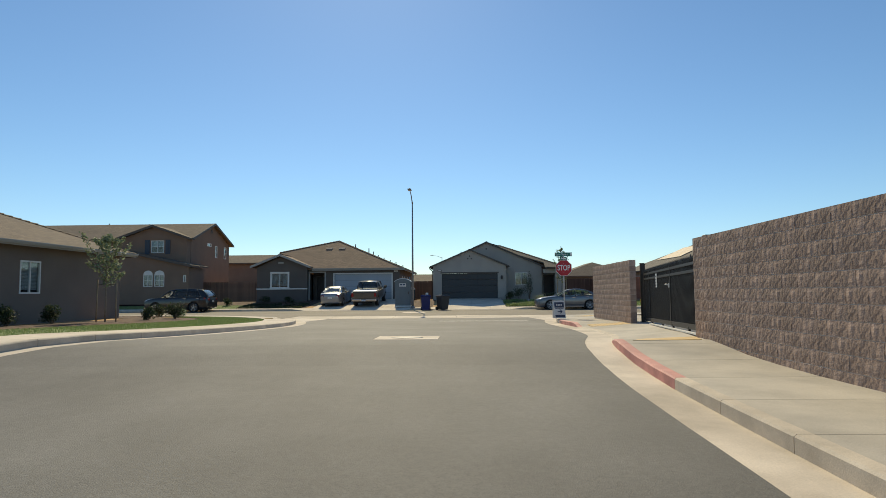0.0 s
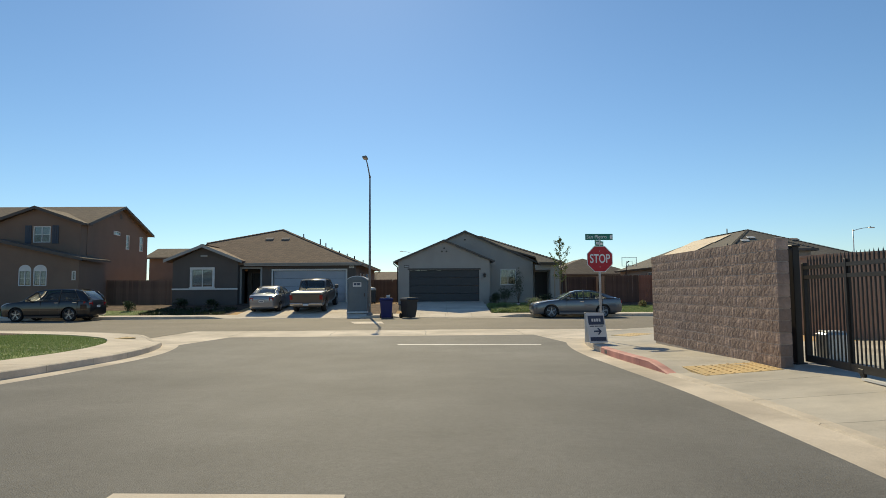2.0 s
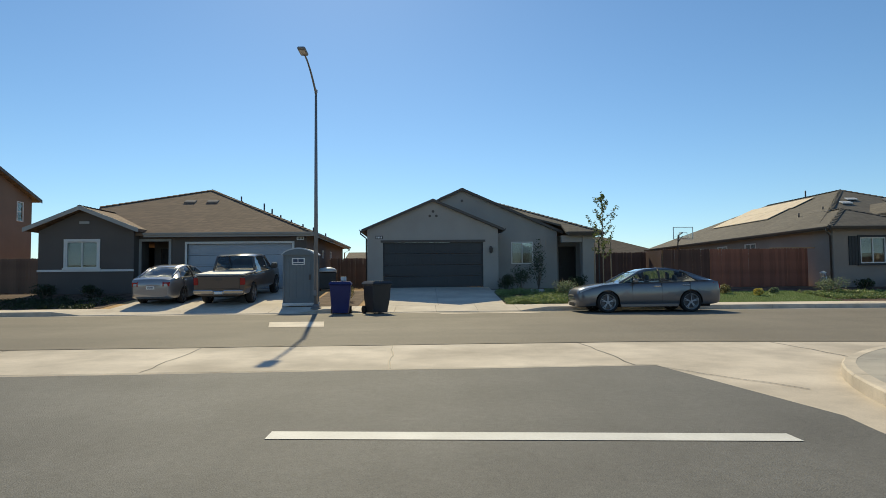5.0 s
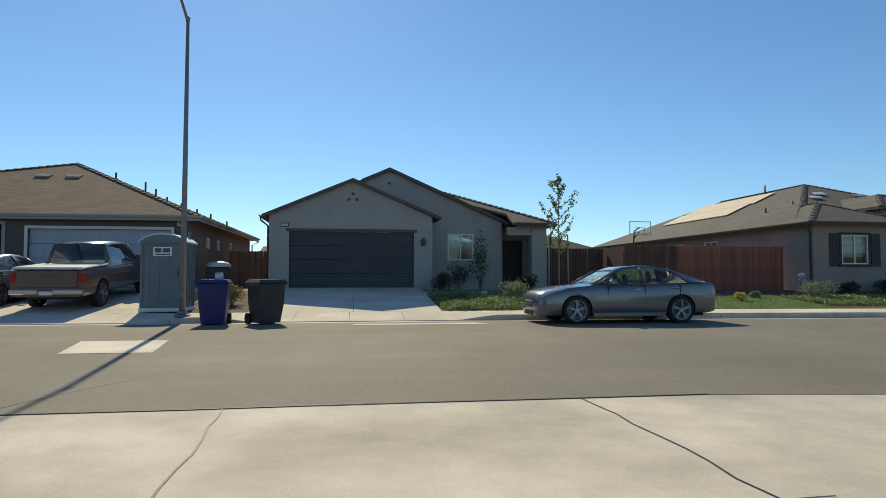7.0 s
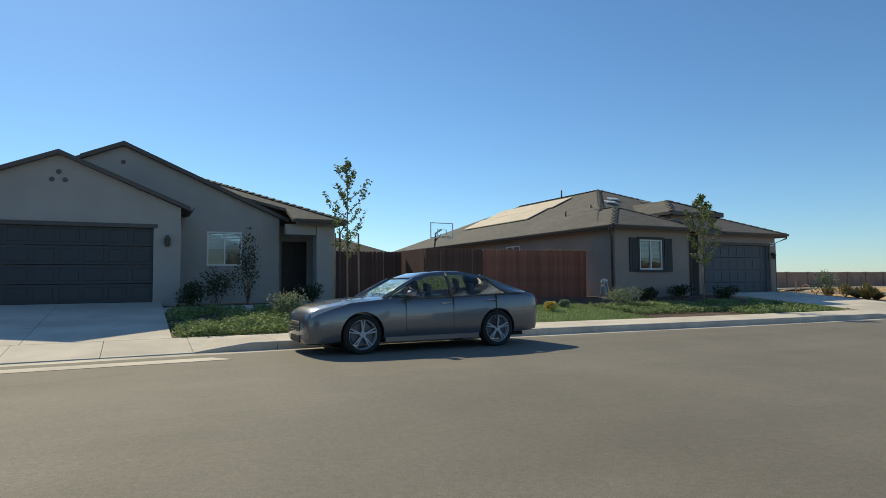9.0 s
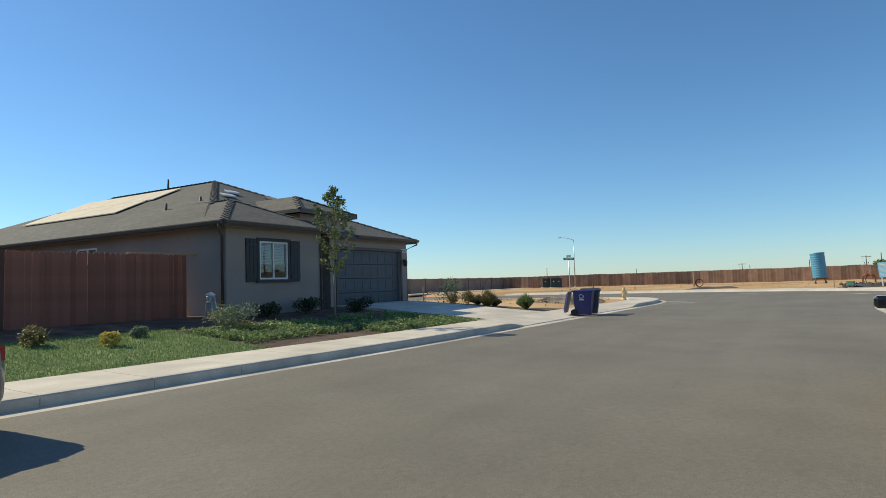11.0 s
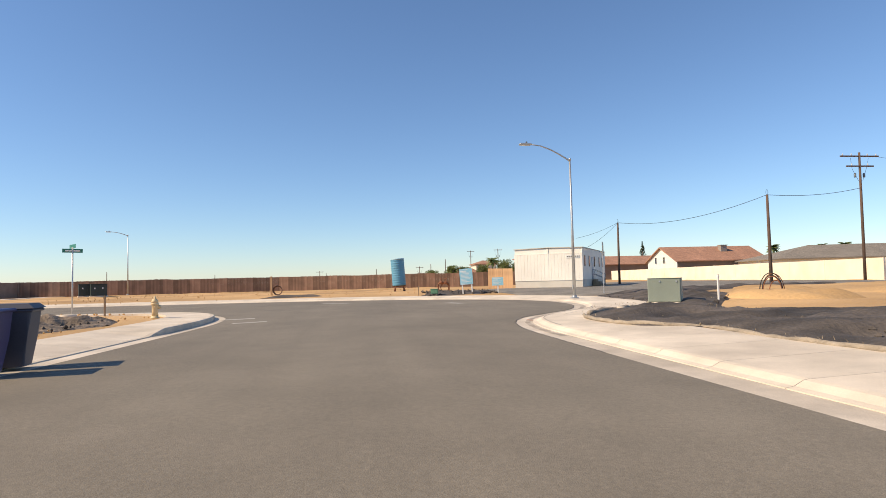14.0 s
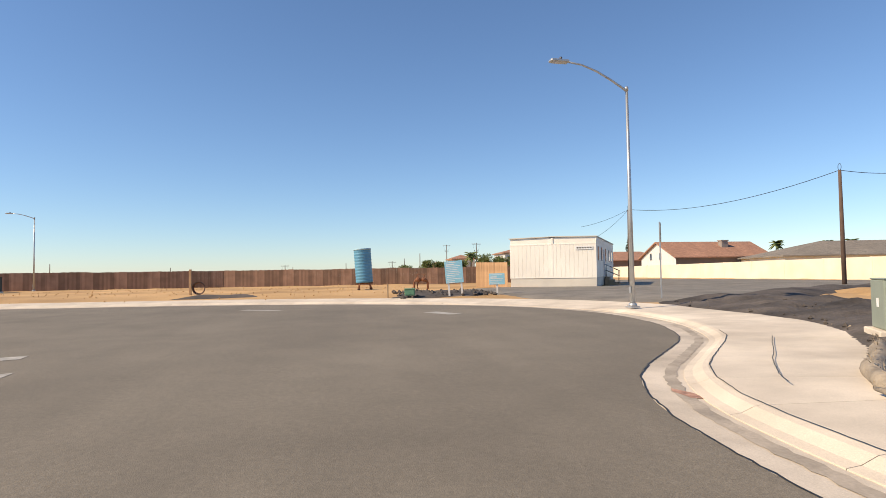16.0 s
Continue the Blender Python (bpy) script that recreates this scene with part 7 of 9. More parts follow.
def pickup(x, y, z, rz):
    """Cab towards -x, bed and tailgate at +x."""
    c = thing("pickup_truck", "bronze crew-cab pickup truck with a light bed cover", "truck", x, y, z, rz, group="parked vehicles")
    c.matrix_basis = pose(x, y, z, 0, 0, rz) @ pose(0, 0, 0, 0, 5.2, 0)
    hw, L = 0.98, 5.6
    deck = [(0, 0.95, 0.78, 0.05), (0.15, 1.08, 0.92), (0.6, 1.14, 1.0), (1.5, 1.17, 1.0), (3.6, 1.18, 1.0), (5.45, 1.18, 1.0), (5.6, 1.15, 0.985)]
    bm = bmesh.new()
    loft(bm, [body_section(q[0] - L / 2, hw * q[2], 0.42 + (q[3] if len(q) > 3 else 0), q[1], 0.01, 0.97) for q in deck])
    bmesh.ops.recalc_face_normals(bm, faces=bm.faces[:])
    me = bpy.data.meshes.new("body")
    bm.to_mesh(me)
    bm.free()
    me = cut_arches(me, "body", [(1.0 - L / 2, 0.40), (4.45 - L / 2, 0.40)], 1.96, 0.46)
    me.materials.clear()
    me.materials.append(CAR_BROWN)
    b = new("body", me)
    b.parent = c
    rows = [(1.35, 1.16, 0.86), (1.75, 1.45, 0.80), (2.1, 1.76, 0.74), (2.4, 1.84, 0.73), (3.2, 1.86, 0.73), (3.62, 1.82, 0.74), (3.78, 1.45, 0.80), (3.85, 1.17, 0.86)]
    bm = bmesh.new()
    secs = [[(a - L / 2, hw * 0.93, 1.16), (a - L / 2, hw * w, zt), (a - L / 2, hw * w * 0.5, zt + 0.015), (a - L / 2, -hw * w * 0.5, zt + 0.015), (a - L / 2, -hw * w, zt), (a - L / 2, -hw * 0.93, 1.16)] for a, zt, w in rows]
    rings = [[bm.verts.new(p) for p in s] for s in secs]
    for a, q in zip(rings, rings[1:]):
        for j in range(5):
            bm.faces.new((a[j], a[j + 1], q[j + 1], q[j]))
    part("glasshouse", bm, CAR_GLASS, c, "tinted cab glass").visible_shadow = False
    bm = bmesh.new()
    rs = [[(a - L / 2, hw * w + 0.03, zt - 0.06), (a - L / 2, hw * w + 0.01, zt + 0.01), (a - L / 2, 0, zt + 0.04), (a - L / 2, -hw * w - 0.01, zt + 0.01), (a - L / 2, -hw * w - 0.03, zt - 0.06)] for a, zt, w in rows[2:6]]
    rings = [[bm.verts.new(p) for p in s] for s in rs]
    for a, q in zip(rings, rings[1:]):
        for j in range(4):
            bm.faces.new((a[j], a[j + 1], q[j + 1], q[j])).smooth = True
    # silver on a bronze truck: the sun's glare is in the roof colour
    part("roof", bm, CAR_SILVER, c, "cab roof in silver, sun glare painted in")
    for s in (-1, 1):
        for pts in ([rows[0], rows[1], rows[2]], [rows[5], rows[6], rows[7]]):
            bm = bmesh.new()
            tube(bm, [(a - L / 2, s * (hw * w + 0.012), zt) for a, zt, w in pts], 0.05, 6)
            part("pillar", bm, CAR_BROWN, c)
        bm = bmesh.new()
        bx(bm, 1.75 - L / 2, 1.95 - L / 2, min(s * 1.0, s * 1.24), max(s * 1.0, s * 1.24), 1.2, 1.42, 0.03)
        part("mirror", bm, FASCIA, c)
        bm = bmesh.new()
        bx(bm, L / 2 - 0.12, L / 2 + 0.01, min(s * 0.80, s * 0.975), max(s * 0.80, s * 0.975), 0.82, 1.1, 0.015)
        part("tail_light", bm, TAIL_LENS, c)
    bm = bmesh.new()
    bx(bm, 3.9 - L / 2, L / 2 - 0.02, -0.93, 0.93, 1.185, 1.25, 0.02)
    part("bed_cover", bm, surf("pale_vinyl", (0.66, 0.65, 0.62), 0.45, 0.06), c, "pale folding bed cover")
    bm = bmesh.new()
    bx(bm, L / 2, L / 2 + 0.035, -0.78, 0.78, 0.68, 1.16, 0.015)
    tg = part("tailgate", bm, CAR_BROWN, c)
    bm = bmesh.new()
    bx(bm, L / 2 + 0.0355, L / 2 + 0.05, -0.12, 0.12, 1.0, 1.07, 0.005)
    part("tailgate_handle", bm, FASCIA, tg)
    bm = bmesh.new()
    bx(bm, L / 2 - 0.02, L / 2 + 0.16, -0.94, -0.2, 0.50, 0.64, 0.02)
    bx(bm, L / 2 - 0.02, L / 2 + 0.16, 0.2, 0.94, 0.50, 0.64, 0.02)
    bx(bm, L / 2 - 0.02, L / 2 + 0.12, -0.2, 0.2, 0.47, 0.60, 0.02)
    part("rear_bumper", bm, CHROME, c)
    bm = bmesh.new()
    bx(bm, L / 2 + 0.121, L / 2 + 0.13, -0.15, 0.15, 0.49, 0.58)
    part("plate", bm, SIGN_WHITE, c)
    bm = bmesh.new()
    bx(bm, -L / 2 + 0.4, L / 2 - 0.2, -0.6, 0.6, 0.33, 0.45)
    part("chassis", bm, RUBBER, c)
    for wx in (1.0, 4.45):
        for s in (-1, 1):
            wheel(c, wx - L / 2, s * 0.86, 0.40, 0.40, s, 6, 0.26)


pickup(-6.72, 47.15, 0.455, -90 - 1.5)


# ---- plants ----
def leaf_cloud(verts, faces, r, centre, radii, count, size, flat=0.0):
    """Small pointed leaves scattered in an ellipsoid, denser outside."""
    for _ in range(count):
        while True:
            p = Vector((r.uniform(-1, 1), r.uniform(-1, 1), r.uniform(-1, 1)))
            if p.length <= 1 and (p.length > 0.35 or r.random() < 0.4):
                break
        c = Vector(centre) + Vector((p.x * radii[0], p.y * radii[1], p.z * radii[2]))
        a = Vector((r.gauss(0, 1), r.gauss(0, 1), r.gauss(0, 1) * (1 - flat))).normalized()
        b = a.cross(Vector((r.gauss(0, 1), r.gauss(0, 1), r.gauss(0, 1)))).normalized()
        s = size * r.uniform(0.6, 1.3)
        k = len(verts)
        verts += [tuple(c - a * s), tuple(c + b * s * 0.45), tuple(c + a * s), tuple(c - b * s * 0.45)]
        faces.append((k, k + 1, k + 2, k + 3))


def young_tree(x, y, z, h, crown_from, rad, count, label, seed, leaf=None, stakes=True, lean=(0, 0), size=0.055):
    r = random.Random(seed)
    t = thing("tree", label, "tree", x, y, z, group="young street trees")
    bm = bmesh.new()
    tube(bm, [(0, 0, -0.1), (lean[0] * 0.3, lean[1] * 0.3, h * 0.33), (lean[0] * 0.6, lean[1] * 0.6, h * 0.66), (lean[0], lean[1], h * 0.97)], [0.034, 0.027, 0.017, 0.005], 8)
    part("trunk", bm, BARK, t)
    bm = bmesh.new()
    tips = []
    n_ = 22
    for k in range(n_):
        f = crown_from + (0.97 - crown_from) * k / n_
        a = k * 2.4 + r.uniform(-0.4, 0.4)
        g = math.sin(math.pi * min(1, (f - crown_from) / (1 - crown_from) * 0.8 + 0.22))
        L = rad * g * r.uniform(0.6, 1.15)
        p0 = Vector((lean[0] * f, lean[1] * f, h * f))
        p1 = p0 + Vector((math.cos(a) * L * 0.6, math.sin(a) * L * 0.6, L * 0.45))
        p2 = p0 + Vector((math.cos(a) * L, math.sin(a) * L, L * r.uniform(0.7, 1.2)))
        tube(bm, [p0, p1, p2], [0.014, 0.009, 0.003], 5)
        tips.append((p0, p1, p2))
    part("limbs", bm, BARK, t)
    verts, faces = [], []
    for p0, p1, p2 in tips:
        for _ in range(count // n_):
            q = p0.lerp(p1, r.random()) if r.random() < 0.35 else p1.lerp(p2, r.random() ** 0.7)
            leaf_cloud(verts, faces, r, q, (0.10, 0.10, 0.10), 1, size)
    leaf_cloud(verts, faces, r, (lean[0], lean[1], h * 0.95), (0.12, 0.12, 0.25), 30, size)
    o = new("crown", from_lists("crown", verts, faces, leaf or LEAF, False))
    o.parent = t
    if stakes:
        for s in (-1, 1):
            bm = bmesh.new()
            tube(bm, [(s * 0.38, 0.05, -0.2), (s * 0.36, 0.05, h * 0.5)], 0.028, 8)
            st = part("stake", bm, STAKE, t)
            bm = bmesh.new()
            tube(bm, [(s * 0.36, 0.05, h * 0.44), (0.0, 0.0, h * 0.45)], 0.008, 5)
            part("tie", bm, RUBBER, st)
    return t


def shrub(x, y, rad, h, count, mat, label, seed, category="shrub", size=0.045, spiky=False, name="shrub"):
    """A low plant of many leaves on short stems; spiky: long upright blades."""
    z = height(x, y)
    r = random.Random(seed)
    t = thing(name, label, category, x, y, z, group="garden shrubs")
    bm = bmesh.new()
    for k in range(9):
        a = k * 0.7 + r.random()
        tube(bm, [(0, 0, -0.05), (math.cos(a) * rad * 0.4, math.sin(a) * rad * 0.4, h * 0.45), (math.cos(a) * rad * 0.75, math.sin(a) * rad * 0.75, h * r.uniform(0.5, 0.95))], [0.012, 0.008, 0.003], 5)
    part("stem_cluster", bm, BARK, t)
    verts, faces = [], []
    if spiky:
        for _ in range(count):
            a, l, hh = r.uniform(0, 6.3), rad * r.uniform(0.1, 1.0), h * r.uniform(0.6, 1.1)
            b = Vector((math.cos(a), math.sin(a), 0))
            c = Vector((-b.y, b.x, 0)) * 0.012
            p0, p1 = b * rad * 0.12 * r.random(), b * l + Vector((0, 0, hh * (1.05 - 0.5 * l / rad)))
            k = len(verts)
            verts += [tuple(p0 - c), tuple(p0 + c), tuple(p0.lerp(p1, 0.6) + Vector((0, 0, 0.06)) + c), tuple(p1), tuple(p0.lerp(p1, 0.6) + Vector((0, 0, 0.06)) - c)]
            faces.append((k, k + 1, k + 2, k + 3, k + 4))
    else:
        for k in range(14):
            a, q = r.uniform(0, 6.3), r.uniform(0, 0.62)
            leaf_cloud(verts, faces, r, (math.cos(a) * rad * q, math.sin(a) * rad * q, h * r.uniform(0.3, 0.72)), (rad * 0.42, rad * 0.42, h * 0.32), count // 14, size)
    verts = [(vx, vy, max(vz, -0.02)) for vx, vy, vz in verts]
    o = new("leaves", from_lists("leaves", verts, faces, mat, False))
    o.parent = t
    return t


def ground_cover(name, x0, x1, d0, d1, count, mat, label, seed, h=0.18, edge=1.0):
    """A creeping carpet of leaf clumps in front of a house, with an uneven edge."""
    r = random.Random(seed)
    verts, faces = [], []
    clumps = []
    while len(clumps) < count:
        x, d = r.uniform(x0, x1), r.uniform(d0, d1)
        if noise.noise(Vector((x * 0.9, d * 0.9, seed))) > -0.12 or d - d0 < 0.8 * edge:
            clumps.append((x, kn(x) + d))
    zs = heights([c[0] for c in clumps], [c[1] for c in clumps])
    for (x, y), z in zip(clumps, zs):
        hh = h * (0.6 + 0.7 * abs(noise.noise(Vector((x * 1.3, y * 1.3, 7)))))
        leaf_cloud(verts, faces, r, (x, y, max(z, 0.12) + hh * 0.6), (0.16, 0.16, hh), 22, 0.042, 0.3)
    tagged(new(name, from_lists(name, verts, faces, mat, False)), label, "ground cover", kind="stuff")


young_tree(9.1, 47.65, 0.5, 4.5, 0.34, 0.68, 950, "slender young street tree tied to wooden stakes", 3, size=0.06)
young_tree(21.7, 45.6, 0.30, 4.1, 0.36, 0.74, 1700, "leafy young street tree with a pale thin trunk", 4, stakes=False, size=0.055)
young_tree(-12.55, 19.6, 0.2, 3.35, 0.42, 0.85, 2000, "pale-leaved young tree beside the corner house", 6, leaf=SAGE, size=0.06)
ground_cover("ground_cover", 4.35, 9.3, 1.8, 6.2, 1500, COVER, "creeping green ground cover before the grey house", 5)
ground_cover("ground_cover", 17.4, 25.4, 2.7, 4.9, 1100, COVER, "sunlit green ground cover before the taupe house", 8, h=0.14)
ground_cover("ground_cover", 21.0, 25.7, 1.75, 3.0, 420, COVER, "green creeping plants at the driveway corner", 18, h=0.12)
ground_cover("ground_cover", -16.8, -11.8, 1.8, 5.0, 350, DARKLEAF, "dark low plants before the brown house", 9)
for k, (x, y, rad, h, mat, lab) in enumerate((
    (7.2, 47.2, 0.75, 0.85, SAGE, "rounded grey-green shrub before the porch"),
    (5.7, 49.6, 0.7, 1.2, DARKLEAF, "dark leafy shrub under the window"),
    (6.7, 50.4, 0.6, 2.7, DARKLEAF, "tall thin dark shrub by the window"),
    (4.9, 49.0, 0.5, 0.8, DARKLEAF, "dark low shrub at the garage corner"),
    (8.6, 49.9, 0.6, 0.7, DARKLEAF, "dark low shrub beside the path"),
    (11.8, 49.2, 0.6, 0.6, SAGE, "grey-green shrub along the fence"),
    (14.2, 46.85, 0.42, 0.42, DRY, "yellowing dry shrub on the lawn's edge"),
    (15.2, 45.9, 0.28, 0.32, YELLOWFLOWER, "small yellow flowering clump on the lawn"),
    (16.2, 46.6, 0.22, 0.3, SAGE, "small pale flowering clump on the lawn"),
    (18.6, 46.4, 0.85, 0.75, SAGE, "round sage-green shrub by the house corner"),
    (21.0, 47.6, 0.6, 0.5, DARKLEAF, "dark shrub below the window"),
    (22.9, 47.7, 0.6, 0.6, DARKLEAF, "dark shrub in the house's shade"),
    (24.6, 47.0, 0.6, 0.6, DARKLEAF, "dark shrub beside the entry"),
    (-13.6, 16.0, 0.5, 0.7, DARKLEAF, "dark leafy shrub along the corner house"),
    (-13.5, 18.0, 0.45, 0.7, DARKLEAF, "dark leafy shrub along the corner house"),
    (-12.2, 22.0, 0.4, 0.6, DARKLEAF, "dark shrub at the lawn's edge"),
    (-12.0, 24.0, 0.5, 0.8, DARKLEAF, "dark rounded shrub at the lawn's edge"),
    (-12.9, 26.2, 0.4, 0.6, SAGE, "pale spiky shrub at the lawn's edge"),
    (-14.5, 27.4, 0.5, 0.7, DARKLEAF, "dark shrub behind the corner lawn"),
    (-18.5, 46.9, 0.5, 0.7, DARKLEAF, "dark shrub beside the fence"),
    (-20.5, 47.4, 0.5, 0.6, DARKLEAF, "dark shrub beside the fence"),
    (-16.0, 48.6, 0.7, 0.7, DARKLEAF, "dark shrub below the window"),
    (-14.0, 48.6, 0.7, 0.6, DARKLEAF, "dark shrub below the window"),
    (-2.2, 46.0, 0.45, 0.7, DRY, "yellow-green shrub between the driveways"),
)):
    shrub(x, y, rad, h, 900, mat, lab, 20 + k)
for k, (x, y, rad, h, mat, lab, sp) in enumerate((
    (31.25, 45.3, 0.5, 0.85, DRY, "clumped ornamental grass beside the driveway", True),
    (31.95, 45.3, 0.35, 0.5, DRY, "small dry clump of ornamental grass", True),
    (31.7, 43.75, 0.45, 0.75, DRY, "upright ornamental grass by the pavement", True),
    (32.2, 47.6, 0.75, 1.2, SAGE, "straggly tall weed with pale leaves", False),
    (32.7, 46.5, 0.4, 0.5, DRY, "low dry weed clump beside the driveway", True),
    (33.2, 47.3, 0.5, 0.7, DRY, "straggling dry weeds beside the driveway", False),
    (33.8, 48.4, 0.5, 0.6, DRY, "straggling dry weeds beside the house", False),
)):
    shrub(x, y, rad, h, 420 if sp else 700, COVER if k == 2 else mat, lab, 60 + k, spiky=sp, category="ornamental grass" if sp else "weed", size=0.05)
strip_patch("planting_bed", K_N, SN(30.9), SN(33.4), 1.66, 6.6, MULCH, "dark mulch strip beside the driveway", "planting bed", lift=0.015)


# ---- bins and portable toilet ----
def wheelie_bin(x, y, z, rz, mat, label, logo=True, grow=1.0, lid_open=False):
    """Front to local -y, hinge and wheels at +y."""
    b = thing("wheelie_bin", label, "bin", x, y, z, rz, group="wheelie bins")
    b.matrix_basis = pose(x, y, z, 0, 0, rz) @ Matrix.Scale(grow, 4)
    bm = bmesh.new()
    secs = []
    for t, w, f, k in ((0.04, 0.27, 0.30, 0.27), (0.5, 0.305, 0.36, 0.30), (0.96, 0.335, 0.42, 0.33)):
        secs.append([(-w, -f, t), (w, -f, t), (w, k, t), (-w, k, t)])
    rings = [[bm.verts.new(p) for p in s] for s in secs]
    for a, c in zip(rings, rings[1:]):
        for j in range(4):
            bm.faces.new((a[j], a[(j + 1) % 4], c[(j + 1) % 4], c[j]))
    bm.faces.new(rings[0][::-1])
    bm.faces.new(rings[-1])
    es = [e for e in bm.edges if abs(e.verts[0].co.z - e.verts[1].co.z) > 0.2]
    bmesh.ops.bevel(bm, geom=es, offset=0.06, segments=2, affect="EDGES", profile=0.5)
    part("body", bm, mat, b)
    bm = bmesh.new()
    bx(bm, -0.36, 0.36, -0.45, 0.36, 0.93, 0.985, 0.02)
    part("rim", bm, mat, b)
    bm = bmesh.new()
    r0 = [bm.verts.new(p) for p in ((-0.37, -0.47, 0.99), (0.37, -0.47, 0.99), (0.37, 0.38, 0.99), (-0.37, 0.38, 0.99))]
    r1 = [bm.verts.new(p) for p in ((-0.30, -0.38, 1.07), (0.30, -0.38, 1.07), (0.30, 0.30, 1.07), (-0.30, 0.30, 1.07))]
    for j in range(4):
        bm.faces.new((r0[j], r0[(j + 1) % 4], r1[(j + 1) % 4], r1[j]))
    bm.faces.new(r1)
    bm.faces.new(r0[::-1])
    lid = part("lid", bm, mat, b)
    if lid_open:  # swung right over, hanging down behind
        lid.matrix_basis = Matrix.Translation((0, 0.47, 0.95)) @ pose(0, 0, 0, -77, 0, 0) @ Matrix.Rotation(math.pi, 4, "Z") @ Matrix.Translation((0, -0.38, -0.99))
    bm = bmesh.new()
    tube(bm, [(-0.25, 0.44, 0.93), (0.25, 0.44, 0.93)], 0.018, 8)
    for s in (-0.25, 0.25):
        tube(bm, [(s, 0.34, 0.93), (s, 0.44, 0.93)], 0.018, 8)
    part("handle", bm, mat, b)
    for s in (-1, 1):
        bm = bmesh.new()
        tube(bm, [(s * 0.25, 0.30, 0.13), (s * 0.34, 0.30, 0.13)], 0.13, 18)
        part("wheel", bm, RUBBER, b)
    bm = bmesh.new()
    tube(bm, [(-0.33, 0.30, 0.13), (0.33, 0.30, 0.13)], 0.015, 6)
    part("axle", bm, STEEL, b)
    if logo:
        # pale emblem of three bent arms on the side panel, with a bar of print below
        for k in range(3):
            bm = bmesh.new()
            t0 = k * 2.094 + 0.3
            tube(bm, [(0, 0.075 * math.cos(t0 + q), 0.75 + 0.075 * math.sin(t0 + q)) for q in np.linspace(0, 1.7, 7)], 0.016, 6)
            o = part("emblem_arm", bm, PLASTIC_ROOF, b, "pale recycling emblem arm")
            o.matrix_basis = pose(-0.322, 0.0, 0)
        bm = bmesh.new()
        bx(bm, -0.008, 0.004, -0.09, 0.09, 0.60, 0.635)
        o = part("print_bar", bm, PLASTIC_ROOF, b)
        o.matrix_basis = pose(-0.318, 0.0, 0)
    return b


wheelie_bin(-1.84, 41.95, 0.0, 4, PLASTIC_BLUE, "blue wheelie bin standing in the gutter", False, grow=1.05)
wheelie_bin(-0.60, 41.9, 0.0, 32, PLASTIC_BLACK, "charcoal wheelie bin standing in the gutter", False, grow=1.05)
wheelie_bin(30.58, 40.96, 0.025, 8, PLASTIC_BLUE, "blue recycling bin with its lid hanging open", grow=0.97, lid_open=True)
wheelie_bin(31.45, 40.96, 0.02, 12, surf("slate_blue_plastic", (0.055, 0.06, 0.085), 0.55, 0.15, 2.0, 40.0, 0.05), "dark blue-grey bin beside the blue bin", False, grow=0.95)
jug = thing("paint_can", "small white can standing on the bin lid", "can", -1.75, 42.0, 1.12)
bm = bmesh.new()
lathe(bm, [(0.10, 0), (0.10, 0.14), (0.09, 0.15)], 14)
part("can", bm, WHITE, jug)
bm = bmesh.new()
lathe(bm, [(0.103, 0.15), (0.103, 0.165), (0.08, 0.168)], 14)
part("lid", bm, TRIM_GREY, jug)

grill = thing("outdoor_grill", "dark covered garden grill with a pale lid", "grill", -3.8, 51.6, height(-3.8, 51.6), 5)
bm = bmesh.new()
bx(bm, -0.45, 0.45, -0.28, 0.28, 0.1, 0.95, 0.03)
part("cabinet", bm, PLASTIC_BLACK, grill)
bm = bmesh.new()
lathe(bm, [(0.47, 0.95), (0.48, 1.02), (0.36, 1.14), (0.12, 1.19)], 18)
part("lid", bm, PLASTIC_ROOF, grill)
for u in (-0.38, 0.38):
    for w in (-0.2, 0.2):
        bm = bmesh.new()
        tube(bm, [(u, w, -0.02), (u, w, 0.12)], 0.04, 8)
        part("foot", bm, RUBBER, grill)


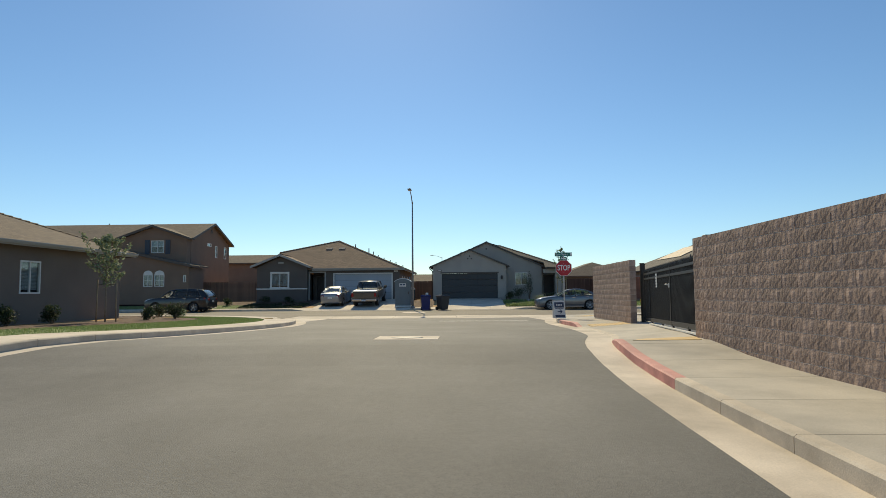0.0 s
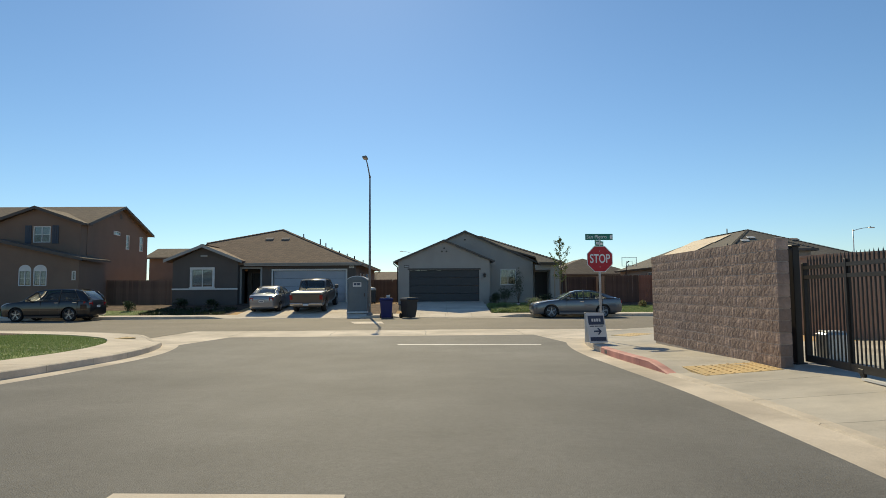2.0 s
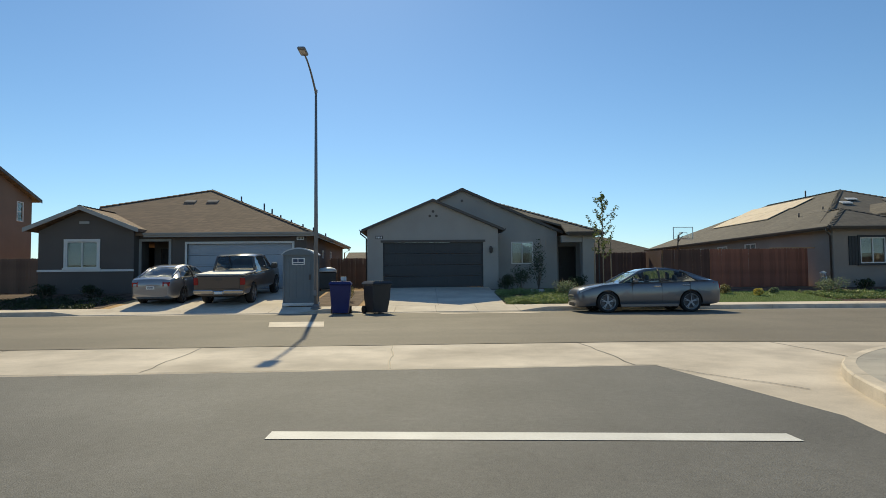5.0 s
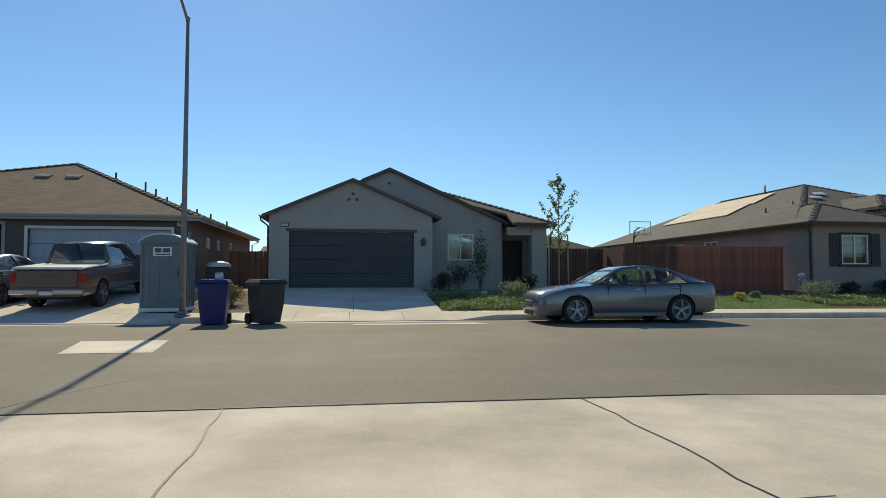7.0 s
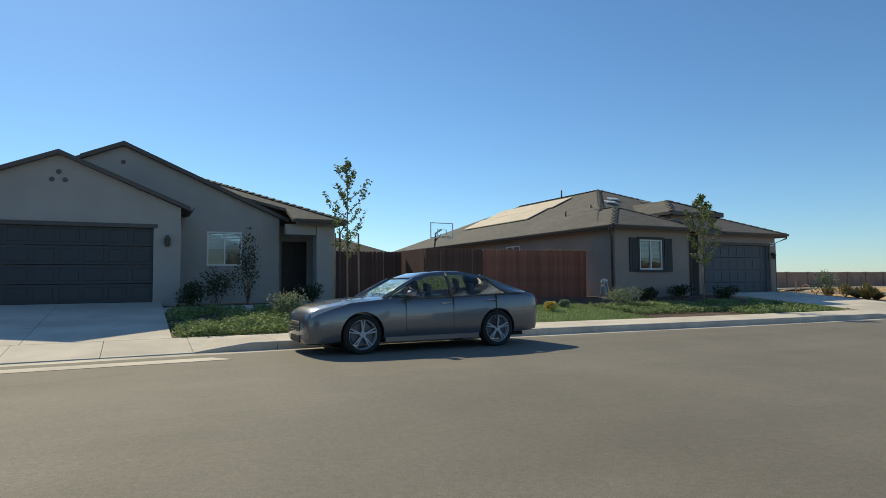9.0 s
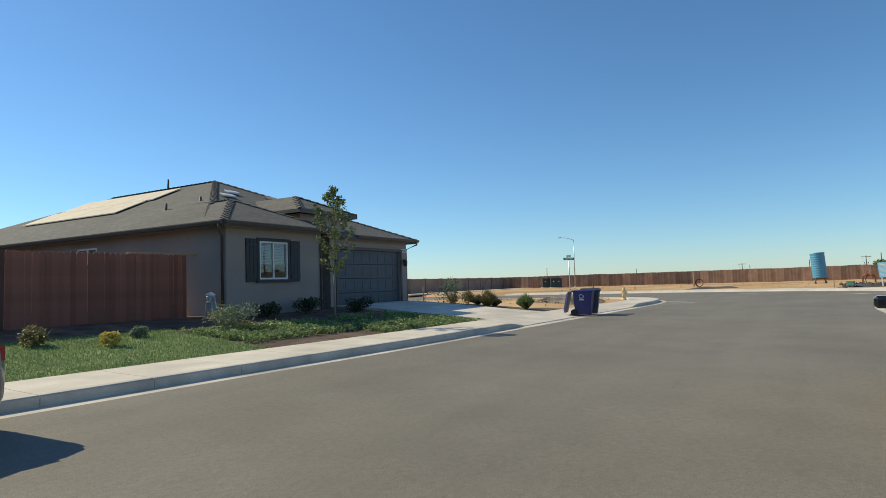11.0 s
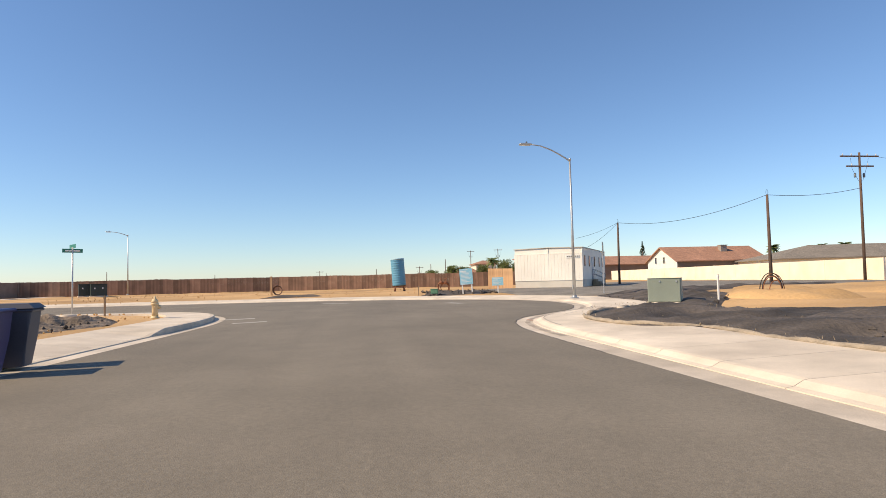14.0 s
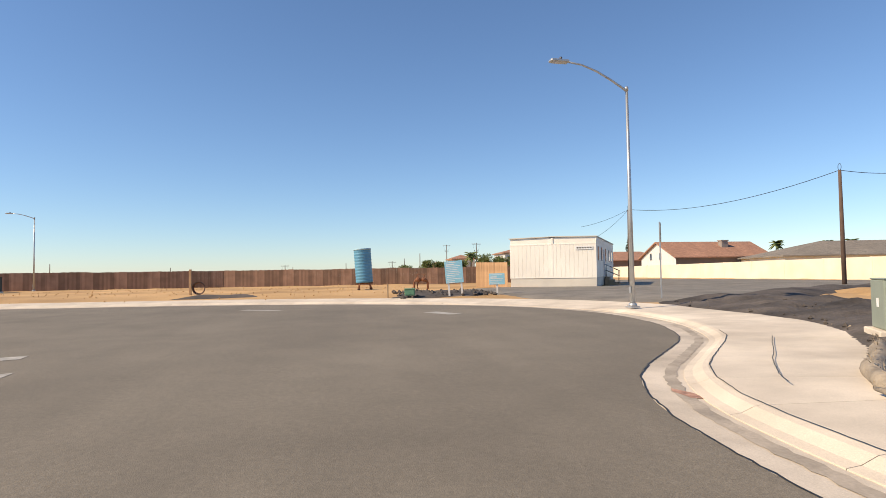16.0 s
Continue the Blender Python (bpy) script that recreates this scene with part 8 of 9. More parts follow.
def toilet(x, y, z, rz):
    t = thing("portable_toilet", "grey plastic portable toilet with a pale domed roof", "portable toilet", x, y, z, rz)
    bm = bmesh.new()
    bx(bm, -0.62, 0.62, -0.62, 0.62, 0.0, 0.12, 0.02)
    part("skid_base", bm, WHITE, t, "pale skid base")
    for k in range(4):
        bm = bmesh.new()
        bx(bm, -0.56, 0.56, -0.56, -0.52, 0.12, 2.0, 0.008)
        for u in (-0.4, -0.13, 0.13, 0.4):
            bx(bm, u - 0.05, u + 0.05, -0.575, -0.561, 0.3, 1.7, 0.006)
        o = part("door" if k == 0 else "side_panel", bm, PLASTIC_GREY, t)
        o.matrix_basis = pose(0, 0, 0, 0, 0, 90 * k)
    for a in (-0.56, 0.56):
        for b in (-0.56, 0.56):
            bm = bmesh.new()
            bx(bm, a - 0.035, a + 0.035, b - 0.035, b + 0.035, 0.12, 2.03, 0.01)
            part("corner_post", bm, PLASTIC_GREY, t)
    bm = bmesh.new()
    n_ = 10
    prof = [(-0.64 + 1.28 * k / n_, 2.0 + 0.24 * math.sin(math.pi * k / n_) ** 0.7) for k in range(n_ + 1)]
    prism(bm, [(u, -0.64, v) for u, v in prof] + [(0.64, -0.64, 1.96), (-0.64, -0.64, 1.96)], shift=(0, 1.28, 0))
    part("roof", bm, PLASTIC_ROOF, t, "pale translucent domed roof")
    bm = bmesh.new()
    prism(bm, [(u * 0.93, -0.652, 1.97 + (v - 1.97) * 0.8) for u, v in prof] + [(0.595, -0.652, 1.95), (-0.595, -0.652, 1.95)], shift=(0, 0.03, 0))
    part("front_gable", bm, PLASTIC_GREY, t)
    bm = bmesh.new()
    bx(bm, -0.25, 0.25, -0.60, -0.577, 1.58, 1.84, 0.004)
    s = part("notice", bm, SIGN_WHITE, t, "white label with dark print")
    for q in ((-0.2, -0.03, 1.68, 1.8), (0.0, 0.2, 1.68, 1.8), (-0.2, 0.2, 1.61, 1.645)):
        bm = bmesh.new()
        bx(bm, q[0], q[1], -0.606, -0.601, q[2], q[3])
        part("print_bar", bm, SIGN_SLATE, s)
    bm = bmesh.new()
    bx(bm, 0.40, 0.47, -0.60, -0.577, 1.0, 1.2, 0.006)
    part("latch", bm, FASCIA, t)
    bm = bmesh.new()
    tube(bm, [(0.45, 0.45, 1.9), (0.45, 0.45, 2.35)], 0.05, 8)
    part("vent_pipe", bm, PLASTIC_GREY, t)


toilet(-3.75, 44.75, 0.19, 0)


# ---- fences ----
def board_fence(label, p0, p1, h, mat, singles=True, step=0.145, posts=2.4, rise=0.0, name="fence", wave=0.02):
    """Upright dog-eared boards on rails and posts; outer face on the right of p0 to p1."""
    f = thing(name, label, "fence")
    m, length = wall_frame(p0, p1)
    f.matrix_basis = m
    n_ = max(1, round(length / step))
    step = length / n_
    us = [(k + 0.5) * step for k in range(n_)]
    wp = [(p0[0] + (p1[0] - p0[0]) * u / length, p0[1] + (p1[1] - p0[1]) * u / length) for u in us]
    zs = heights([p[0] for p in wp], [p[1] for p in wp])
    zs = np.convolve(np.pad(zs, 6, mode="edge"), np.ones(13) / 13, "valid")
    r = random.Random(17)

    def board(bm, u, z, hh):
        w = step / 2 - 0.002
        prism(bm, [(u - w, 0, z), (u + w, 0, z), (u + w, 0, z + hh - 0.04), (u + w - 0.03, 0, z + hh), (u - w + 0.03, 0, z + hh), (u - w, 0, z + hh - 0.04)], shift=(0, 0.018, 0))

    if singles:
        bm = bmesh.new()
        board(bm, 0, 0, h)
        me = finish(bm, "board", mat)
        for u, z in zip(us, zs):
            piece("board", me, f, pose(u, r.uniform(-0.004, 0.004), z + r.uniform(0, wave) + rise * u, 0, r.uniform(-0.4, 0.4), 0))
    else:
        k = 0
        while k < n_:
            bm = bmesh.new()
            for u, z in list(zip(us, zs))[k:k + 16]:
                board(bm, u, float(z), h + r.uniform(-wave, wave))
            tagged(part("board_run", bm, mat, f), kind="stuff")
            k += 16
    u = 0.05
    while u < length:
        z = float(np.interp(u, us, zs))
        bm = bmesh.new()
        bx(bm, u - 0.045, u + 0.045, 0.06, 0.15, z - 0.2, z + h - 0.05 + rise * u)
        part("post", bm, STAKE, f)
        if u + posts <= length:
            z2 = float(np.interp(u + posts, us, zs))
            for q in (0.3, h - 0.35):
                bm = bmesh.new()
                prism(bm, [(u, 0.02, z + q + rise * u), (u + posts, 0.02, z2 + q + rise * (u + posts)), (u + posts, 0.06, z2 + q + rise * (u + posts)), (u, 0.06, z + q + rise * u)], down=0.08)
                part("rail", bm, STAKE, f)
        u += posts
    return f


board_fence("dark weathered board fence beside the red fence", (12.6, 49.62), (14.9, 49.62), 1.85, FENCE_DARK)
board_fence("red-stained board fence beside the taupe house", (14.9, 49.6), (19.72, 49.6), 1.85, FENCE_RED)
# shade on these two stretches is put into the dark board colour
board_fence("board fence between the grey and taupe houses, shade in its colour", (9.9, 51.6), (12.5, 51.6), 1.8, FENCE_DARK)
board_fence("board fence along the side yard", (12.55, 66), (12.55, 49.7), 1.85, FENCE_DARK, singles=False)
board_fence("dark board fence between the brown and grey houses", (-4.4, 56.5), (-1.75, 56.5), 1.8, FENCE_BROWN)
board_fence("weathered board fence beside the two-storey house", (-23.0, 52.5), (-17.3, 52.5), 1.8, FENCE_BROWN)
board_fence("back fence behind the street's houses", (-40, 70), (32, 70), 1.8, FENCE_BROWN, singles=False)

plank = thing("fence_plank", "pale wooden plank laid along the fence top", "plank", 19.05, 49.72, 2.47)
bm = bmesh.new()
bx(bm, -1.1, 1.1, -0.06, 0.06, 0.0, 0.06, 0.006)
part("board", bm, FENCE_NEW, plank)
bm = bmesh.new()
for u in (-0.95, 0.6):
    bx(bm, u - 0.04, u + 0.04, -0.03, 0.03, -2.1, 0.0)
part("upright", bm, FENCE_NEW, plank)


def hoop(x, y, z, rz):
    b = thing("basketball_hoop", "basketball hoop with clear backboard behind the fence", "basketball hoop", x, y, z, rz)
    b.matrix_basis = pose(x, y, z, 0, 0, rz) @ Matrix.Diagonal((0.92, 1, 0.9, 1))
    bm = bmesh.new()
    bx(bm, -0.35, 0.35, 0.4, 1.3, 0, 0.16, 0.03)
    part("base", bm, PLASTIC_BLACK, b)
    bm = bmesh.new()
    tube(bm, [(0, 0.9, 0.1), (0, 0.75, 2.2), (0, 0.6, 3.3), (0, 0.1, 3.45)], 0.05, 8)
    tube(bm, [(0, 0.62, 2.9), (0, 0.1, 3.2)], 0.03, 8)
    part("pole", bm, DARKSTEEL, b)
    bm = bmesh.new()
    for q in ((-0.66, 0.66, 3.0, 3.035), (-0.66, 0.66, 3.765, 3.8), (-0.66, -0.625, 3.0, 3.8), (0.625, 0.66, 3.0, 3.8), (-0.27, -0.25, 3.1, 3.45), (0.25, 0.27, 3.1, 3.45), (-0.25, 0.25, 3.43, 3.45)):
        bx(bm, q[0], q[1], 0.0, 0.04, q[2], q[3])
    bb = part("backboard_frame", bm, STEEL, b)
    bm = bmesh.new()
    bx(bm, -0.62, 0.62, 0.015, 0.022, 3.04, 3.76)
    part("backboard", bm, glassy("clear_backboard", (0.94, 0.96, 0.96), 0.02, 1.05), bb).visible_shadow = False
    bm = bmesh.new()
    tube(bm, [(0.225 * math.cos(t), -0.30 + 0.225 * math.sin(t), 3.05) for t in np.linspace(0, 2 * math.pi, 21)], 0.01, 6, False)
    part("rim", bm, RUST, b)


hoop(16.2, 55.5, 0.62, 4)


# ---- the open lots to the east ----
def drape(name, poly, mat, label, category, lift, step=0.6, bump=0.06, seed=1, kind="structure", floor=-1.0):
    """A sheet of earth over the land inside a polygon, lumpy, thin at its edge."""
    x, y = np.array(poly).T
    gx, gy = np.meshgrid(np.arange(x.min(), x.max() + step, step), np.arange(y.min(), y.max() + step, step))
    sh = gx.shape
    ins = inside(gx.ravel(), gy.ravel(), poly).reshape(sh)
    z = heights(gx, gy).reshape(sh)
    edge = np.zeros(sh)
    dense = [(poly[i][0] + (poly[(i + 1) % len(poly)][0] - poly[i][0]) * t, poly[i][1] + (poly[(i + 1) % len(poly)][1] - poly[i][1]) * t) for i in range(len(poly)) for t in np.linspace(0, 1, 60)]
    dd = np.array(dense)
    for j in range(sh[0]):
        edge[j] = np.hypot(gx[j][:, None] - dd[None, :, 0], gy[j][:, None] - dd[None, :, 1]).min(1)
    n_ = np.array([noise.noise(Vector((a * 0.8, b * 0.8, seed))) + 0.5 * noise.noise(Vector((a * 2.1, b * 2.1, seed))) for a, b in zip(gx.ravel(), gy.ravel())]).reshape(sh)
    side = np.where(ins, edge, -edge)
    zz = np.maximum(z, floor) + np.where(side > 0, 0.03 + lift * np.clip(side / 0.9, 0, 1) ** 0.6 + bump * n_ * np.clip(side, 0, 1), 0.03 + side * 0.5)
    keep = side > -2.2 * step
    w = sh[1]
    verts = np.stack([gx.ravel(), gy.ravel(), zz.ravel()], 1).tolist()
    faces = [(j * w + i, j * w + i + 1, (j + 1) * w + i + 1, (j + 1) * w + i) for j in range(sh[0] - 1) for i in range(sh[1] - 1) if keep[j, i] and keep[j, i + 1] and keep[j + 1, i] and keep[j + 1, i + 1]]
    return tagged(new(name, from_lists(name, verts, faces, mat)), label, category, kind=kind)


SOIL_BED = [(22.3, 28.4), (25, 28.5), (30.3, 28.65), (32.6, 28.5), (33.6, 29.35), (35.8, 29.55), (37.4, 29.1), (38.6, 28.05), (39.9, 26.75), (42.0, 25.1), (44.0, 24.05), (46.3, 23.5), (50.4, 23.1), (52.6, 22.7), (52.8, 18.6), (47.5, 18.4), (43.8, 19.9), (42.6, 21.3), (41.0, 22.7), (39.4, 23.9), (36.9, 25.4), (35.5, 25.6), (34.8, 25.2), (34.4, 24.2), (33.2, 23.0), (31.0, 23.4), (28.2, 22.5), (25.6, 23.3), (23.4, 24.4), (22.0, 25.9), (21.3, 27.4)]
drape("dark_soil", SOIL_BED, SOIL, "dark damp soil heaped behind the pavement", "soil", 0.11, 0.2, 0.19, 2, floor=0.15)
drape("dark_soil", [(50.6, 22.0), (52.4, 22.5), (53.4, 19), (57.2, 14.3), (60.4, 3), (58.4, 3), (55.0, 13.0), (51.4, 17.6)], SOIL, "dark soil edge beside the asphalt yard", "soil", 0.2, 0.4, 0.10, 5)
drape("dark_soil", [(62.5, 31.5), (66, 30), (68, 26.5), (64, 25.6), (61.8, 27.2)], SOIL, "dark soil strip beside the sign boards", "soil", 0.08, 0.4, 0.08, 3)
drape("dark_soil", [(67.6, 43), (69.3, 41.4), (69, 38.8), (67.8, 38.2), (67.3, 40)], SOIL, "low heap of dark soil behind the pavement", "soil", 0.10, 0.4, 0.08, 4)
drape("soil_heap", [(37, 43.5), (40, 42.8), (41.8, 43.2), (41, 45), (38, 46)], surf("brown_clods", (0.10, 0.078, 0.06), 0.95, 0.4, 1.6, 9.0, 1.0, tint=(0.24, 0.185, 0.135), depth=0.06), "brown heap of clods beside the pavement", "soil", 0.13, 0.12, 0.34, 6)
drape("dirt_mound", [(37, 13), (50, 16), (58, 12), (56, 4), (44, 2), (34, 6)], DIRT, "low mound of tan dirt", "dirt", 0.08, 1.0, 0.18, 7)
# unseen sheet, added to cut bounced light on the taupe side wall
drape("bounce_sheet", [(10.6, 49.6), (19.8, 49.6), (19.8, 66), (10.6, 66)], BOUNCE_DARK, "unseen dark ground sheet that cuts light bounced onto the wall", "ground", 0.01, 0.8, 0.0, 8)
drape("trailer_yard", PAD, ASPHALT_OLD, "worn grey asphalt yard round the site trailer", "road", 0.03, 0.8, 0.0, 9)
bm = bmesh.new()
bx(bm, 60, 105, 71.0, 73.0, 0.2, 0.33)
single("pavement_far", bm, CONCRETE, "pale far pavement before the block wall", "pavement", kind="structure")

board_fence("long weathered board fence across the open lots", (100, 76), (103.03, 45.7), 1.85, FENCE_BROWN, singles=False, step=0.2)
board_fence("long weathered board fence across the open lots", (103, 46), (99, 14), 1.85, FENCE_BROWN, singles=False, step=0.2)
board_fence("short stretch of new pale fence beside the trailer", (78.2, 23.3), (75.75, 21.5), 1.9, FENCE_NEW, singles=True)
wall_r = thing("block_wall", "reddish brown block wall along the far street", "wall", kind="structure")
for k in range(17):
    bm = bmesh.new()
    xa, xb = 100 - k * 4.0, 100 - (k + 1) * 4.0 + 0.02
    bx(bm, xb, xa, 76.0, 76.2, 0.1, 2.02)
    bx(bm, xb, xa, 75.95, 76.25, 2.02, 2.12)
    bx(bm, xa - 0.2, xa + 0.2, 75.9, 76.3, 0.1, 2.16)
    part("wall_bay", bm, WALL_RED, wall_r)
wall_y = thing("block_wall", "long cream stucco wall behind the site yard", "wall", kind="structure")
pa, pb = Vector((60, -10.5, 0)), Vector((152, -20.9, 0))
for k in range(15):
    a, b = pa.lerp(pb, k / 15), pa.lerp(pb, (k + 1) / 15)
    n_ = Vector((0.11, 0.99, 0)) * 0.1
    bm = bmesh.new()
    prism(bm, [(a - n_) + Vector((0, 0, 2.3)), (b - n_) + Vector((0, 0, 2.3)), (b + n_) + Vector((0, 0, 2.3)), (a + n_) + Vector((0, 0, 2.3))], down=2.2)
    bx(bm, a.x - 0.09, a.x + 0.09, a.y - 0.13, a.y + 0.13, 0.1, 2.33)
    part("wall_bay", bm, STUCCO_CREAM, wall_y)


def site_trailer():
    t = thing("site_trailer", "white site office trailer with grey skirting and small side windows", "trailer", 72.4, 16.0, 0.31, -30.5)
    W, L, z0, z1 = 6.2, 14.0, 0.62, 3.52
    # local x along the long window side, local y towards the broad end's far corner
    bm = bmesh.new()
    bx(bm, 0.03, L - 0.03, 0.03, W - 0.03, 0.0, 0.66)
    part("skirting", bm, TRAILER_SKIRT, t)
    bm = bmesh.new()
    bx(bm, 0.04, L - 0.04, 0.04, W - 0.04, 0.66, z1)
    part("core", bm, TRAILER, t)
    for half in (0, 1):
        n_ = 10
        for k in range(n_):
            a = half * W / 2 + k * (W / 2) / n_
            bm = bmesh.new()
            bx(bm, 0.0, 0.035, a + 0.003, a + W / 2 / n_ - 0.003, 0.68, 3.0, 0.004)
            part("siding_panel", bm, TRAILER, t)
    bm = bmesh.new()
    bx(bm, -0.012, 0.03, 0.0, W, 3.0, 3.06)
    bx(bm, -0.012, 0.03, W / 2 - 0.07, W / 2 + 0.07, 0.68, 3.5)
    bx(bm, -0.012, 0.03, 0.0, W, 0.62, 0.68)
    part("end_trim", bm, TRAILER, t)
    for k in range(20):
        a = k * L / 20
        bm = bmesh.new()
        bx(bm, a + 0.003, a + L / 20 - 0.003, 0.0, 0.036, 0.68, z1 - 0.03, 0.004)
        part("siding_panel", bm, TRAILER, t)
    bm = bmesh.new()
    pts = [(0, z1), (W / 2, z1 + 0.22), (W, z1)]
    prism(bm, [(-0.06, -0.06, z1 - 0.02), (-0.06, W / 2, z1 + 0.04), (-0.06, W + 0.06, z1 - 0.02), (-0.06, W + 0.06, z1 + 0.04), (-0.06, W / 2, z1 + 0.10), (-0.06, -0.06, z1 + 0.04)], shift=(L + 0.12, 0, 0))
    part("roof", bm, TRAILER_SKIRT, t)
    for a in (0.9, 3.3, 6.4, 9.4, 11.6):
        bm = bmesh.new()
        bx(bm, a, a + 0.5, -0.03, -0.002, 1.85, 2.85, 0.006)
        w = part("window", bm, FASCIA, t)
        bm = bmesh.new()
        bx(bm, a + 0.06, a + 0.44, -0.038, -0.031, 1.92, 2.78)
        part("pane", bm, PANE, w)
    bm = bmesh.new()
    bx(bm, 5.0, 5.95, -0.04, -0.003, 0.68, 2.75, 0.006)
    part("door", bm, DOOR_PALE, t)
    part_steps(t)
    bm = bmesh.new()
    bx(bm, -0.05, -0.037, 0.25, 1.45, 2.62, 2.86)
    s = part("notice", bm, SIGN_WHITE, t)
    for k in range(6):
        bm = bmesh.new()
        bx(bm, -0.055, -0.051, 0.32 + 0.18 * k, 0.45 + 0.18 * k, 2.69, 2.79)
        part("print_bar", bm, FASCIA, s)


def part_steps(t):
    for k in range(3):
        bm = bmesh.new()
        bx(bm, 4.9, 6.05, -0.35 * (k + 1) - 0.05, -0.35 * k - 0.05, 0.0, 0.62 - 0.2 * k, 0.01)
        part("step", bm, STAKE, t)
    for x in (4.9, 6.05):
        bm = bmesh.new()
        tube(bm, [(x, -0.1, 0.5), (x, -0.1, 1.6), (x, -1.1, 1.1), (x, -1.1, 0.02)], 0.025, 6)
        tube(bm, [(x, -0.1, 1.15), (x, -1.1, 0.7)], 0.02, 6)
        part("step_rail", bm, DARKSTEEL, t)


site_trailer()


def tank(x, y, z):
    t = thing("water_tank", "tall blue ribbed tank standing on rusty castered legs", "tank", x, y, z)
    t.matrix_basis = pose(x, y, z, -3.5, 0.5, 0)
    bm = bmesh.new()
    prof = []
    for k in range(45):
        zz = 0.55 + 2.4 * k / 44
        prof.append((0.60 + (0.032 if k % 4 == 2 else 0.014 if k % 2 else 0.0), zz))
    lathe(bm, [(0.55, 0.53)] + prof + [(0.5, 3.0)], 28)
    part("shell", bm, TANK_BLUE, t)
    bm = bmesh.new()
    lathe(bm, [(0.64, 2.92), (0.64, 3.02), (0.60, 3.03)], 28)
    part("top_rim", bm, surf("pale_blue_rim", (0.35, 0.55, 0.66), 0.5, 0.1), t)
    for a in (45, 135, 225, 315):
        q = radians(a)
        c, s = math.cos(q) * 0.62, math.sin(q) * 0.62
        bm = bmesh.new()
        tube(bm, [(c * 0.8, s * 0.8, 0.6), (c, s, 0.12)], 0.05, 8)
        bx(bm, c - 0.08, c + 0.08, s - 0.08, s + 0.08, 0.1, 0.16, 0.01)
        leg = part("leg", bm, RUST, t)
        bm = bmesh.new()
        tube(bm, [(c - 0.04, s, 0.09), (c + 0.04, s, 0.09)], 0.09, 14)
        part("caster", bm, RUBBER, leg)
    bm = bmesh.new()
    bx(bm, -0.6, 0.6, -0.04, 0.04, 0.42, 0.52)
    bx(bm, -0.04, 0.04, -0.6, 0.6, 0.43, 0.53)
    part("cross_frame", bm, RUST, t)


tank(77.2, 31.85, height(77.2, 31.85))


def notice_board(x, y, rz, w, zb, zt, posts, label, lean):
    z = height(x, y)
    b = thing("notice_board", label, "sign board", x, y, z, rz, group="site notice boards")
    b.matrix_basis = pose(x, y, z, 0, 0, rz) @ pose(0, 0, 0, 2, lean, 0)
    for u in posts:
        bm = bmesh.new()
        bx(bm, u - 0.045, u + 0.045, -0.045, 0.045, -0.3, zt - 0.1, 0.005)
        part("post", bm, WHITE, b)
    bm = bmesh.new()
    bx(bm, -w / 2, w / 2, -0.075, -0.05, zb, zt, 0.006)
    p = part("panel", bm, SIGN_SKY, b)
    n_ = int((zt - zb) / 0.09)
    r = random.Random(int(w * 100))
    for k in range(n_):
        bm = bmesh.new()
        z_ = zt - 0.06 - 0.09 * k
        bx(bm, -0.42 * w, w * r.uniform(-0.05, 0.42), -0.079, -0.0755, z_ - (0.05 if k == 1 else 0.026), z_)
        part("print_bar", bm, SIGN_WHITE, p)


notice_board(62.1, 28.15, -102, 0.88, 0.66, 1.75, (-0.32, 0.32), "pale blue site notice board leaning on two white posts", -4)
notice_board(62.2, 26.0, -106, 0.78, 0.52, 1.08, (0.0,), "small pale blue notice board on one white post", -1)


def hydrant(x, y, z):
    h = thing("fire_hydrant", "cream-painted fire hydrant at the pavement corner", "hydrant", x, y, z, 30)
    bm = bmesh.new()
    lathe(bm, [(0.15, 0), (0.15, 0.04), (0.11, 0.05), (0.11, 0.10)], 16)
    part("base_flange", bm, HYDRANT, h)
    bm = bmesh.new()
    lathe(bm, [(0.10, 0.08), (0.095, 0.3), (0.10, 0.46), (0.13, 0.48), (0.13, 0.52), (0.11, 0.54)], 18)
    part("barrel", bm, HYDRANT, h)
    bm = bmesh.new()
    lathe(bm, [(0.115, 0.54), (0.11, 0.60), (0.08, 0.66), (0.035, 0.69), (0.035, 0.75), (0.02, 0.76)], 18)
    part("bonnet", bm, HYDRANT, h)
    for d, rr in (((0, -1), 0.075), ((1, 0), 0.055), ((-1, 0), 0.055)):
        bm = bmesh.new()
        tube(bm, [(d[0] * 0.06, d[1] * 0.06, 0.4), (d[0] * 0.17, d[1] * 0.17, 0.4)], rr, 14)
        tube(bm, [(d[0] * 0.17, d[1] * 0.17, 0.4), (d[0] * 0.20, d[1] * 0.20, 0.4)], rr * 0.4, 6)
        part("outlet_cap", bm, HYDRANT, h)


hydrant(43.1, 42.45, 0.155)


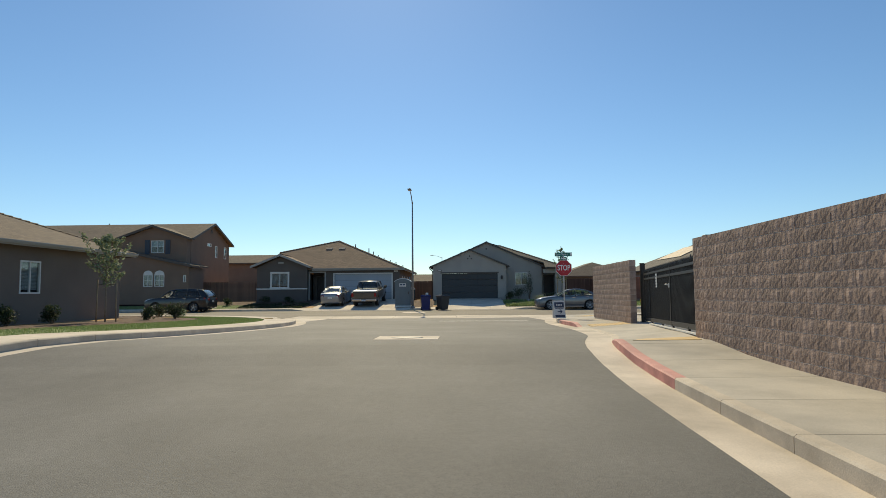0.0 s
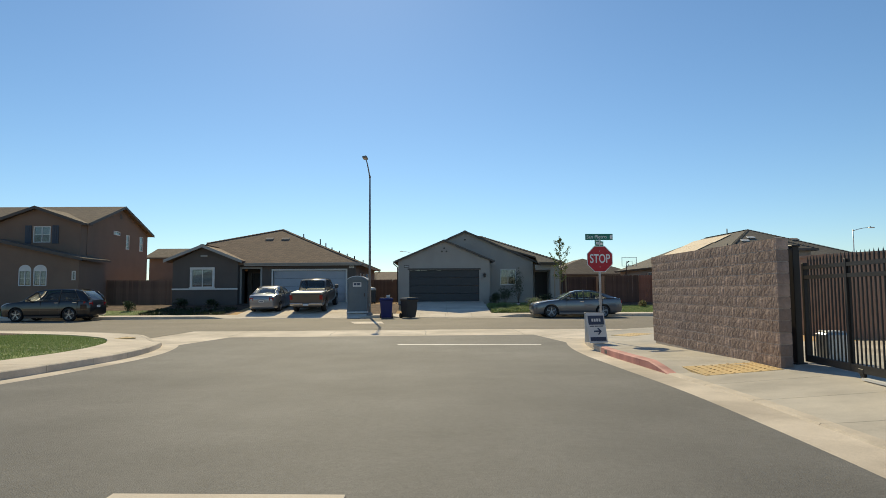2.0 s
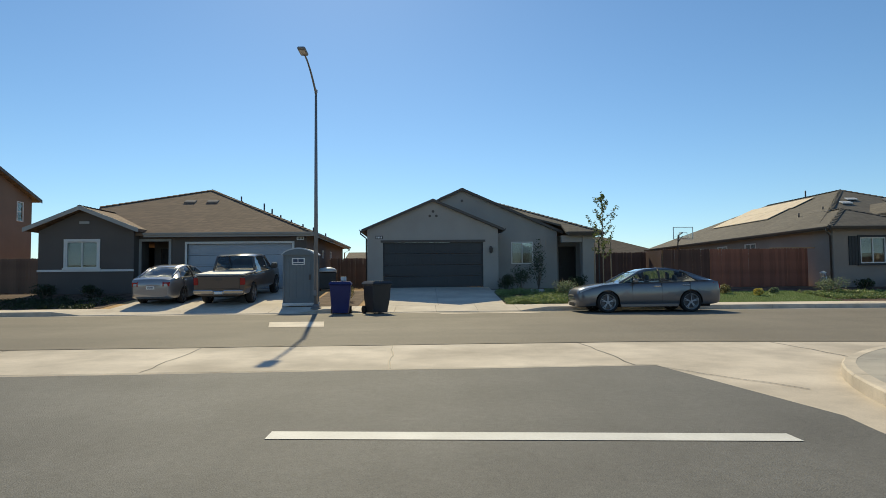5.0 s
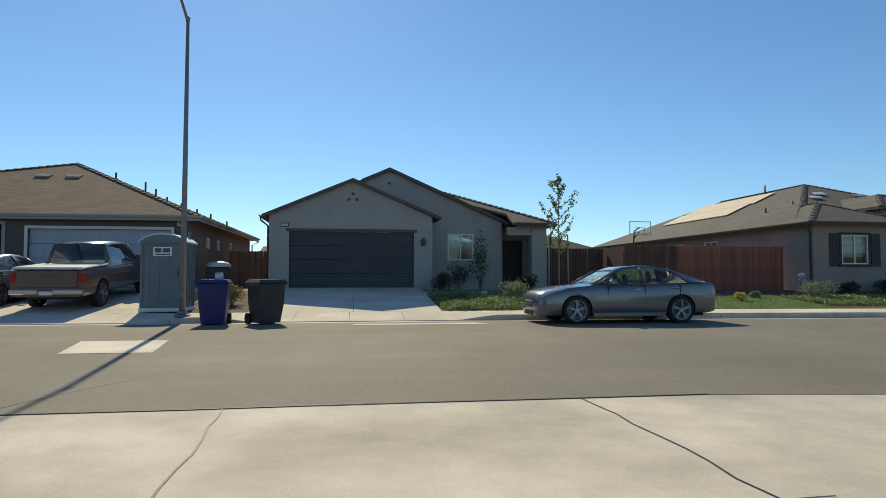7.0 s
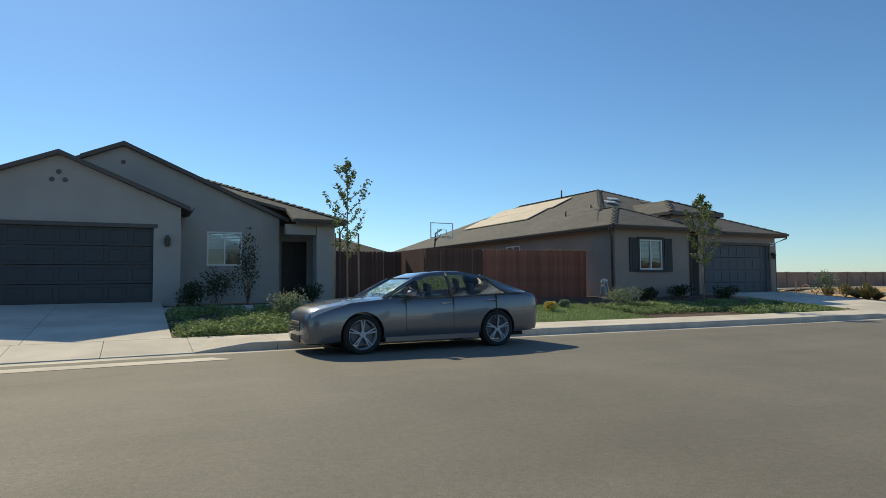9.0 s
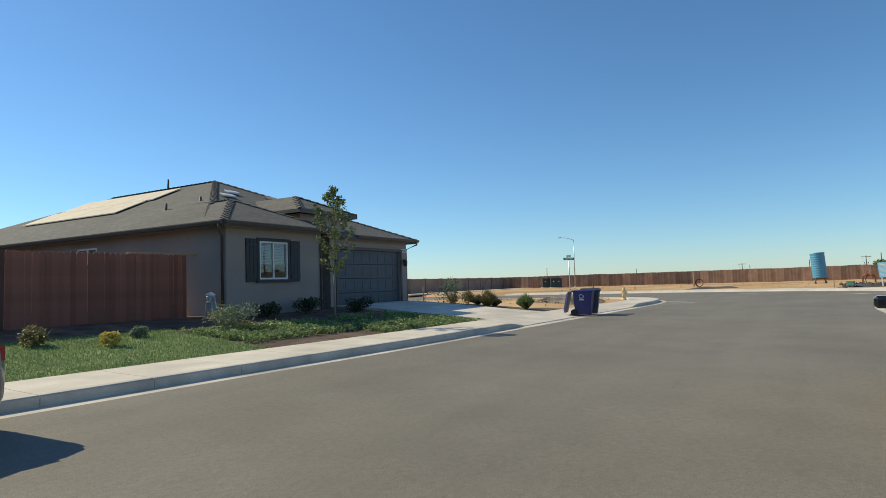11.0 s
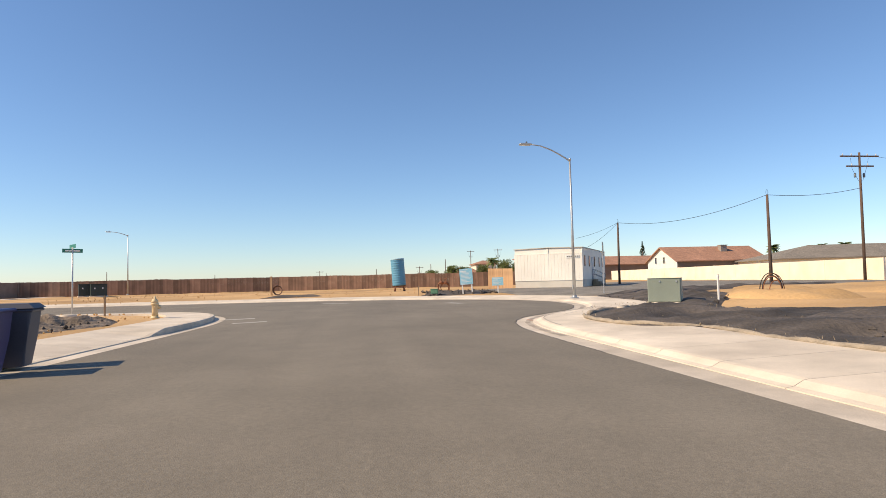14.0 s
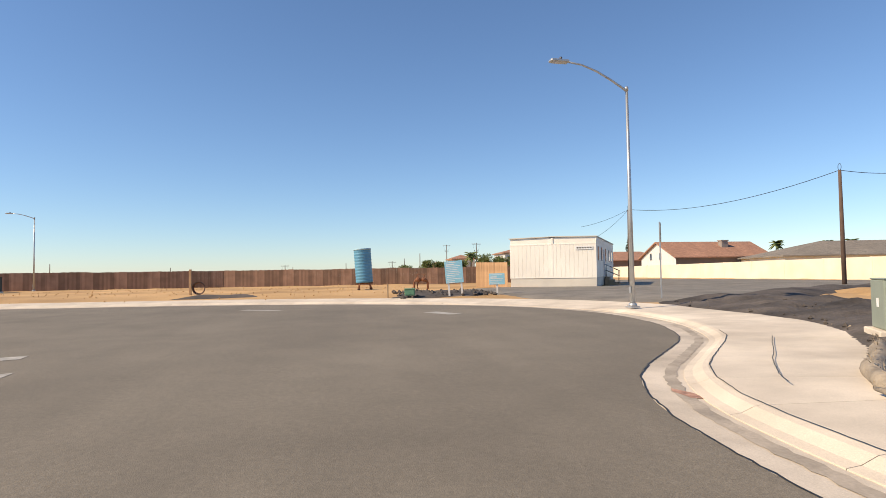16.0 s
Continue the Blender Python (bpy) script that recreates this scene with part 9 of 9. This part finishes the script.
def cabinet(x, y, rz, w, d, h, mat, label, pad=True, doors=2):
    z = height(x, y)
    c = thing("transformer_cabinet", label, "utility box", x, y, z + 0.06, rz, group="utility boxes")
    bm = bmesh.new()
    bx(bm, -w / 2 - 0.1, w / 2 + 0.1, -d / 2 - 0.1, d / 2 + 0.1, -0.25, 0.08, 0.015)
    if pad:
        part("pad", bm, CONCRETE, c)
    bm = bmesh.new()
    bx(bm, -w / 2, w / 2, -d / 2, d / 2, 0.08, h, 0.02)
    part("body", bm, mat, c)
    bm = bmesh.new()
    lip = 0.03 if doors else 0.004
    bx(bm, -w / 2 - lip, w / 2 + lip, -d / 2 - lip - 0.01, d / 2 + 0.02, h, h + (0.05 if doors else 0.025), 0.012)
    part("lid", bm, mat, c)
    for k in range(doors):
        a = -w / 2 + 0.03 + k * (w - 0.06) / doors
        bm = bmesh.new()
        bx(bm, a + 0.01, a + (w - 0.06) / doors - 0.01, -d / 2 - 0.022, -d / 2 - 0.003, 0.13, h - 0.04, 0.006)
        dd = part("door", bm, mat, c)
        bm = bmesh.new()
        bx(bm, a + (w - 0.06) / doors * 0.4, a + (w - 0.06) / doors * 0.55, -d / 2 - 0.028, -d / 2 - 0.0225, h * 0.62, h * 0.74)
        part("label_plate", bm, SIGN_WHITE if mat is BOX_DARK else mat, dd)
    if not doors:
        bm = bmesh.new()
        bx(bm, -w / 2 + 0.02, w / 2 - 0.02, -d / 2 - 0.014, -d / 2 - 0.003, 0.1, h - 0.012, 0.005)
        front = part("front_panel", bm, mat, c)
        for u in (-0.13, w / 2 - 0.13):
            bm = bmesh.new()
            tube(bm, [(u, -d / 2 - 0.014, h - 0.09), (u, -d / 2 - 0.04, h - 0.09)], 0.028, 12)
            part("lock_knob", bm, STEEL, front)
        bm = bmesh.new()
        bx(bm, -w / 2 - 0.006, -w / 2 - 0.003, -0.1, 0.04, h * 0.5, h * 0.66)
        part("label_plate", bm, SIGN_WHITE, c)
        return c
    bm = bmesh.new()
    bx(bm, -0.03, 0.03, -d / 2 - 0.05, -d / 2 - 0.022, h * 0.4, h * 0.55, 0.006)
    part("lock_handle", bm, mat, c)
    return c


cabinet(40.64, 25.08, -123, 1.06, 0.8, 0.87, BOX_GREEN, "plain grey-green transformer cabinet on a concrete pad", doors=0)
cabinet(94.0, 64.6, -65, 1.6, 1.3, 1.35, BOX_DARK, "dark green transformer cabinet before the far fence")
cabinet(94.8, 66.2, -65, 1.6, 1.3, 1.35, BOX_DARK, "dark green transformer cabinet before the far fence")
cabinet(62.5, 30.4, -100, 0.5, 0.5, 0.38, surf("green_box_paint", (0.12, 0.26, 0.16), 0.6, 0.1), "small green irrigation box beside the pavement", pad=False, doors=1)

# backflow valve, coil of hose, stakes, pipe loops, straw rolls
v = thing("backflow_valve", "rusty backflow valve assembly with pipe bends", "valve", 72.5, 28.4, height(72.5, 28.4))
bm = bmesh.new()
tube(bm, [(0, -0.38, -0.1), (0, -0.38, 0.5), (0, -0.33, 0.62), (0, -0.22, 0.67), (0, 0.22, 0.67), (0, 0.33, 0.62), (0, 0.38, 0.5), (0, 0.38, -0.1)], 0.055, 12)
part("pipe", bm, RUST, v)
bm = bmesh.new()
tube(bm, [(0.06, -0.1 + 0.3 * math.cos(t), 0.32 + 0.3 * math.sin(t)) for t in np.linspace(-0.6, 3.9, 18)], 0.03, 8)
part("loose_hose", bm, RUST, v)
for q in (-0.17, 0.17):
    bm = bmesh.new()
    tube(bm, [(0, q, 0.67), (0, q, 0.98)], 0.025, 8)
    tube(bm, [(0.11 * math.cos(t), q + 0.11 * math.sin(t), 0.96) for t in np.linspace(0, 2 * math.pi, 15)], 0.013, 6, False)
    part("hand_wheel", bm, RUST, v)
    bm = bmesh.new()
    tube(bm, [(0, q - 0.11, 0.67), (0, q - 0.05, 0.67), (0, q + 0.05, 0.67), (0, q + 0.11, 0.67)], [0.09, 0.12, 0.12, 0.09], 14)
    part("valve_body", bm, RUST, v)
v.matrix_basis = v.matrix_basis @ Matrix.Scale(1.2, 4)
c = thing("hose_coil", "dark coiled pipe leaning on a short wooden post", "pipe coil", 70.2, 42.1, height(70.2, 42.1), -10)
bm = bmesh.new()
bx(bm, -0.06, 0.06, 0.22, 0.34, -0.3, 1.5, 0.008)
part("post", bm, FENCE_NEW, c)
for k in range(4):
    bm = bmesh.new()
    rr = 0.37 - 0.02 * k
    tube(bm, [(0.03 * k + 0.02, -0.2 + rr * math.cos(t), 0.39 + rr * math.sin(t)) for t in np.linspace(0, 2 * math.pi, 25)], 0.022, 6, False)
    part("loop", bm, RUST if k % 2 else CABLE, c)
loops = thing("pipe_loops", "rusty brown flexible pipe loops rising from the dirt", "pipe", 41.65, 20.3, height(41.65, 20.3) + 0.30, 50)
loops.matrix_basis = loops.matrix_basis @ Matrix.Scale(0.72, 4)
drape("dirt_heap", [(39.6, 19.6), (40.6, 21.4), (42.2, 21.9), (44.6, 20.6), (46.5, 18.6), (45.6, 16.4), (42.6, 16.6), (40.2, 17.9)], DIRT, "low tan heap of dug dirt round the pipe loops", "dirt", 0.26, 0.3, 0.16, 11)
for k, (rr, sx, mt) in enumerate(((0.50, 0.0, RUST), (0.45, 0.05, CABLE), (0.30, -0.14, RUST), (0.52, 0.08, CABLE), (0.42, 0.02, RUST))):
    bm = bmesh.new()
    tube(bm, [(rr * math.cos(t) + sx, 0.09 * k, -0.1 + 0.92 * (rr / 0.52) * math.sin(t)) for t in np.linspace(-0.1, math.pi + 0.1, 21)], 0.024, 8)
    part("pipe", bm, mt, loops)
arch = thing("pipe_arch", "thin rusty pipe bent over the empty lot", "pipe", 38.9, 52.8, height(38.9, 52.8), 48)
bm = bmesh.new()
tube(bm, [(-1.7 + 0.2 * k, 0, -0.1 + 0.75 * math.sin(math.pi * k / 17) ** 0.7) for k in range(18)], 0.025, 6)
part("pipe", bm, RUST, arch)
for x, y, h, mt in ((40.75, 23.05, 0.95, WHITE), (44.2, 44.5, 0.75, STAKE), (34.6, 50.6, 1.0, STAKE), (63.5, 31.4, 0.7, STAKE)):
    s = thing("survey_stake", "wooden survey stake driven into the dirt" if mt is STAKE else "white-painted marker stake in the dark soil", "stake", x, y, height(x, y), group="survey stakes")
    bm = bmesh.new()
    bx(bm, -0.035, 0.035, -0.025, 0.025, -0.25, h, 0.005)
    part("shaft", bm, mt, s)
    bm = bmesh.new()
    bx(bm, -0.045, 0.045, -0.03, 0.03, h - 0.12, h - 0.05)
    part("paint_band", bm, STAKE if mt is STAKE else SIGN_WHITE, s)
tall = thing("sign_post", "thin steel sign post seen edge-on", "sign post", 54.1, 21.7, height(54.1, 21.7), -27)
bm = bmesh.new()
bx(bm, -0.025, 0.025, -0.025, 0.025, -0.3, 3.0, 0.004)
part("post", bm, STEEL, tall)
bm = bmesh.new()
bx(bm, -0.30, 0.30, -0.035, -0.028, 2.2, 2.95)
part("plate", bm, DARKSTEEL, tall)


def straw_roll(pts, label, seed, rad=0.12, tufts=14):
    r = random.Random(seed)
    w = thing("straw_wattle", label, "straw roll", 0, 0, 0, group="straw wattles")
    zs = np.maximum(heights([p[0] for p in pts], [p[1] for p in pts]), 0.165)
    line = smooth_line(pts, 0.25)
    zz = np.interp(np.linspace(0, 1, len(line)), np.linspace(0, 1, len(pts)), zs)
    bm = bmesh.new()
    tube(bm, [(p[0], p[1], float(z) + rad * (0.6 if tufts > 5 else 0.2) + r.uniform(-0.02, 0.02)) for p, z in zip(line, zz)], [rad * r.uniform(0.8, 1.25) * min(1.0, 0.35 + 0.4 * min(i, len(line) - 1 - i)) for i in range(len(line))], 12)
    part("roll", bm, STRAW if tufts > 5 else EARTH, w)
    verts, faces = [], []
    for p, z in zip(line, zz):
        for _ in range(tufts):
            a, e = r.uniform(0, 6.3), r.uniform(-0.2, 1.2)
            d = Vector((math.cos(a) * math.cos(e), math.sin(a) * math.cos(e), math.sin(e)))
            q = Vector((p[0], p[1], float(z) + rad)) + d * rad * 0.75
            s = d.cross(Vector((0.3, 0.2, 1))).normalized() * 0.006
            k = len(verts)
            verts += [tuple(q - s), tuple(q + s), tuple(q + d * r.uniform(0.03, 0.09))]
            faces.append((k, k + 1, k + 2))
    o = new("loose_straw", from_lists("loose_straw", verts, faces, STRAW, False))
    o.parent = w
    tagged(o, kind="stuff")


straw_roll([(37.3, 29.15), (38.1, 28.5), (38.9, 27.6), (39.5, 27.0), (40.0, 26.45)], "frayed straw erosion roll along the pavement corner", 1, 0.115, 5)
straw_roll([(37.3, 29.3), (35.8, 29.6), (34.2, 29.5), (33.2, 29.0), (32.6, 28.5), (30.3, 28.7), (27, 28.6), (24, 28.5)], "dusty flattened straw roll along the pavement", 2, 0.05, 2)
for x, y, rr in ((38.6, 27.6, 0.13), (42.6, 45.0, 0.25), (38.9, 26.2, 0.2)):
    lid = thing("valve_lid", "round concrete utility box lid in the soil", "utility lid", x, y, height(x, y) + 0.12, group="utility lids")
    bm = bmesh.new()
    lathe(bm, [(rr, -0.15), (rr, 0.02), (rr - 0.02, 0.035)], 18)
    part("collar", bm, GUTTER, lid)
    bm = bmesh.new()
    lathe(bm, [(rr * 0.8, 0.03), (rr * 0.8, 0.045), (rr * 0.75, 0.047)], 18)
    part("lid", bm, CONCRETE, lid)


def clods(name, spots, label, mat, seed, size=0.05):
    r = random.Random(seed)
    verts, faces = [], []
    zs = heights([s[0] for s in spots], [s[1] for s in spots])
    for (x, y), z in zip(spots, zs):
        s = size * r.uniform(0.4, 1.6)
        k = len(verts)
        verts += [(x + s * r.uniform(0.6, 1.2) * dx, y + s * r.uniform(0.6, 1.2) * dy, z + 0.08 + s * dz * r.uniform(0.5, 1)) for dx, dy, dz in ((1, 0, 0), (0, 1, 0), (-1, 0, 0), (0, -1, 0), (0, 0, 1), (0, 0, -1.5))]
        faces += [(k, k + 1, k + 4), (k + 1, k + 2, k + 4), (k + 2, k + 3, k + 4), (k + 3, k, k + 4), (k + 1, k, k + 5), (k + 2, k + 1, k + 5), (k + 3, k + 2, k + 5), (k, k + 3, k + 5)]
    tagged(new(name, from_lists(name, verts, faces, mat, False)), label, "clods", kind="stuff")


r_ = random.Random(31)
clods("soil_litter", [q for q in [(r_.uniform(24, 44), r_.uniform(22, 28.6)) for _ in range(260)] if inside([q[0]], [q[1]], SOIL_BED)[0]], "pale straw scraps and stones on the dark soil", STRAW, 5, 0.03)
clods("soil_clods", [q for q in [(r_.uniform(21, 52), r_.uniform(20, 28)) for _ in range(1500)] if inside([q[0]], [q[1]], SOIL_BED)[0]], "dark clods and stones on the soil", SOIL, 1)
clods("dirt_clods", [(r_.uniform(35, 48), r_.uniform(42.5, 60)) for _ in range(500)], "tan clods on the empty lot", DIRT, 2, 0.035)
clods("dirt_clods", [(r_.uniform(64.5, 100), r_.uniform(28, 60)) for _ in range(500)], "tan clods on the open lot", DIRT, 3, 0.04)
clods("soil_clods", [(r_.uniform(61.9, 67.5), r_.uniform(26, 30.8)) for _ in range(160)], "dark clods beside the sign boards", SOIL, 4, 0.11)
clods("soil_clods", [(r_.uniform(37.3, 41.3), r_.uniform(43.1, 45.3)) for _ in range(150)], "brown clods on the heap beside the pavement", SOIL, 6, 0.05)


def street_name_sign(x, y, rz, label):
    s = thing("street_sign", label, "street sign", x, y, height(x, y), rz, group="street name signs")
    bm = bmesh.new()
    tube(bm, [(0, 0, -0.3), (0, 0, 2.95)], 0.03, 10)
    part("post", bm, STEEL, s)
    for z_, a in ((2.72, 0), (2.9, 90)):
        bm = bmesh.new()
        bx(bm, -0.38, 0.38, -0.004, 0.004, z_, z_ + 0.16, 0.003)
        b = part("street_blade", bm, SIGN_GREEN, s)
        b.matrix_basis = pose(0, 0, 0, 0, 0, a)
        bm = bmesh.new()
        bx(bm, -0.28, 0.28, -0.0075, -0.0045, z_ + 0.05, z_ + 0.11)
        part("print_bar", bm, SIGN_WHITE, b)


street_name_sign(47.9, 47.2, -50, "green street name blades on a round steel post")
street_name_sign(66.2, 74.9, -60, "far green street name blades on a post")
street_lamp(99.0, 63.3, height(99, 63.3), 7.3, 1.8, 0.45, 200, "far galvanised street lamp before the fence")
street_lamp(47.06, 74.0, 0.3, 7.6, 1.8, 0.35, 90, "far street lamp behind the houses")
street_lamp(-3.0, 118.0, 0.3, 8.0, 2.0, 0.45, -60, "far street lamp beyond the houses")


# ---- power line ----
def power_pole(x, y, h, arms, label, lean=0.0, span=1.0):
    z = height(x, y)
    p = thing("power_pole", label, "utility pole", x, y, z, group="power poles")
    bm = bmesh.new()
    tube(bm, [(0, 0, -0.5), (lean * 0.5, 0, h * 0.5), (lean, 0, h)], [0.135, 0.12, 0.09], 12)
    part("shaft", bm, POLE_WOOD, p)
    for k in range(arms):
        zz = h - 0.35 - 0.9 * k
        bm = bmesh.new()
        bx(bm, lean - 0.06, lean + 0.06, span * (-1.2 + 0.35 * k), span * (1.2 - 0.35 * k), zz - 0.06, zz + 0.06, 0.01)
        a = part("crossarm", bm, POLE_WOOD, p)
        for u in (-1.05, -0.5, 0.5, 1.05):
            if abs(u) < 1.15 - 0.35 * k:
                bm = bmesh.new()
                lathe(bm, [(0.02, 0.06), (0.05, 0.1), (0.035, 0.15), (0.055, 0.18), (0.02, 0.24)], 8, (lean, u * span, zz))
                part("insulator", bm, PLASTIC_ROOF, a)
    if arms < 0:
        return None
    if not arms:
        bm = bmesh.new()
        tube(bm, [(lean + 0.12 * math.cos(t), 0, h + 0.2 + 0.2 * math.sin(t)) for t in np.linspace(0, 2 * math.pi, 15)], 0.015, 6, False)
        part("wire_loop", bm, CABLE, p)
    else:
        for s in (-1, 1):
            bm = bmesh.new()
            lathe(bm, [(0.08, -0.35), (0.1, -0.3), (0.1, 0.0), (0.05, 0.05)], 10, (lean + 0.1, s * 0.45, h - 1.9))
            part("cutout", bm, PLASTIC_GREY, p)
            bm = bmesh.new()
            tube(bm, [(lean, s * 0.9, h - 0.5), (lean + 0.1, s * 0.7, h - 1.5), (lean, s * 0.2, h - 2.6)], 0.012, 5)
            part("jumper_wire", bm, CABLE, p)
    return Vector((x + lean, y, z + h))


T1 = power_pole(84.9, 7.1, 6.8, 0, "short brown power pole beside the trailer", -0.12)
T2 = power_pole(64.1, 4.0, 6.95, 0, "brown wooden pole carrying one cable")
T3 = power_pole(69.7, -9.2, 11.5, 2, "tall wooden power pole with crossarms", -0.15, 1.6)


def cable(a, b, sag, label, r=0.014):
    c = thing("cable", label, "cable", group="overhead cables")
    a, b = Vector(a), Vector(b)
    bm = bmesh.new()
    tube(bm, [a.lerp(b, t) - Vector((0, 0, 4 * sag * t * (1 - t))) for t in np.linspace(0, 1, 19)], r, 5)
    part("wire", bm, CABLE, c)


cable(T1, T2, 0.85, "black service cable sagging between poles", 0.02)
cable(T2, T3 - Vector((0, 0, 3.2)), 0.3, "black service cable between poles", 0.02)
cable(T1, (81.5, 13.2, 5.2), 0.2, "thin cable from the pole to the trailer")
cable(T1, (80.5, 12.6, 4.1), 0.25, "thin cable from the pole to the trailer")
cable(T3 - Vector((0, 0.9, 0.3)), (75, -60, 11.0), 1.0, "thin power wire leaving the tall pole")
for x, y, h, arms in ((188, -3.0, 9.3, 1), (224, -1.8, 10.6, 1), (200, 10.3, 7.0, -1), (205, 14.1, 5.8, -1), (215, 16.6, 5.4, 1), (230, 30, 5.2, -1), (230, 49, 4.9, 1), (260, 48.5, 4.6, -1), (230, 83, 4.4, -1), (230, 116.5, 6.0, -1)):
    power_pole(x, y, h, arms, "far wooden power pole beyond the fence")

# ---- far houses, walls and trees to the east ----
# white house: its long wall is brown for painted eave shade and dirt
plain_house("far white house with a red tile roof and a chimney", 128.5, -29.4, -90, 17.4, 11.2, 3.25, 6.05, WHITE, ROOF_RED, 0.0, chimney=(2.4, -2.0), stack=0.0, eave_shade_mat=STUCCO_BROWN, slits=(2.2, -0.9))
plain_house("far brown house with a low red tile roof", 172, -31, 90, 25, 14, 3.7, 6.0, STUCCO_TAN, ROOF_RED, 3.0)
plain_house("far house with a wide pale grey hip roof", 109, -50, 75, 42, 15, 2.9, 5.2, STUCCO_CREAM, ROOF_PALE, 9.0, chimney=(-9.0, 3.0), stack=0.15)
plain_house("far grey-roofed wing with a small gable", 104.5, -49.0, -15, 8, 6.0, 2.6, 4.1, STUCCO_BROWN, ROOF_PALE, 0.0)
plain_house("far peach house with a red tile roof", 172, 4.6, 90, 5, 7, 4.6, 5.6, STUCCO_CREAM, ROOF_RED, 3.0)
plain_house("far low house with a red tile roof", 166, 10.5, 90, 6, 8, 2.3, 3.8, STUCCO_CREAM, ROOF_RED, 2.0)
plain_house("far white two-storey house behind the trailer", 166, -7.6, 90, 9, 9, 5.6, 6.5, WHITE, ROOF_RED, 3.0, windows=[(1.5, 2.3, 3.8, 4.8), (5.5, 6.3, 3.8, 4.8)])


def far_tree(x, y, h, rad, seed, label, kind="round"):
    r = random.Random(seed)
    z = height(x, y)
    t = thing("tree", label, "tree", x, y, z, group="far trees")
    bm = bmesh.new()
    tube(bm, [(0, 0, -0.3), (0.1, 0, h * 0.5), (0, 0, h * 0.9)], [0.28, 0.2, 0.06], 8)
    if kind == "round":
        for k in range(6):
            a = k * 1.1
            tube(bm, [(0.05, 0, h * 0.4), (math.cos(a) * rad * 0.6, math.sin(a) * rad * 0.6, h * 0.7)], [0.1, 0.03], 6)
    part("trunk", bm, BARK, t)
    verts, faces = [], []
    if kind == "palm":
        for k in range(34):
            a, e = r.uniform(0, 6.3), r.uniform(-0.4, 1.4)
            side = Vector((-math.sin(a), math.cos(a), 0))
            k0 = len(verts)
            for q in range(6):
                f = q / 5
                c = Vector((math.cos(a) * rad * f * math.cos(e * (1 - f)), math.sin(a) * rad * f * math.cos(e * (1 - f)), h + rad * (math.sin(e) * f - 0.6 * f * f)))
                w = 0.20 * rad * math.sin(math.pi * min(0.95, 0.12 + 0.83 * f))
                verts += [tuple(c - side * w - Vector((0, 0, w * 0.6))), tuple(c), tuple(c + side * w - Vector((0, 0, w * 0.6)))]
                if q:
                    n_ = k0 + 3 * q
                    faces += [(n_ - 3, n_ - 2, n_ + 1, n_), (n_ - 2, n_ - 1, n_ + 2, n_ + 1)]
    elif kind == "cone":
        for k in range(16):
            f = k / 15
            for q in range(5):
                a = r.uniform(0, 6.3)
                rr = rad * (1 - f) * r.uniform(0.3, 1)
                leaf_cloud(verts, faces, r, (math.cos(a) * rr, math.sin(a) * rr, h * (0.15 + 0.85 * f)), (0.5 * (1.2 - f), 0.5 * (1.2 - f), 0.4), 14, 0.2)
    else:
        for k in range(24):
            a, q = r.uniform(0, 6.3), r.uniform(0, 0.8)
            leaf_cloud(verts, faces, r, (math.cos(a) * rad * q, math.sin(a) * rad * q, h * r.uniform(0.5, 0.9)), (rad * 0.38, rad * 0.38, h * 0.16), 55, 0.24)
    o = new("crown", from_lists("crown", verts, faces, LEAF if kind == "palm" else DARKLEAF if kind == "cone" else LEAF, False))
    o.parent = t


for k, (x, y, h, rad, kd) in enumerate(((160, 4.9, 5.2, 1.7, "palm"), (158, 2.3, 5.2, 2.4, "round"), (157, -0.6, 4.8, 2.2, "round"), (156, -3.4, 4.9, 2.2, "round"), (159, 7.4, 4.2, 1.5, "round"), (160, 14.4, 4.3, 1.8, "round"), (160, 11.8, 3.8, 1.4, "round"), (200, 14.4, 4.1, 2.2, "round"), (186, -45.0, 10.2, 2.3, "cone"), (132, -26.5, 5.9, 0.6, "palm"), (126, -41.7, 5.6, 1.3, "palm"), (126, -52.1, 5.7, 1.0, "palm"), (126, -56.8, 5.8, 1.3, "palm"), (126, -64.5, 5.5, 1.1, "palm"), (122, -72, 5.6, 1.1, "palm"))):
    far_tree(x, y, h, rad, 80 + k, {"round": "far green tree beyond the fence", "palm": "far palm above the roofs", "cone": "far dark conifer above the roofs"}[kd], kd)
